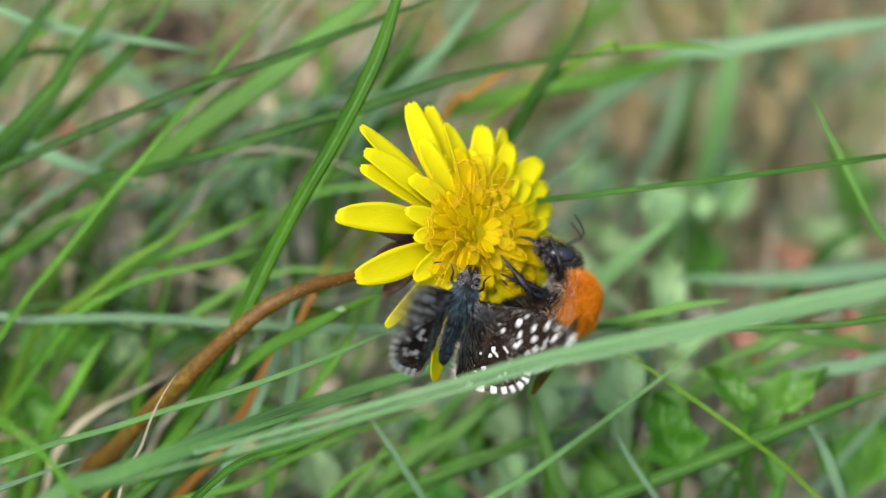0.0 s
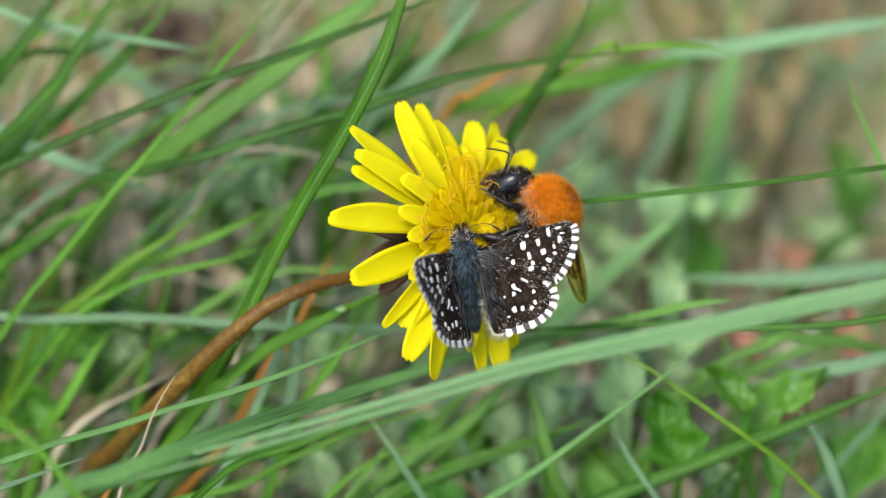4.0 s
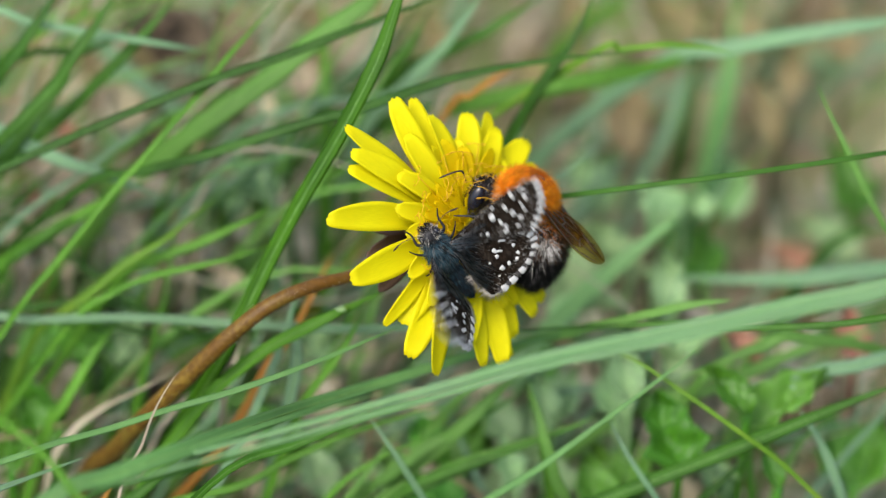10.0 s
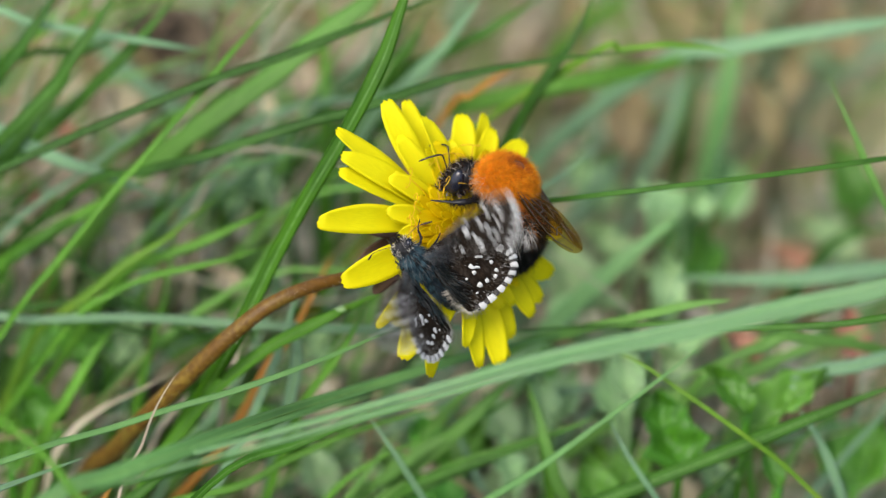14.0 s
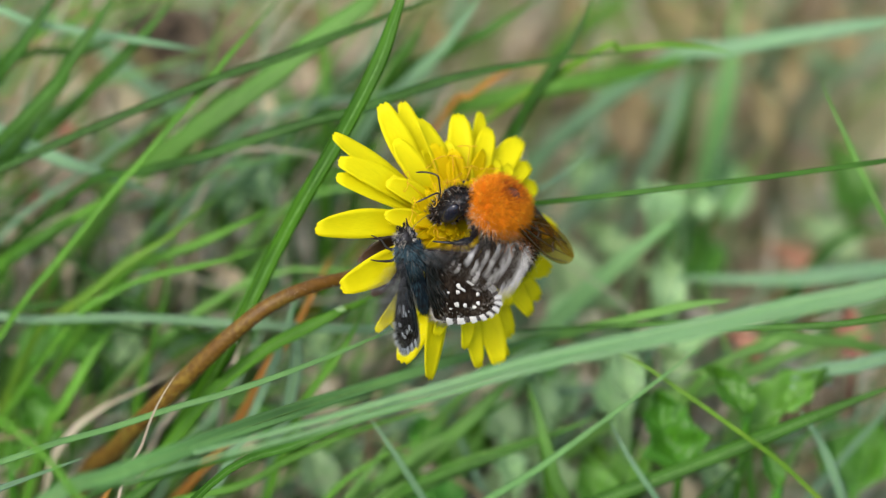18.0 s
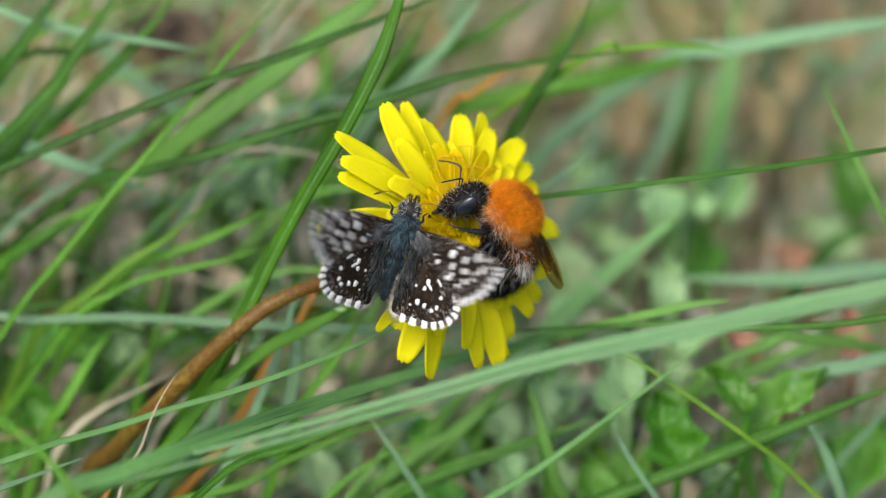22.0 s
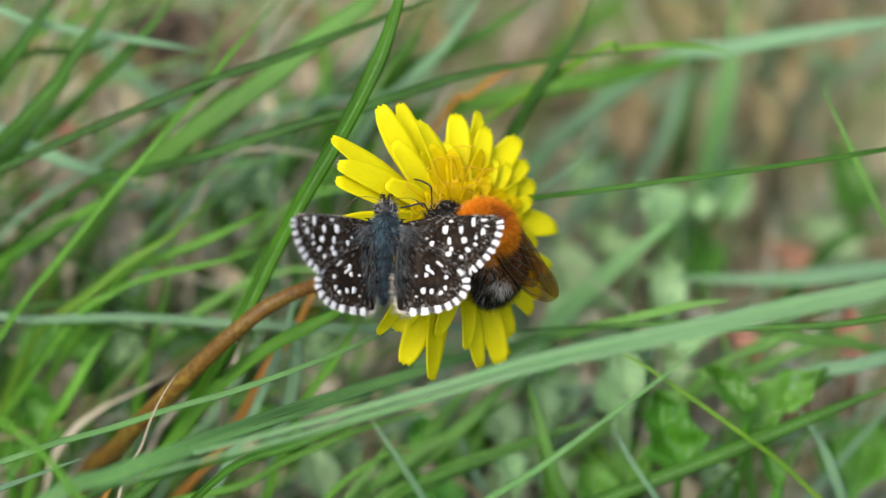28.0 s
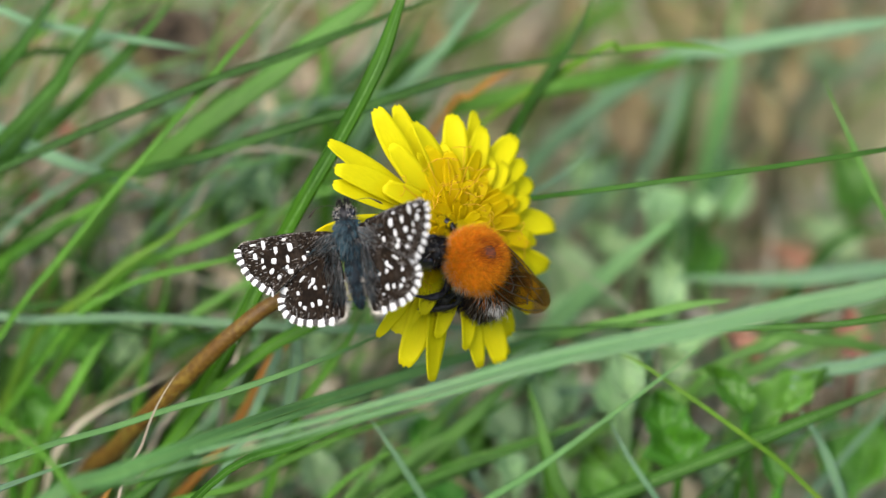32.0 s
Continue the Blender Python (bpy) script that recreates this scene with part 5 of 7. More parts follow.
# outer rays: angle round the head, length, width, height of the tip
for az, long, wide, rise in ((148.3, 19.4, 2.7, 1.5), (156.6, 17.8, 3.0, 2.6), (162.6, 17.1, 2.9, 2.0), (-177, 18.7, 3.3, 1.2), (-152.6, 17.3, 3.6, 1.2),
                             (126, 17.5, 2.9, 2.0), (115.3, 16.2, 2.6, 1.0), (87.3, 13.6, 3.0, 1.5), (73, 14.7, 2.4, 0.6), (69.5, 12.9, 2.7, 2.1),
                             (49.8, 14.5, 3.2, 1.4), (37, 13.2, 2.8, 1.7), (25, 13.1, 3.2, 1.0), (1, 14.9, 3.3, 1.0), (-20, 14.6, 3.1, 1.0),
                             (-34, 14.7, 3.0, 1.0), (-44, 14.8, 2.9, 1.6), (-58, 15.4, 3.2, 0.8), (-69, 17.8, 2.9, 1.2), (-78.5, 17.3, 2.7, 1.2),
                             (-100.5, 18.8, 3.3, 1.2), (-113, 18.0, 3.3, 1.0), (-128.5, 16.5, 2.0, 0.6), (-121, 14.6, 3.2, 0.4)):
    petal(az, long + 0.2, wide * 1.04, 1.5, rise, 0.25)
petal(-62, 17.5, 1.2, 1.5, 0.3, 0.9)
# second ring, shorter and steeper, with gaps between
_rng = random.Random(21)
for az, long, wide, rise in ((133, 13.5, 3.0, 3.6), (114, 13.9, 2.8, 3.3), (156, 11.6, 2.6, 4.0), (100, 10.4, 1.9, 3.2), (176, 10.9, 2.4, 4.0), (-166, 9.6, 2.5, 4.0),
                             (57, 10.2, 2.2, 2.7), (45.5, 11.0, 2.3, 2.4), (31, 10.4, 2.0, 2.6), (12, 10.8, 2.0, 2.4), (-10, 11.6, 2.4, 2.6), (-27, 11.6, 2.2, 2.8), (-52, 12.0, 2.2, 3.0), (-87, 15.0, 2.5, 2.8),
                             (-103, 13.8, 2.4, 2.6), (-118, 12.0, 2.4, 3.6), (-140, 11.4, 2.6, 3.8)):
    petal(az, long, wide, 1.2, rise * 0.9, 0.4, PETAL, 0.6)
for ring, (count, long, rise, wide) in enumerate(((16, 10.2, 2.8, 2.2), (20, 9.0, 3.5, 2.0), (22, 7.7, 4.1, 1.85), (22, 6.2, 4.6, 1.65), (16, 4.6, 5.0, 1.45), (10, 3.0, 5.2, 1.15))):
    for i in range(count):
        az = 360 * i / count + ring * 7 + _rng.uniform(-9, 9)
        petal(az, long * _rng.uniform(0.72, 1.18), wide * _rng.uniform(0.8, 1.15), 0.7, rise + _rng.uniform(-0.6, 0.6), 0.15, PETALIN if ring else PETAL, 1.3 + 0.45 * ring, 0.15)


def styles():
    """Forked golden stigmas, curled at their ends."""
    rng = random.Random(3)
    for i in range(30):
        az, r = rng.uniform(0, 2 * math.pi), 9.6 * math.sqrt(rng.random())
        s = Shape()
        tall = 6.9 - 0.035 * r * r + rng.uniform(-0.9, 0.9)
        b = Vector((r * 0.55 * math.cos(az), r * 0.55 * math.sin(az), 3.0))
        t = Vector((r * math.cos(az), r * math.sin(az), tall))
        tube(s, [b, b.lerp(t, 0.5) + Vector((rng.gauss(0, 0.2), rng.gauss(0, 0.2), 0)), t], [0.055, 0.05, 0.045], 5)
        for side in (-1, 1):
            a = az + math.pi / 2 * side + rng.uniform(-0.5, 0.5)
            w = Vector((math.cos(a), math.sin(a), 0))
            k = rng.uniform(0.75, 1.35)
            tube(s, smooth_path([t, t + w * 0.4 * k + Vector((0, 0, 0.4)), t + w * 0.95 * k + Vector((0, 0, 0.35)), t + w * 1.25 * k - Vector((0, 0, 0.15)), t + w * 1.0 * k - Vector((0, 0, 0.55)), t + w * 0.65 * k - Vector((0, 0, 0.35))], 12), [0.042] * 9 + [0.04, 0.038, 0.034, 0.026], 5)
        part("stigma", s, STIGMA, head)


styles()


def involucre():
    s = Shape()
    ball(s, (0, 0, -2.6), (3.6, 3.6, 4.0), None, 12, 20)
    tube(s, [(0, 0, -5.5), (-1.2, -0.4, -8.0), (-3.0, -0.8, -10.5)], [1.9, 1.25, 1.05], 12)
    part("receptacle", s, BRACT, head, "dark olive-brown cup under the petals")
    dome = Shape()
    ball(dome, (0, 0, 0.8), (6.2, 6.2, 2.9), None, 14, 24, lump=0.12)
    part("disc", dome, PETALIN, head, "deep golden bed of the florets")
    rng = random.Random(8)
    for i in range(16):
        az = 22.5 * i + rng.uniform(-4, 4)
        long = 11.6 if 172 < (az + 90) % 360 < 250 else 6.6
        q = petal_shape(long + rng.uniform(-1, 1), 2.6, 2.2, 2.6, 0.5, i)
        part("bract", q, BRACT, head, "", pose(0, 0, -5.6 * MM, 0, 0, az))


involucre()


# ---- the butterfly (x right, y ahead, z back upwards; origin in the thorax) ----
skipper = thing("butterfly", at(-7, 2, 11), "dark grizzled skipper butterfly with white-spotted open wings", "butterfly")


def outline(points, n):
    """A closed smooth outline through points (x, y), n places."""
    pts = [Vector((a, b, 0)) for a, b in points]
    m = len(pts)
    out = []
    for k in range(n):
        s = k / n * m
        i = int(s)
        t = s - i
        a, b, c, d = (pts[(i + j) % m] for j in (-1, 0, 1, 2))
        out.append(0.5 * ((2 * b) + (c - a) * t + (2 * a - 5 * b + 4 * c - d) * t * t + (3 * b - a - 3 * c + d) * t ** 3))
    return out


def camber(x, y):
    return 0.10 * math.sin(x * 0.55) + 0.05 * math.sin(y * 1.3 + x * 0.4)


def wing_shape(points, hub, side):
    """Thin wing plate: dark above, pale below."""
    rim = outline(points, 56)
    s = Shape()
    rings = 7
    top, bot = [], []
    hubv = Vector((*hub, 0))
    for r in range(1, rings + 1):
        for p in rim:
            q = hubv.lerp(p, r / rings)
            z = camber(q.x, q.y)
            top.append((q.x * side, q.y, z + 0.035))
            bot.append((q.x * side, q.y, z - 0.035))
    n = len(rim)
    faces = []
    for r in range(rings - 1):
        for i in range(n):
            j = (i + 1) % n
            faces.append((r * n + i, r * n + j, (r + 1) * n + j, (r + 1) * n + i))
    faces.append(tuple(reversed(range(n))))
    off = len(top)
    flip = side < 0
    up = [tuple(reversed(f)) if flip else f for f in faces]
    s.add(top + bot, up, 0)
    s.f += [tuple(a + off for a in reversed(f)) for f in up]
    s.m += [1] * len(up)
    last = (rings - 1) * n
    for i in range(n):
        j = (i + 1) % n
        q = (last + i, last + i + off, last + j + off, last + j)
        s.f.append(q if flip else tuple(reversed(q)))
        s.m.append(0)
    return s


def spot(s, x, y, w, h, turn, side, mat=0, z=0.05, square=3.2):
    """A raised patch of scales with a ragged edge."""
    rng = random.Random(int(abs(x) * 100 + abs(y) * 31))
    ring = []
    a0 = radians(turn + rng.uniform(-9, 9))
    skew = rng.uniform(-0.22, 0.22)
    for k in range(22):
        ang = 2 * math.pi * k / 22
        cx, cy = math.cos(ang), math.sin(ang)
        r = (abs(cx) ** square + abs(cy) ** square) ** (-1 / square) * (rng.uniform(0.92, 1.14) if k % 2 else rng.uniform(0.80, 1.0))
        px, py = cx * r * w * 0.5 * (1 + skew * cy), cy * r * h * 0.5 * (1 + skew * cx)
        ring.append((x + px * math.cos(a0) - py * math.sin(a0), y + px * math.sin(a0) + py * math.cos(a0)))
    m = len(ring)
    verts = [(p * side, q, camber(p, q) + 0.03) for p, q in ring] + [((x + (p - x) * 0.88) * side, y + (q - y) * 0.88, camber(p, q) + z + 0.02) for p, q in ring]
    faces = [tuple(range(m, 2 * m))] + [(i, (i + 1) % m, m + (i + 1) % m, m + i) for i in range(m)]
    if side < 0:
        faces = [tuple(reversed(f)) for f in faces]
    s.add(verts, faces, mat)


FORE = ((0.4, 0.1), (1.6, 0.7), (4.4, 1.3), (7.1, 1.7), (10.5, 1.9), (12.0, 1.9), (12.9, 1.1), (12.8, -0.2), (12.3, -1.9), (11.4, -3.3), (10.1, -4.6), (9.3, -5.0), (7.5, -4.1), (5.3, -2.9), (2.9, -2.2), (0.8, -1.7))
HIND = ((0.4, 0.2), (2.8, 0.5), (5.6, -0.7), (8.0, -2.6), (9.0, -4.1), (9.1, -5.2), (8.4, -6.5), (7.3, -7.4), (5.7, -8.0), (3.7, -8.4), (2.0, -8.5), (1.0, -8.2), (0.6, -6.7), (0.3, -4.7), (0.1, -2.7))
# centre, width, height and turn of each white mark
FORE_SPOTS = ((6.7, 1.0, 0.6, 0.4, 0), (6.1, -0.1, 0.74, 1.2, 0), (9.4, 1.0, 0.57, 1.3, 8), (8.0, 0.0, 0.57, 1.1, 0), (10.7, 1.3, 0.9, 0.35, 5), (10.7, -0.1, 0.6, 0.95, 0),
              (9.9, -0.8, 0.4, 0.7, 10), (8.5, -1.2, 0.75, 0.85, 20), (6.7, -1.4, 0.5, 1.1, 5), (4.6, -1.8, 0.55, 0.75, 0), (9.9, -1.6, 0.6, 0.42, -30), (9.0, -2.3, 0.85, 0.6, -35),
              (6.7, -2.9, 0.85, 0.7, 15), (7.0, -2.3, 0.55, 0.65, 0), (8.3, -3.2, 0.65, 0.5, -30), (11.1, 0.6, 0.75, 0.28, 0), (4.0, -1.2, 0.5, 0.25, 10))
HIND_SPOTS = ((5.6, -2.5, 1.2, 0.35, -35), (4.2, -3.1, 0.55, 1.0, 15), (4.1, -3.9, 0.5, 0.65, 0), (4.7, -3.5, 0.9, 0.36, -40), (6.5, -4.0, 0.45, 0.55, 0), (3.9, -5.8, 0.7, 0.9, 10),
              (4.9, -5.8, 0.5, 0.75, 0), (6.0, -5.9, 0.55, 0.55, 20), (6.5, -5.3, 0.45, 0.65, 10), (3.1, -6.5, 0.4, 0.3, 0), (2.9, -4.1, 0.4, 0.4, 0))


def fringe(s, points, first, last, pairs, side, size):
    """Chequered scale fringe along part of the margin, white and dark in turn."""
    rim = outline(points, 360)
    k = len(points)
    a, b = first / k * 360, last / k * 360
    for i in range(pairs):
        for lo, hi, mat, long in ((0.0, 0.6, 0, size), (0.6, 1.0, 1, size * 0.85)):
            p = rim[int(a + (b - a) * (i + lo) / pairs) % 360]
            q = rim[int(a + (b - a) * (i + hi) / pairs) % 360]
            c = p.lerp(q, 0.5)
            d = q - p
            out = Vector((d.y, -d.x, 0)).normalized()
            if out.dot(c - Vector((3.5, -2.5, 0))) < 0:
                out = -out
            c2 = c + out * (long * 0.5 - 0.62)
            spot(s, c2.x, c2.y, d.length * 1.02, long, math.degrees(math.atan2(d.y, d.x)), side, mat, 0.045, 8)


def edge_hairs(s, rng, points, first, last, count, side, long, mat):
    """Fine hairs standing out from a stretch of the margin."""
    rim = outline(points, 360)
    k = len(points)
    for _ in range(count):
        i = int(rng.uniform(first, last) / k * 360)
        p, q = rim[i % 360], rim[(i + 2) % 360]
        d = (q - p).normalized()
        out = Vector((d.y, -d.x, 0))
        if out.dot(p - Vector((3.5, -3.5, 0))) < 0:
            out = -out
        d = (out + Vector((rng.gauss(0, 0.3), rng.gauss(0, 0.3), rng.gauss(0, 0.15)))).normalized()
        p = Vector((p.x, p.y, camber(p.x, p.y) + 0.02)) - d * 0.15
        t = p + d * long * rng.uniform(0.6, 1.2)
        w = Vector((-d.y, d.x, 0)) * 0.022
        vs = [p + w, p - w, p + Vector((0, 0, 0.06)), t]
        s.add([(v.x * side, v.y, v.z) for v in vs], [(0, 1, 3), (1, 2, 3), (2, 0, 3)], mat)


def wing_hairs(s, rng, side, span, depth, count, out):
    """Long hairs lying on the wing's base, fanning outwards."""
    for _ in range(count):
        x, y = abs(rng.gauss(0, span)) + 0.2, -rng.uniform(-0.3, depth)
        d = Vector((out + rng.gauss(0, 0.3), -1.0, 0.06 + rng.uniform(0, 0.16))).normalized()
        p = Vector((x, y, camber(x, y) + 0.03))
        q = p + d * rng.uniform(0.6, 2.2)
        w = d.cross(Vector((0, 0, 1))).normalized() * rng.uniform(0.014, 0.032)
        vs = [p + w, p - w, p + Vector((0, 0, 0.06)), q]
        s.add([(v.x * side, v.y, v.z) for v in vs], [(0, 1, 3), (1, 2, 3), (2, 0, 3)], rng.choice((0, 1, 1, 1, 2, 3, 3)))


def dusting(s, rng, points, side, count):
    """Single pale scales scattered over the wing, denser towards the margin."""
    rim = outline(points, 360)
    hub = sum(rim, Vector((0, 0, 0))) / len(rim)
    for _ in range(count):
        p = hub.lerp(rng.choice(rim), min(0.95, 0.35 + 0.65 * math.sqrt(rng.random())))
        if p.x < 1.6:
            continue
        d = Vector((p.x - 0.5, p.y + rng.gauss(0, 1.2), 0)).normalized() * rng.uniform(0.07, 0.2)
        w = Vector((-d.y, d.x, 0)).normalized() * rng.uniform(0.025, 0.055)
        z = camber(p.x, p.y) + 0.035
        quad = [p - d - w, p + d - w, p + d + w, p - d + w]
        s.add([(v.x * side, v.y, z + 0.012 * k) for k in (0, 1) for v in quad], [(4, 5, 6, 7), (0, 1, 5, 4), (1, 2, 6, 5), (2, 3, 7, 6), (3, 0, 4, 7)] if side > 0 else [(7, 6, 5, 4), (4, 5, 1, 0), (5, 6, 2, 1), (6, 7, 3, 2), (7, 4, 0, 3)], 0 if rng.random() < 0.4 else 1)


WINGS = {}


def build_wings():
    rng = random.Random(14)
    for side, name in ((-1, "left"), (1, "right")):
        for kind, pts, hub, spots, fr in (("forewing", FORE, (3.5, -0.9), FORE_SPOTS, (5.75, 11.15, 9, 0.85)), ("hindwing", HIND, (3.6, -4.2), HIND_SPOTS, (3.1, 10.0, 9, 0.88))):
            w = part(kind, wing_shape(pts, hub, side), [WINGTOP, WINGUNDER], skipper)
            for n, (x, y, a, b, turn) in enumerate(spots):
                s = Shape()
                spot(s, x, y, a * 0.92, b * 0.88, turn, side, 0, 0.05 + 0.012 * (n % 3))
                part("white_spot", s, WHITE, w)
            f = Shape()
            fringe(f, pts, fr[0], fr[1], fr[2], side, fr[3] * 1.12)
            part("wing_fringe", f, [WHITE, FRINGEDARK], w, "white and dark chequered fringe")
            for x, y, a, b, turn in spots[::2]:
                u = Shape()
                spot(u, x, y, a * 1.5, b * 1.4, turn, side, 0, 0.04)
                u.v = [(p, q, 2 * camber(abs(p), q) - r) for p, q, r in u.v]
                u.f = [tuple(reversed(q)) for q in u.f]
                part("underside_spot", u, WHITE, w)
            d = Shape()
            dusting(d, rng, pts, side, 420 if kind == "forewing" else 320)
            tagged(part("scale_dusting", d, [GREYHAIR, ANTENNA], w), "loose grey scales dusted over the wing", kind="stuff")
            h = Shape()
            if kind == "forewing":
                wing_hairs(h, rng, side, 1.3, 1.6, 420, 2.2)
                edge_hairs(h, rng, pts, 11.3, 14.0, 70, side, 0.22, 3)
                edge_hairs(h, rng, pts, 2.0, 5.5, 120, side, 0.22, 4)
            else:
                wing_hairs(h, rng, side, 0.85, 6.2, 800, 0.45)
                edge_hairs(h, rng, pts, 9.6, 13.4, 260, side, 1.15, 4)
                edge_hairs(h, rng, pts, 3.1, 10.0, 110, side, 0.6, 4)
            part("wing_hairs", h, [WINGTOP, DARKHAIR, TEALHAIR, GREYHAIR, PALEHAIR], w, "long slate-grey hairs at the wing's base")
            WINGS[kind, name] = w


build_wings()


def butterfly_body():
    rng = random.Random(31)
    coat = [BLUEHAIR, DARKHAIR, TEALHAIR, GREYHAIR, PALEHAIR]

    def tuft(u):
        n = noise.noise(u * 2.6) + 0.25 * rng.gauss(0, 1)
        if u.z < -0.25:
            return (4 if rng.random() < 0.5 else 1, 0.7)
        return (2 if n > 0.08 else 0 if n > -0.2 else 1, rng.uniform(0.6, 1.1)) if rng.random() < 0.93 else (3, 1.0)
    s = Shape()
    ball(s, (0, 0.2, 0), (1.45, 2.4, 1.3))
    t = part("thorax", s, FLYBODY, skipper)
    h = Shape()
    fur(h, rng, 3200, (0, 0.2, 0), (1.45, 2.4, 1.3), 1.35, tuft, lean=(0, -0.95, 0.1), width=0.038, wild=0.38)
    part("thorax_hair", h, coat, t, "slate-blue hair")
    s = Shape()
    ball(s, (0, -4.8, -0.15), (1.15, 3.2, 1.1), taper=0.45)
    a = part("abdomen", s, FLYBODY, skipper)
    h = Shape()

    def belly(u):
        if u.z < -0.3:
            return (4, 0.8)
        if abs(u.x) > 0.8 and rng.random() < 0.5:
            return (3, 1.3)
        ring = math.sin(u.y * 16) + rng.gauss(0, 0.7) > 0.7
        return ((2 if rng.random() < 0.6 else 0) if ring else (0 if rng.random() < 0.5 else 1), 0.9)
    fur(h, rng, 2200, (0, -4.8, -0.15), (1.15, 3.2, 1.1), 0.85, belly, lean=(0, -1.4, 0), width=0.034, wild=0.3, taper=0.45)
    part("abdomen_hair", h, coat, a, "slate-grey hair with paler rings")
    s = Shape()
    ball(s, (0, 2.9, 0.1), (1.15, 0.95, 0.95))
    hd = part("head", s, FLYBODY, skipper)
    h = Shape()
    fur(h, rng, 620, (0, 2.9, 0.1), (1.15, 0.95, 0.95), 0.6, lambda u: (1 if abs(u.x) > 0.3 and rng.random() < 0.4 else 0, 1.0), lean=(0, 0.2, 0.3), width=0.034)
    part("head_hair", h, [DARKHAIR, PALEHAIR], hd, "dark and pale tufted hair")
    for side in (-1, 1):
        e = Shape()
        ball(e, (side * 0.95, 3.0, 0.2), (0.45, 0.55, 0.55))
        part("eye", e, EYE_MAT, hd, "dark glossy eye")
        p = Shape()
        fur(p, rng, 160, (side * 0.45, 3.9, 0.15), (0.3, 0.75, 0.3), 0.4, lambda u: (1 if u.y < 0 and rng.random() < 0.35 else 0, 1.0), lean=(side * 0.15, 1.3, 0.2), width=0.035)
        part("palp", p, [DARKHAIR, PALEHAIR], hd, "shaggy dark feeler at the mouth")
        an = Shape()
        path = smooth_path([(side * 0.4, 3.5, 0.6), (side * 1.4, 4.2, 0.7), (side * 3.2, 4.3, 0.2), (side * 4.6, 3.4, -0.6)], 14)
        tube(an, path, [0.035] * 10 + [0.05, 0.09, 0.12, 0.12, 0.05], 6)
        part("antenna", an, ANTENNA, hd, "thin dark brown clubbed antenna")
        for y, out, back in ((1.3, 1.9, 0.9), (0.2, 2.8, -0.6), (-1.0, 2.9, -3.0)):
            leg = Shape()
            tube(leg, smooth_path([(side * 0.6, y, -0.9), (side * 1.9, y + back * 0.4, -1.2), (side * out, y + back, -2.8), (side * (out + 0.5), y + back * 1.3, -4.2)], 8), [0.22, 0.22, 0.2, 0.17, 0.15, 0.12, 0.1, 0.08, 0.07], 6)
            part("leg", leg, DARKHAIR, skipper)


butterfly_body()

# ---- the bumblebee (same axes; origin in the thorax) ----
bee = thing("bumblebee", at(8, 5, 3), "ginger-backed bumblebee with a black abdomen feeding on the flower", "bee")
DROP = pose(0, 0, 0, 76, 0, 0).to_3x3()     # the abdomen hangs down behind the thorax


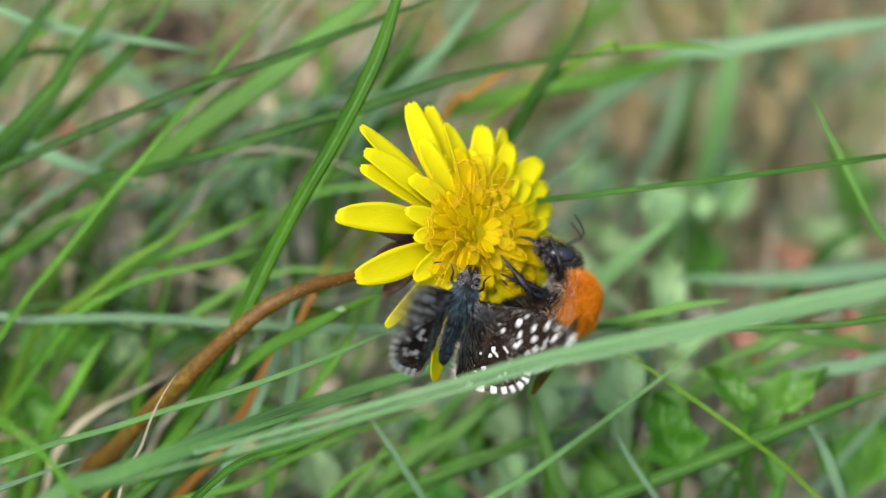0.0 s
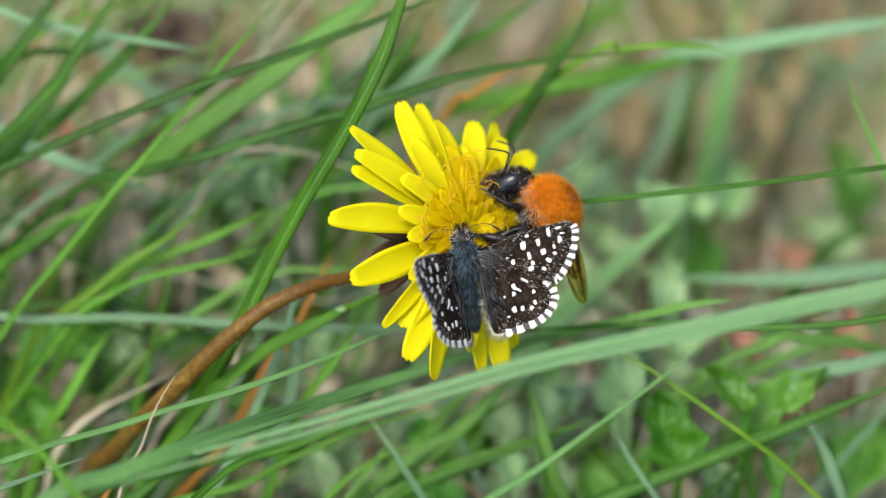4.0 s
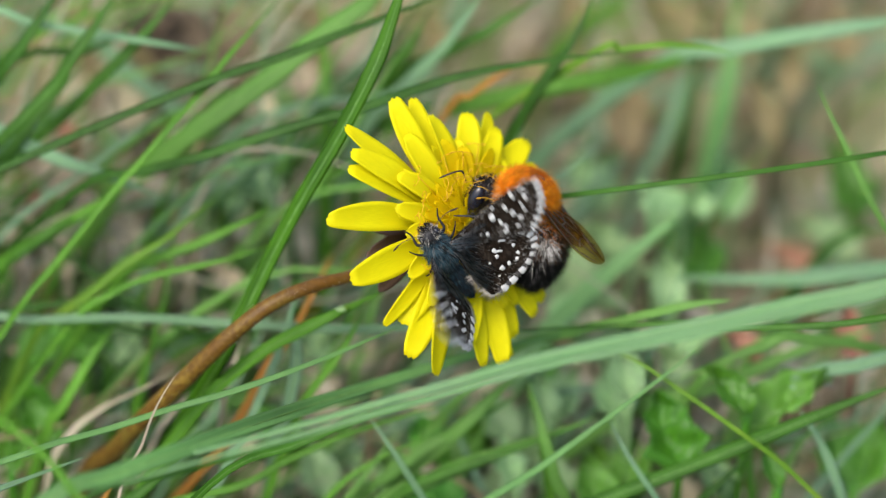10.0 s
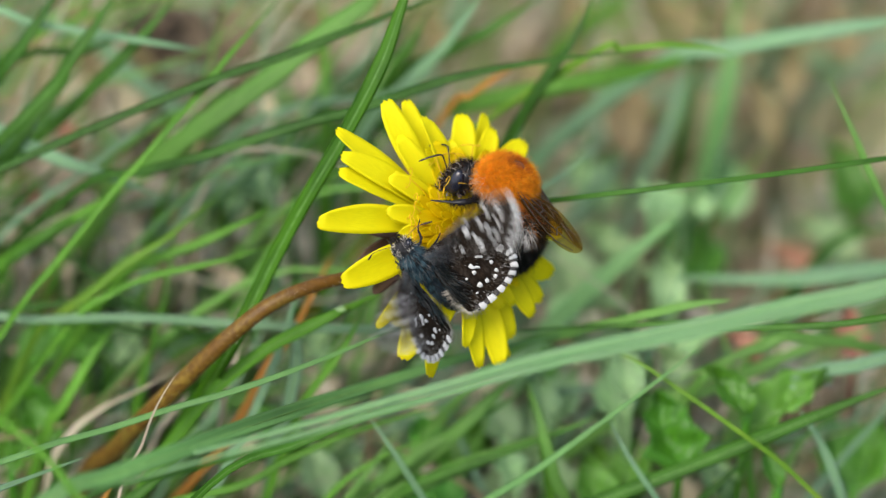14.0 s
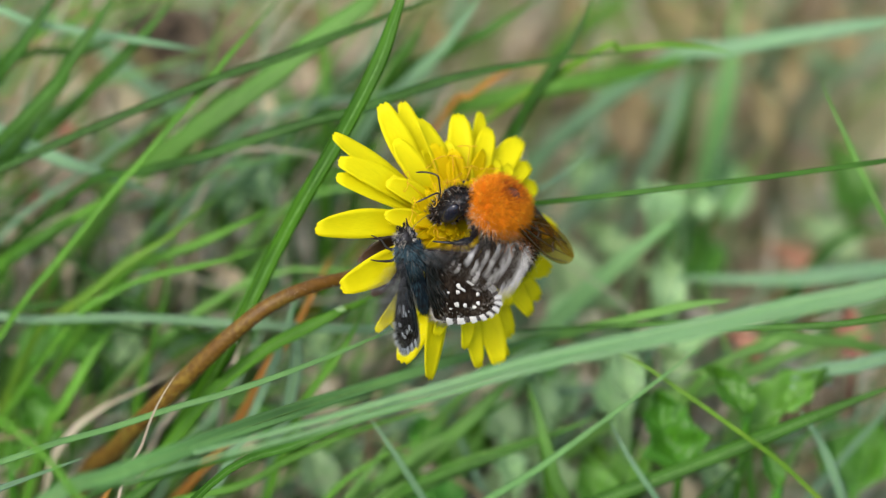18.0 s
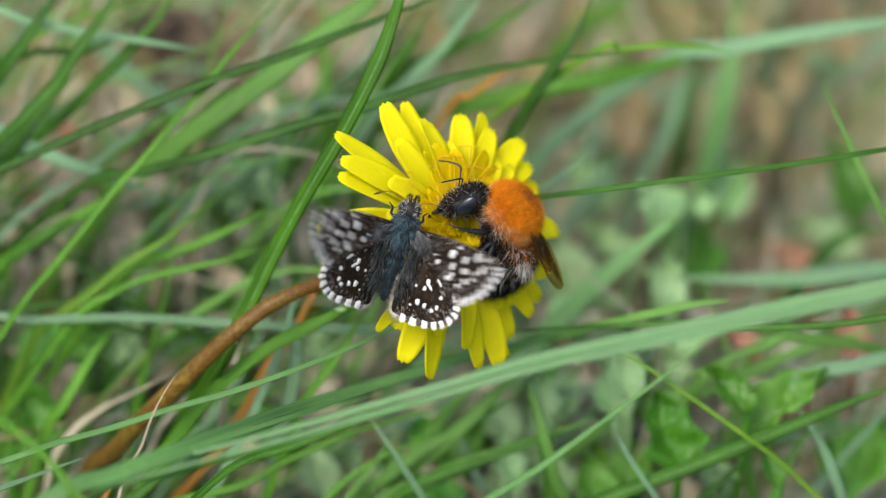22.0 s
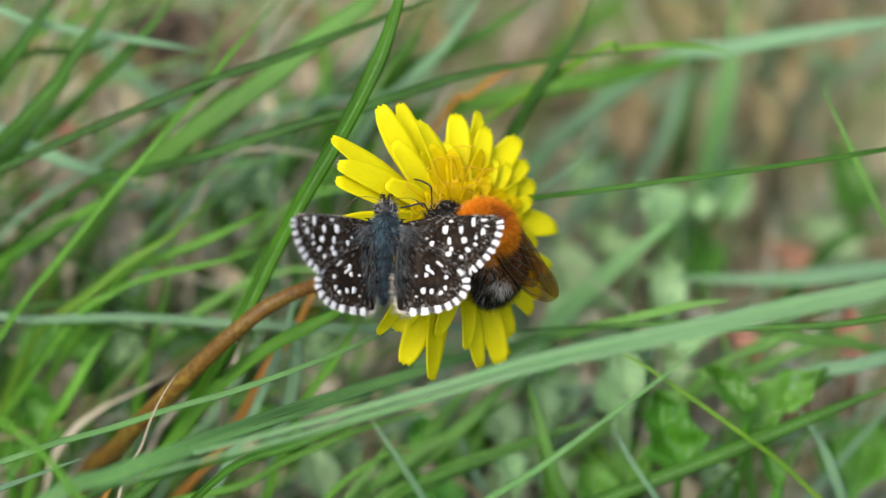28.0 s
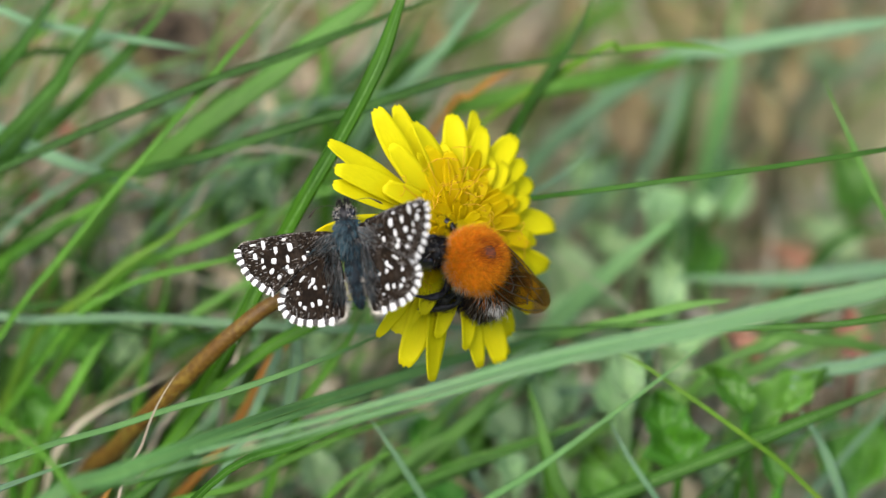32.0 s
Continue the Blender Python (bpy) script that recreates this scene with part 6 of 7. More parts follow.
def bumblebee():
    rng = random.Random(77)
    s = Shape()
    ball(s, (0, 0, 0), (3.4, 3.2, 3.0))
    t = part("thorax", s, GINGERSKIN, bee)
    h = Shape()

    def coat(u):
        bald = math.hypot(u.x, u.y + 0.12)
        if u.z > 0 and bald < 0.27 and rng.random() < 0.9:
            return (5, 0.3) if rng.random() < 0.5 else None
        if u.z > -0.3 + 0.16 * rng.gauss(0, 1) - 0.3 * max(0, -u.y):
            edge = bald + 0.18 * rng.gauss(0, 1) + 0.25 * noise.noise(u * 3.1)
            if u.z > 0 and edge < 0.72:
                return (5 if edge < 0.36 and rng.random() < 0.35 else 4 if edge < 0.46 or rng.random() < 0.3 else 0, rng.uniform(0.4, 0.8))
            if u.z < 0.1 and rng.random() < 0.12:
                return (1, rng.uniform(0.7, 1.3))
            return (3 if rng.random() < 0.5 else 0, rng.uniform(0.55, 1.2))
        return (1, rng.uniform(0.7, 1.3)) if rng.random() < (0.16 if u.y > 0.2 or u.y < -0.4 else 0.06) else (2, 0.8)
    fur(h, rng, 32000, (0, 0, 0), (3.45, 3.25, 3.05), 1.45, coat, lean=(0, -0.4, 0), width=0.023, wild=0.42)
    part("thorax_fur", h, [GINGER, PALEHAIR, BLACKHAIR, AMBER, RUSTHAIR, BROWNHAIR], t, "dense ginger-orange fur")
    g = Shape()
    for _ in range(22):
        u = Vector((rng.gauss(0, 1), rng.gauss(0, 1), abs(rng.gauss(0, 1)))).normalized()
        ball(g, (u.x * 4.4, u.y * 4.2, u.z * 4.0), (0.05, 0.05, 0.05), None, 4, 6)
    tagged(part("pollen_grains", g, POLLEN, t, "yellow pollen grains caught in the fur"), "yellow pollen grains caught in the fur", kind="stuff")
    b = Shape()
    ball(b, (0, -0.4, 2.85), (0.9, 1.0, 0.42))
    part("bald_patch", b, BALD, t, "dark worn patch on the back")
    # abdomen
    s = Shape()
    c = Vector((0, -2.8, -1.0)) + DROP @ Vector((0, -4.3, 0))
    rad = (3.7, 4.5, 3.4)
    ball(s, c, rad, DROP, 16, 22, taper=0.28)
    a = part("abdomen", s, SKIN, bee)
    h = Shape()

    def belly(u):
        if u.y > 0.5 and u.z > -0.2 and rng.random() < 0.05:
            return (1, 1.0)
        if u.y > 0.62 + 0.12 * rng.gauss(0, 1) and u.z > -0.3 and rng.random() < 0.6:
            return (2 if rng.random() < 0.6 else 4, rng.uniform(0.8, 1.2))
        if u.y > 0.0 and rng.random() < 0.3:
            return (4, rng.uniform(0.8, 1.3))
        return (0, rng.uniform(0.7, 1.25)) if rng.random() < 0.97 else (3, 1.0)
    fur(h, rng, 11000, c, rad, 1.6, belly, DROP, lean=(0, -0.55, 0), width=0.034, taper=0.28, wild=0.42)
    # the pale tuft on each flank
    for side in (-1, 1):
        for dy, dz, many in ((1.6, 1.4, 260), (-0.4, 0.2, 60), (2.9, -0.4, 45)):
            fur(h, rng, many, c + DROP @ Vector((side * 2.75, dy, dz)), (0.6, 0.7, 0.7), 2.2, lambda u: (5 if rng.random() < 0.85 else 0, rng.uniform(0.5, 1.1)) if u.x * side > -0.3 else None, DROP, lean=(side * 0.35, -0.9, 0.15), width=0.028, wild=0.4)
    part("abdomen_fur", h, [BLACKHAIR, PALEHAIR, GINGER, GREYHAIR, BROWNHAIR, WHITEHAIR], a, "black fur with pale grey side tufts")
    # head
    s = Shape()
    face = pose(0, 0, 0, 118, 0, 0).to_3x3()
    ball(s, (0, 5.2, -2.4), (2.15, 3.0, 1.85), face, 16, 22, taper=0.42)
    hd = part("head", s, SKIN, bee)
    h = Shape()
    fur(h, rng, 3200, (0, 5.2, -2.4), (2.15, 3.0, 1.85), 1.0, lambda u: None if abs(u.x) > 0.72 and -0.45 < u.y < 0.5 else ((0, rng.uniform(0.6, 1.2)) if rng.random() < 0.78 else (2 if rng.random() < 0.7 else 1, 1.0)), face, lean=(0, 0.1, 0.0), width=0.03, wild=0.4, taper=0.42)
    part("head_fur", h, [BLACKHAIR, PALEHAIR, BROWNHAIR], hd, "short black and brown hair")
    tongue = Shape()
    tube(tongue, smooth_path([(0, 6.6, -4.9), (0, 7.0, -6.2), (0, 7.0, -7.4)], 6), [0.3, 0.28, 0.25, 0.22, 0.2, 0.16, 0.1], 7)
    part("proboscis", tongue, SKIN, hd)
    for side in (-1, 1):
        e = Shape()
        ball(e, (side * 1.6, 5.3, -2.1), (0.6, 0.95, 1.7))
        part("eye", e, EYE_MAT, hd, "glossy blue-black eye")
        an = Shape()
        tube(an, smooth_path([(side * 0.6, 6.9, -1.6), (side * 1.1, 7.7, -0.4), (side * 1.5, 8.3, 0.2), (side * 2.2, 9.4, -0.5), (side * 2.6, 10.3, -1.4)], 14), [0.09] * 5 + [0.11] * 9 + [0.06], 7)
        part("antenna", an, SKIN, hd, "black elbowed antenna")
        # legs: thigh, shin, foot
        for pts, r in ((((1.7, 2.0, -2.2), (4.2, 2.4, -2.0), (5.4, 4.0, -2.6), (5.2, 6.8, -4.0)), 0.36),
                       (((1.8, 0.1, -2.4), (3.7, -0.4, -4.8), (4.1, 1.8, -7.4), (4.0, 3.6, -9.4)), 0.38),
                       (((1.7, -0.6, -2.4), (3.0, 0.4, -4.2), (3.4, 0.9, -6.8), (2.8, 1.6, -9.0)), 0.46)):
            leg = Shape()
            path = smooth_path([(side * p[0], p[1], p[2]) for p in pts], 15)
            rr = [r, r * 1.2, r * 1.25, r * 1.2, r, r * 0.75, r * 0.85, r * 1.15, r * 1.3, r * 1.3, r * 0.95, r * 0.55, r * 0.5, r * 0.45, r * 0.4, r * 0.25]
            tube(leg, path, rr, 9, 0, 0.75)
            for _ in range(420):
                i = int(rng.uniform(0, 11.9))
                p = path[i].lerp(path[i + 1], rng.random())
                d = Vector((rng.gauss(0, 1), rng.gauss(0, 1), rng.gauss(0, 1))).normalized()
                q = p + d * rr[i] * 0.8
                tube(leg, [q, q + d * rng.uniform(0.3, 0.9) - Vector((0, 0, 0.2))], [0.03, 0.008], 3, 1)
            part("leg", leg, [SKIN, BLACKHAIR], bee, "black hairy leg")


bumblebee()


def bee_wing(side, long, wide, lift):
    """Smoky wing with raised veins, along -y from its root."""
    rim = outline(((0, 0), (wide * 0.35, -long * 0.2), (wide * 0.62, -long * 0.6), (wide * 0.55, -long * 0.88), (wide * 0.2, -long), (-wide * 0.2, -long * 0.9), (-wide * 0.38, -long * 0.6), (-wide * 0.15, -long * 0.2)), 40)
    s = Shape()
    n = len(rim)

    def z(p):
        return 0.25 * math.sin(p.x * 0.9) + 0.02 * p.y
    cen = Vector((wide * 0.1, -long * 0.55, 0))
    rings = 5
    top = [cen.lerp(p, r / rings) for r in range(1, rings + 1) for p in rim]
    verts = [(p.x * side, p.y, z(p) + 0.02) for p in top] + [(p.x * side, p.y, z(p) - 0.02) for p in top]
    faces = [tuple(reversed(range(n)))]
    for r in range(rings - 1):
        faces += [(r * n + i, r * n + (i + 1) % n, (r + 1) * n + (i + 1) % n, (r + 1) * n + i) for i in range(n)]
    off = len(top)
    faces += [tuple(a + off for a in reversed(f)) for f in faces]
    last = (rings - 1) * n
    faces += [(last + (i + 1) % n, last + i, last + i + off, last + (i + 1) % n + off) for i in range(n)]
    s.add(verts, faces)
    w = part("wing", s, SMOKY, bee, "smoky brown translucent wing")
    for pts in (((0, 0), (0.33, 0.25), (0.58, 0.62), (0.46, 0.9)), ((0, 0), (0.2, 0.3), (0.3, 0.65), (0.28, 0.92)), ((0, 0), (0.02, 0.35), (-0.02, 0.7), (-0.1, 0.9)), ((0, 0), (-0.12, 0.3), (-0.28, 0.62)), ((0.27, 0.42), (0.05, 0.45), (-0.15, 0.4)), ((0.42, 0.68), (0.2, 0.66), (0.0, 0.72))):
        path = smooth_path([Vector((a * wide * side, -b * long, 0)) for a, b in pts], 8)
        v = Shape()
        tube(v, [Vector((p.x, p.y, z(Vector((p.x * side, p.y, 0))) + 0.02)) for p in path], [0.09, 0.09, 0.085, 0.08, 0.075, 0.07, 0.065, 0.06, 0.05], 5)
        part("wing_vein", v, VEIN, w)
    w.matrix_basis = pose(side * 2.7 * MM, -0.4 * MM, (1.9 + lift) * MM, 24, side * 26, -side * 6)
    return w


for _side in (-1, 1):
    bee_wing(_side, 12.8, 4.6, 0.1)
    bee_wing(_side, 9.4, 3.5, -0.2)


# ---- movement ----
def motions():
    back = Matrix.Translation(-ROOT * MM)
    walk(head, [(t, back @ m) for t, m in (
        (0, at(2.45, 1.57, 0.00, -13.8, 31.4, -11.6)),
        (0.5, at(2.48, 1.67, 0.00, -13.7, 31.6, -12.0)),
        (1, at(2.38, 1.56, 0.00, -13.7, 31.6, -12.0)),
        (1.5, at(2.50, 1.36, 0.00, -13.6, 31.5, -11.7)),
        (2, at(2.40, 1.40, 0.00, -12.7, 31.6, -11.2)),
        (2.5, at(2.18, 1.64, 0.00, -13.1, 31.1, -10.4)),
        (3, at(2.12, 1.96, 0.00, -13.1, 31.7, -10.0)),
        (3.5, at(1.64, 2.08, 0.00, -12.8, 31.1, -8.9)),
        (5.5, at(2.88, 1.48, 0.00, -12.0, 29.7, -10.0)),
        (6, at(2.34, 2.19, 0.00, -10.7, 31.5, -8.7)),
        (6.5, at(2.20, 2.37, 0.00, -10.9, 31.4, -8.2)),
        (7, at(2.16, 2.49, 0.00, -12.2, 31.1, -8.9)),
        (7.5, at(2.40, 2.62, 0.00, -12.3, 31.5, -9.0)),
        (8, at(2.32, 2.17, 0.00, -12.0, 31.4, -9.2)),
        (8.5, at(1.61, 2.89, 0.00, -9.9, 31.9, -6.1)),
        (9, at(1.55, 3.11, 0.00, -11.3, 32.4, -6.9)),
        (9.5, at(1.81, 2.80, 0.00, -10.2, 31.9, -6.7)),
        (10, at(1.48, 2.86, 0.00, -9.4, 32.1, -5.5)),
        (10.5, at(1.53, 2.80, 0.00, -9.0, 31.9, -5.5)),
        (11, at(1.61, 2.78, 0.00, -9.4, 32.0, -5.9)),
        (11.5, at(1.95, 2.50, 0.00, -8.4, 31.4, -5.4)),
        (12, at(1.38, 2.50, 0.00, -3.7, 32.2, -2.6)),
        (12.5, at(1.27, 2.97, 0.00, -7.2, 32.3, -3.5)),
        (13, at(1.63, 2.48, 0.00, -9.3, 31.6, -6.7)),
        (13.5, at(0.74, 2.92, 0.00, -7.0, 28.8, -4.0)),
        (14, at(0.94, 2.69, 0.00, -8.8, 28.9, -4.7)),
        (14.5, at(1.30, 2.07, 0.00, -5.4, 31.9, -4.3)),
        (16.5, at(0.65, 2.48, 0.00, -6.3, 29.3, -3.4)),
        (17, at(0.60, 2.98, 0.00, -5.5, 29.8, -2.3)),
        (17.5, at(0.80, 2.43, 0.00, -5.2, 29.9, -2.3)),
        (18, at(0.64, 2.63, 0.00, -5.7, 29.5, -2.5)),
        (18.5, at(0.94, 2.56, 0.00, -6.3, 30.0, -2.6)),
        (19, at(1.01, 2.45, 0.00, -7.0, 30.3, -3.3)),
        (19.5, at(0.90, 2.62, 0.00, -7.5, 30.2, -3.8)),
        (20, at(0.84, 2.74, 0.00, -7.3, 29.9, -3.5)),
        (20.5, at(0.81, 2.75, 0.00, -7.0, 30.4, -3.2)),
        (21, at(1.06, 2.56, 0.00, -7.3, 30.2, -4.1)),
        (21.5, at(0.86, 2.70, 0.00, -7.0, 30.3, -3.4)),
        (22, at(0.78, 2.61, 0.00, -6.0, 29.7, -3.1)),
        (22.5, at(0.64, 2.67, 0.00, -6.0, 29.9, -3.0)),
        (23, at(0.69, 2.62, 0.00, -5.7, 30.0, -3.0)),
        (23.5, at(0.70, 2.60, 0.00, -5.6, 29.7, -2.9)),
        (24, at(0.67, 2.64, 0.00, -5.7, 30.0, -2.6)),
        (24.5, at(0.63, 2.64, 0.00, -5.9, 29.6, -2.6)),
        (25, at(0.59, 2.62, 0.00, -5.6, 30.1, -2.4)),
        (25.5, at(0.60, 2.59, 0.00, -5.4, 29.7, -2.3)),
        (27.5, at(0.65, 2.67, 0.00, -5.8, 29.8, -1.5)),
        (28, at(0.57, 2.60, 0.00, -4.4, 30.0, -1.0)),
        (28.5, at(0.52, 2.55, 0.00, -5.0, 30.5, -1.2)),
        (29, at(0.59, 2.68, 0.00, -5.0, 29.8, -0.6)),
        (29.5, at(0.58, 2.63, 0.00, -5.0, 30.2, -0.5)),
        (30, at(0.60, 2.63, 0.00, -5.1, 30.1, -0.5)),
        (30.5, at(0.48, 2.60, 0.00, -4.7, 29.9, -0.6)),
        (31, at(0.31, 2.52, 0.00, -3.9, 29.9, -0.4)),
        (31.5, at(0.39, 2.45, 0.00, -2.9, 30.1, 0.1)),
        (32, at(0.32, 2.53, 0.00, -3.1, 30.1, 0.5)),
    )])
    walk(skipper, [
        (0, at(2.25, -6.23, 13.00, 20.6, 1.8, -16.7)),
        (0.5, at(3.95, -5.92, 12.80, 13.4, -0.7, -21.0)),
        (1, at(2.59, -5.07, 12.69, 23.2, 16.5, -3.5)),
        (1.5, at(3.14, -4.40, 12.00, 4.6, -0.6, -10.2)),
        (2, at(3.03, -2.79, 9.10, -4.4, -0.2, -5.7)),
        (2.5, at(3.25, -2.05, 8.53, -5.3, 0.6, -0.6)),
        (3, at(3.38, -1.82, 8.51, -9.7, -0.1, 3.0)),
        (3.5, at(2.69, -1.72, 8.96, -11.7, -2.9, 7.3)),
        (5.5, at(3.01, -1.10, 8.00, 9.7, 10.4, 11.1)),
        (6, at(2.50, -0.26, 8.42, 7.4, 10.3, 13.6)),
        (6.5, at(1.29, 0.02, 8.85, -13.4, 1.6, 19.8)),
        (7, at(1.36, -0.03, 8.42, -16.9, 0.6, 21.0)),
        (7.5, at(1.38, 0.17, 9.10, -11.0, 3.0, 21.8)),
        (8, at(1.08, -0.10, 9.35, -18.8, -14.5, 24.9)),
        (8.5, at(0.12, 0.33, 9.81, 7.7, -13.0, 23.9)),
        (9, at(-0.52, 0.62, 10.11, 25.4, -12.0, 23.3)),
        (9.5, at(-0.40, 0.18, 10.29, 30.8, -7.0, 28.5)),
        (10, at(-0.28, -0.25, 10.47, 36.2, -2.1, 33.7)),
        (10.5, at(-0.21, 0.05, 10.36, 37.2, -4.5, 31.4)),
        (11, at(-0.14, 0.36, 10.24, 38.2, -6.8, 29.1)),
        (11.5, at(-0.14, 0.36, 10.24, 38.2, -6.8, 29.1)),
        (12, at(-3.44, -2.74, 11.44, 34.3, 11.1, 65.9)),
        (12.5, at(-3.04, -1.65, 11.90, 38.6, -1.7, 47.6)),
        (13, at(-2.56, -2.02, 11.03, 38.4, 9.0, 55.7)),
        (13.5, at(-3.81, -1.16, 10.93, 40.4, -7.2, 35.9)),
        (14, at(-3.13, -1.65, 10.57, 30.0, -15.7, 31.0)),
        (14.5, at(-1.48, -1.79, 10.79, 39.1, -1.7, 25.8)),
        (16.5, at(-4.17, -0.70, 12.11, 35.0, 19.8, 32.8)),
        (17, at(-6.48, 1.22, 12.60, 14.6, 20.4, 31.1)),
        (17.5, at(-4.60, -0.69, 12.35, 43.4, 6.0, 24.6)),
        (18, at(-3.91, -0.99, 10.89, 33.5, 17.6, 26.6)),
        (18.3, at(-4.76, -1.73, 12.83, 47.0, 4.0, 25.9)),
        (18.5, at(-9.52, -1.04, 14.06, 58.0, -34.7, 35.4)),
        (18.8, at(-8.74, -1.00, 14.05, 44.0, -26.7, 17.7)),
        (19, at(-8.30, -1.73, 13.96, 46.0, -21.0, 11.5)),
        (19.2, at(-8.70, -1.21, 14.03, 39.0, -33.5, -13.3)),
        (19.3, at(-6.76, 0.37, 14.00, 34.6, 2.8, -0.9)),
        (19.5, at(-6.73, 1.05, 14.00, 27.5, 8.3, -4.7)),
        (20, at(-7.73, 1.61, 13.30, 24.6, 18.0, -7.1)),
        (20.5, at(-5.59, 2.66, 13.84, 15.9, 15.9, -10.2)),
        (21, at(-4.04, 1.40, 12.31, 7.3, 15.2, -20.6)),
        (21.5, at(-4.39, 1.64, 12.28, 8.3, 9.2, -18.4)),
        (22, at(-4.74, 1.88, 12.24, 9.3, 3.3, -16.2)),
        (22.5, at(-5.02, 2.67, 13.36, 19.9, 7.2, -8.3)),
        (23, at(-7.42, 3.52, 13.41, -5.6, 3.1, -3.6)),
        (23.5, at(-6.40, 2.30, 13.71, -8.9, 6.6, -5.4)),
        (24, at(-6.49, 2.32, 13.64, -10.8, 3.2, -5.5)),
        (25, at(-7.34, 2.37, 14.00, -10.2, 2.4, -0.3)),
        (25.5, at(-7.16, 2.23, 14.00, -9.0, 2.7, -0.2)),
        (27.5, at(-6.69, 1.93, 13.67, -6.5, 1.9, -1.5)),
        (28, at(-6.82, 1.72, 13.66, -8.0, 1.3, -2.0)),
        (29, at(-7.07, 1.66, 13.69, -5.8, 0.2, -1.4)),
        (30, at(-7.12, 1.44, 13.78, -8.4, 0.8, -1.5)),
        (30.5, at(-9.95, 1.51, 14.00, 13.1, -1.7, 6.2)),
        (31, at(-10.36, 1.17, 14.00, 3.1, -2.5, 6.3)),
        (32, at(-11.07, 1.18, 13.92, -6.6, -10.6, 10.9)),
    ])
    # rows for the four wings: seconds, then degrees of flap (left, right) and sweep (left, right)
    flaps = (
        (0, 62, 16, 8, -2),
        (0.5, 81, 26, 4, 1),
        (1, 44, 2, 12, -16),
        (1.5, 65, 18, 10, -3),
        (2, 58, 17, -8, 1),
        (2.5, 63, 20, -7, 2),
        (3, 73, 22, -19, -1),
        (3.5, 72, 23, -19, -1),
        (5.5, 52, -6, 5, 1),
        (6, 53, -6, 5, 1),
        (6.5, 62, 25, -5, -1),
        (7, 61, 25, -5, -3),
        (7.5, 60, 19, -1, -3),
        (8, 86, -0, -3, -3),
        (8.5, 90, -5, -10, -3),
        (9, 92, -8, -15, -3),
        (9.5, 83, -4, -12, -2),
        (10, 74, -1, -10, -2),
        (10.5, 80, -0, -4, -5),
        (11, 85, 0, 2, -8),
        (11.5, 85, 0, 2, -8),
        (12, 33, 43, 7, -16),
        (12.5, 52, 31, 4, -11),
        (13, 40, 68, 3, -11),
        (13.5, 67, 9, 3, -13),
        (14, 79, -10, 0, -6),
        (14.5, 72, -6, 3, -13),
        (16.5, 21, -7, 10, -19),
        (17, 26, 68, -2, -16),
        (17.5, 56, 65, -1, -11),
        (18, 54, 45, 9, -11),
        (18.3, 46, 68, 2, -11),
        (18.5, 72, 105, 15, 16),
        (18.8, 64, 91, 7, 7),
        (19, 59, 99, 11, 7),
        (19.2, 79, 52, 4, -12),
        (19.3, 41, 82, -0, -4),
        (19.5, 26, 91, 0, -7),
        (20, 12, 92, 2, 7),
        (20.5, 20, 70, -1, -4),
        (21, 34, 56, -1, -4),
        (21.5, 38, 46, -3, -6),
        (22, 43, 35, -5, -7),
        (22.5, 34, 41, 7, -2),
        (23, 37, 35, -8, -4),
        (23.5, 36, -5, -7, -4),
        (24, 40, 11, -10, -7),
        (25, 38, 23, -6, -4),
        (25.5, 37, 21, -5, -3),
        (27.5, 40, 17, -6, -2),
        (28, 41, 17, -9, -3),
        (29, 42, 15, -7, -2),
        (30, 41, 16, -9, -3),
        (30.5, 22, 31, 0, 2),
        (31, 24, 37, -2, -1),
        (32, -9, 36, -3, -3),
    )
    # the wings quiver, about eight beats a second, while the insect clings on
    spans = ((0.0, 0.9), (7.9, 14.4), (16.5, 18.3), (18.9, 22.7))
    for (kind, name), w in WINGS.items():
        side = -1 if name == "left" else 1
        y, z = (0.8, 0.9) if kind == "forewing" else (-0.8, 0.8)
        drop, swing = (0, 9) if kind == "forewing" else (4, 3)
        rows = [(t, (dl, dr)[side > 0], (sl, sr)[side > 0]) for t, dl, dr, sl, sr in flaps]
        keys = []
        for k in range(32 * FPS + 1):
            t = k / FPS
            i = max(j for j in range(len(rows)) if rows[j][0] <= t + 1e-6)
            a, b = rows[i], rows[min(i + 1, len(rows) - 1)]
            f = (t - a[0]) / (b[0] - a[0]) if b[0] > a[0] else 0.0
            beating = any(p <= t <= q for p, q in spans)
            if not (beating and k % 2) and not any(abs(t - r[0]) < 1e-3 for r in rows if not beating or r[0] in (0, 32)):
                continue
            flap = a[1] + (b[1] - a[1]) * f - drop + ((11 if kind == "forewing" and side < 0 and 8.4 < t < 11.7 else 14 if kind == "forewing" and 18.9 < t < 22.7 else 26 if kind == "forewing" and (11.7 < t < 14.5 or 16 < t < 18.4) else swing * (1.6 if t < 0.3 else 1)) * (1 if k % 4 == 1 else -1) if beating and k % 2 else 0)
            sweep = a[2] + (b[2] - a[2]) * f
            keys.append((t, pose(side * 1.2 * MM, y * MM, z * MM, 0, -side * flap, 0) @ pose(0, 0, 0, 0, 0, side * sweep)))
        walk(w, keys)
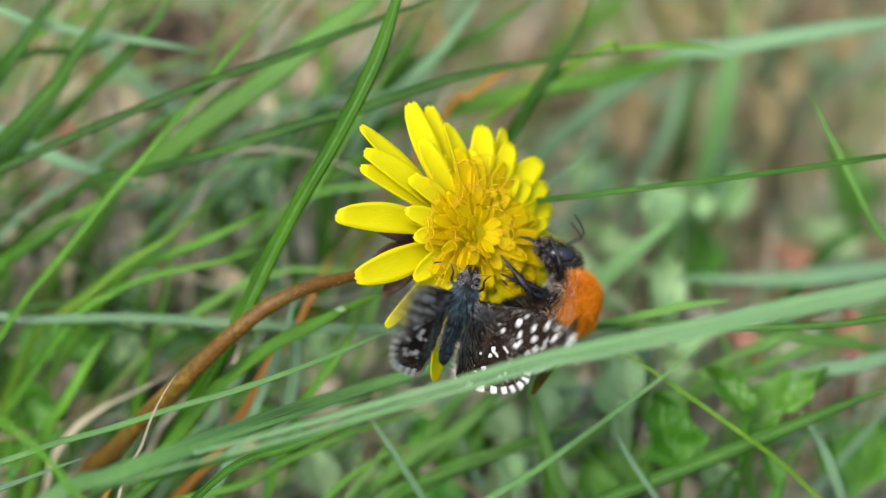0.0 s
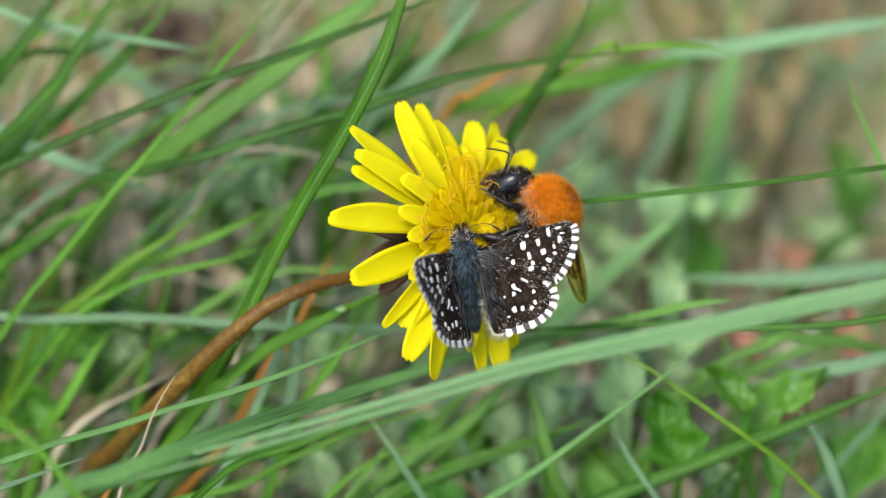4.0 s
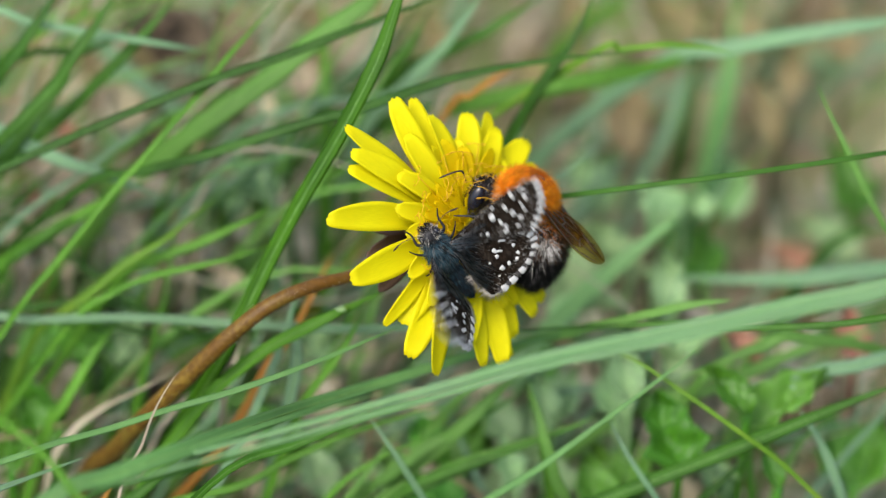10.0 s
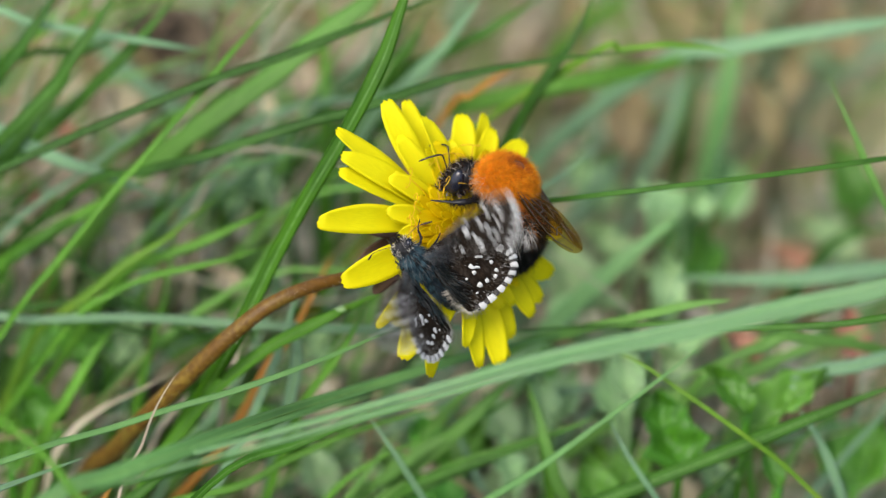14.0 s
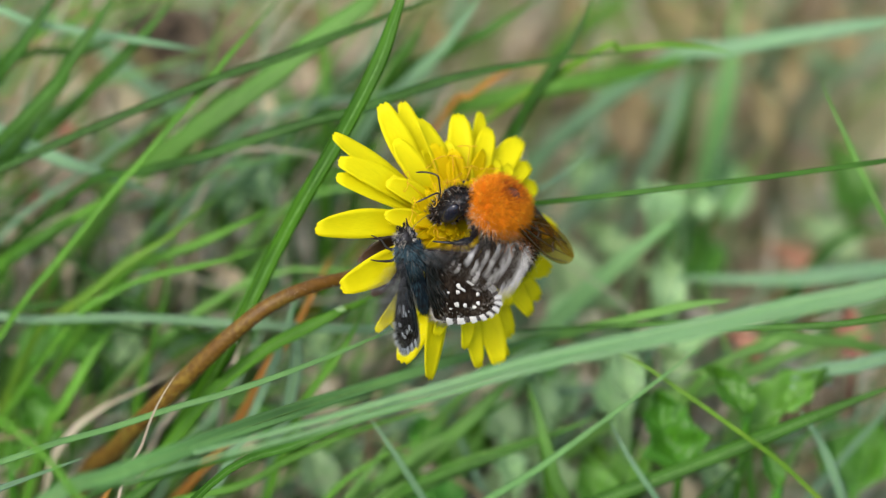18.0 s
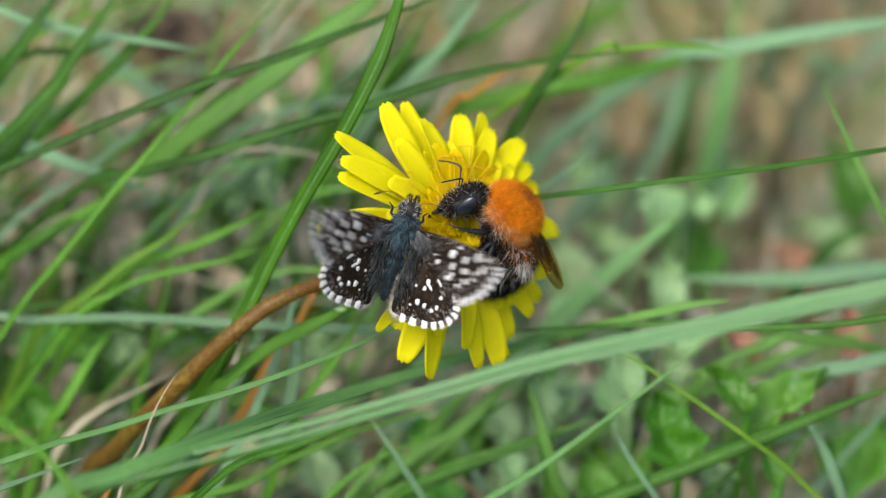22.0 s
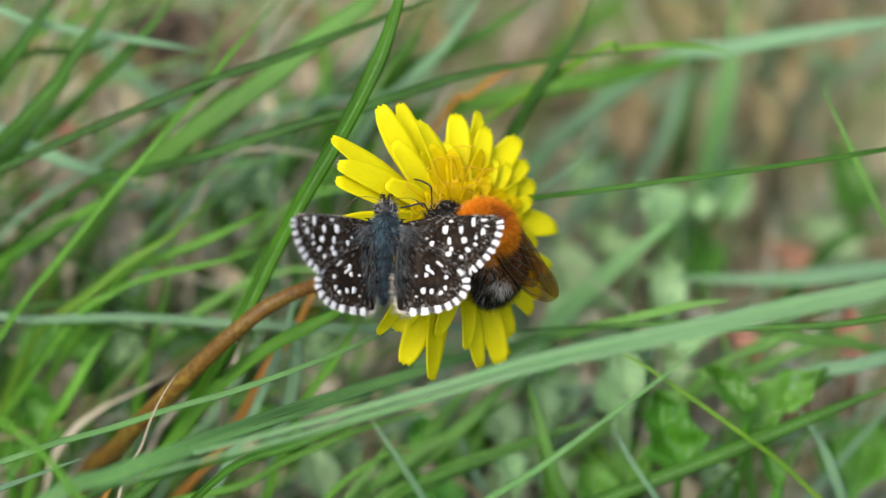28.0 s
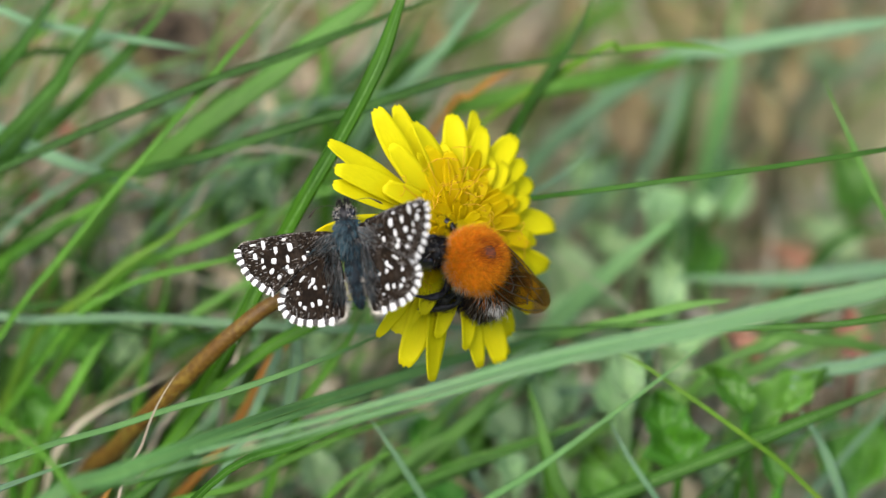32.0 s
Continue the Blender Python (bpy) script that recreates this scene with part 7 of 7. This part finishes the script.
    # blades that nod in the wind: degrees about the line of sight, at their roots
    for ob, rows in ((SWAY[0], ((0, -0.2), (2, 0.25), (3.5, 0), (5.5, 1.0), (7, 0.4), (9, 0), (11, -0.15), (12, 0.4), (13, 0), (14.5, 0.4), (17, 0), (20, 0.3), (22, 0), (25, 0.15), (28, 0), (32, 0.1))),
                     (SWAY[1], ((0, 0.5), (2, 0.5), (3.5, 0.9), (5.5, 2.5), (6, 1.6), (7, 0.75), (9, 0.4), (11, 0.2), (12, 1.5), (12.5, 0.5), (13, 0.4), (14.5, 0.8), (17, 0.8), (20, 1.1), (22, 0), (23, 0), (25, 0), (28, 0), (32, 0))),
                     (SWAY[2], ((0, -1.2), (1.5, -0.3), (2, 0), (3.5, 0.3), (4.5, 6), (5.5, 13.0), (6, 4.0), (6.5, 1.2), (7, 0.8), (9, 0), (11, -0.6), (12, 0.8), (14.5, 0.8), (17, 0), (20, 0.1), (24, 0), (28, 0), (32, 0.3)))):
        at_root, axis = ob.matrix_basis.copy(), BED.to_3x3().col[2]
        walk(ob, [(t, at_root @ Matrix.Rotation(radians(-a), 4, axis)) for t, a in rows])
    walk(bee, [
        (0, at(15.50, -6.43, 3.00, -98.3, 78.6, -106.6)),
        (0.5, at(15.35, -2.94, 3.00, 171.2, 71.0, -163.2)),
        (1, at(15.43, -3.07, 3.00, 167.6, 79.7, -168.3)),
        (1.5, at(14.73, -2.66, 3.00, 27.9, 81.2, 39.2)),
        (2, at(14.93, -1.37, 3.00, -33.3, 75.8, -15.3)),
        (2.5, at(16.05, 0.19, 3.00, 9.6, 76.9, 20.0)),
        (3, at(12.88, 3.48, 3.00, 3.1, 71.7, 36.2)),
        (3.5, at(12.31, 4.90, 3.00, 8.1, 72.6, 44.2)),
        (5.5, at(15.40, 4.63, 3.60, -10.8, 66.7, 18.6)),
        (6, at(13.25, 6.73, 4.41, -18.0, 66.9, 23.9)),
        (6.5, at(12.95, 7.81, 5.02, -10.8, 70.5, 30.9)),
        (7, at(12.99, 7.41, 5.64, -15.9, 69.0, 24.4)),
        (7.5, at(14.13, 6.97, 4.47, -10.7, 69.9, 23.2)),
        (8, at(14.89, 5.75, 3.00, -27.1, 67.9, 5.9)),
        (8.5, at(9.75, 7.72, 4.32, -14.9, 63.8, 43.6)),
        (9, at(11.07, 5.99, 3.47, -3.3, 66.3, 50.2)),
        (9.5, at(10.74, 6.02, 3.69, -1.7, 62.0, 56.0)),
        (10, at(9.89, 6.15, 3.99, -4.4, 68.8, 61.0)),
        (10.5, at(10.22, 5.35, 4.01, 6.5, 59.5, 64.7)),
        (11, at(10.37, 5.12, 3.90, 12.8, 58.7, 71.5)),
        (11.5, at(10.02, 6.07, 4.29, 4.5, 66.7, 58.1)),
        (12, at(10.68, 6.56, 3.80, 0.0, 65.0, 38.1)),
        (12.5, at(8.70, 7.03, 4.69, -10.3, 57.6, 38.9)),
        (13, at(12.03, 5.57, 3.16, -5.6, 71.5, 37.0)),
        (13.5, at(9.43, 7.48, 4.95, -3.0, 65.2, 42.7)),
        (14, at(7.41, 7.84, 5.76, -5.9, 63.8, 57.4)),
        (14.5, at(8.52, 6.68, 5.21, 0.9, 63.1, 60.9)),
        (16.5, at(6.38, 6.09, 6.22, 28.0, 43.3, 102.1)),
        (17, at(5.58, 5.41, 6.80, 19.2, 46.2, 92.6)),
        (17.5, at(6.68, 3.43, 6.46, 23.8, 41.5, 84.8)),
        (18, at(6.62, 4.94, 6.25, 26.6, 45.2, 90.0)),
        (18.5, at(8.54, 5.07, 5.16, 64.7, 51.6, 113.2)),
        (19, at(8.61, 4.78, 5.10, 47.8, 59.1, 94.6)),
        (19.5, at(9.68, 5.18, 4.37, 65.6, 60.9, 101.8)),
        (20, at(9.10, 5.02, 4.80, 47.2, 62.0, 87.6)),
        (20.5, at(8.44, 4.96, 5.08, 36.2, 67.0, 77.6)),
        (21, at(9.76, 4.41, 4.46, 50.8, 61.8, 85.9)),
        (21.5, at(8.50, 4.48, 5.06, 48.1, 61.1, 89.7)),
        (22, at(8.04, 4.29, 5.42, 49.2, 58.9, 97.0)),
        (22.5, at(7.68, 4.82, 5.49, 42.0, 62.9, 93.8)),
        (23, at(8.55, 5.30, 4.86, 52.5, 55.2, 100.1)),
        (23.5, at(7.74, 4.87, 5.46, 47.8, 55.1, 100.2)),
        (24, at(7.77, 4.80, 5.48, 44.6, 54.4, 97.9)),
        (25, at(7.67, 4.89, 5.48, 44.7, 55.1, 96.3)),
        (25.5, at(7.25, 4.28, 5.79, 39.7, 56.3, 90.1)),
        (27.5, at(5.16, 2.28, 7.43, 7.4, 39.6, 60.4)),
        (28, at(5.02, 2.09, 7.40, 8.1, 41.7, 64.5)),
        (29, at(4.50, 1.58, 7.73, 3.4, 41.7, 59.7)),
        (30, at(4.98, -0.04, 7.57, 24.4, 33.1, 78.2)),
        (30.5, at(4.93, -0.61, 7.58, 33.0, 35.4, 82.2)),
        (31, at(4.32, -1.14, 7.91, 29.5, 35.2, 84.5)),
        (32, at(3.80, -1.38, 8.24, 21.9, 29.0, 81.1)),
    ])


motions()
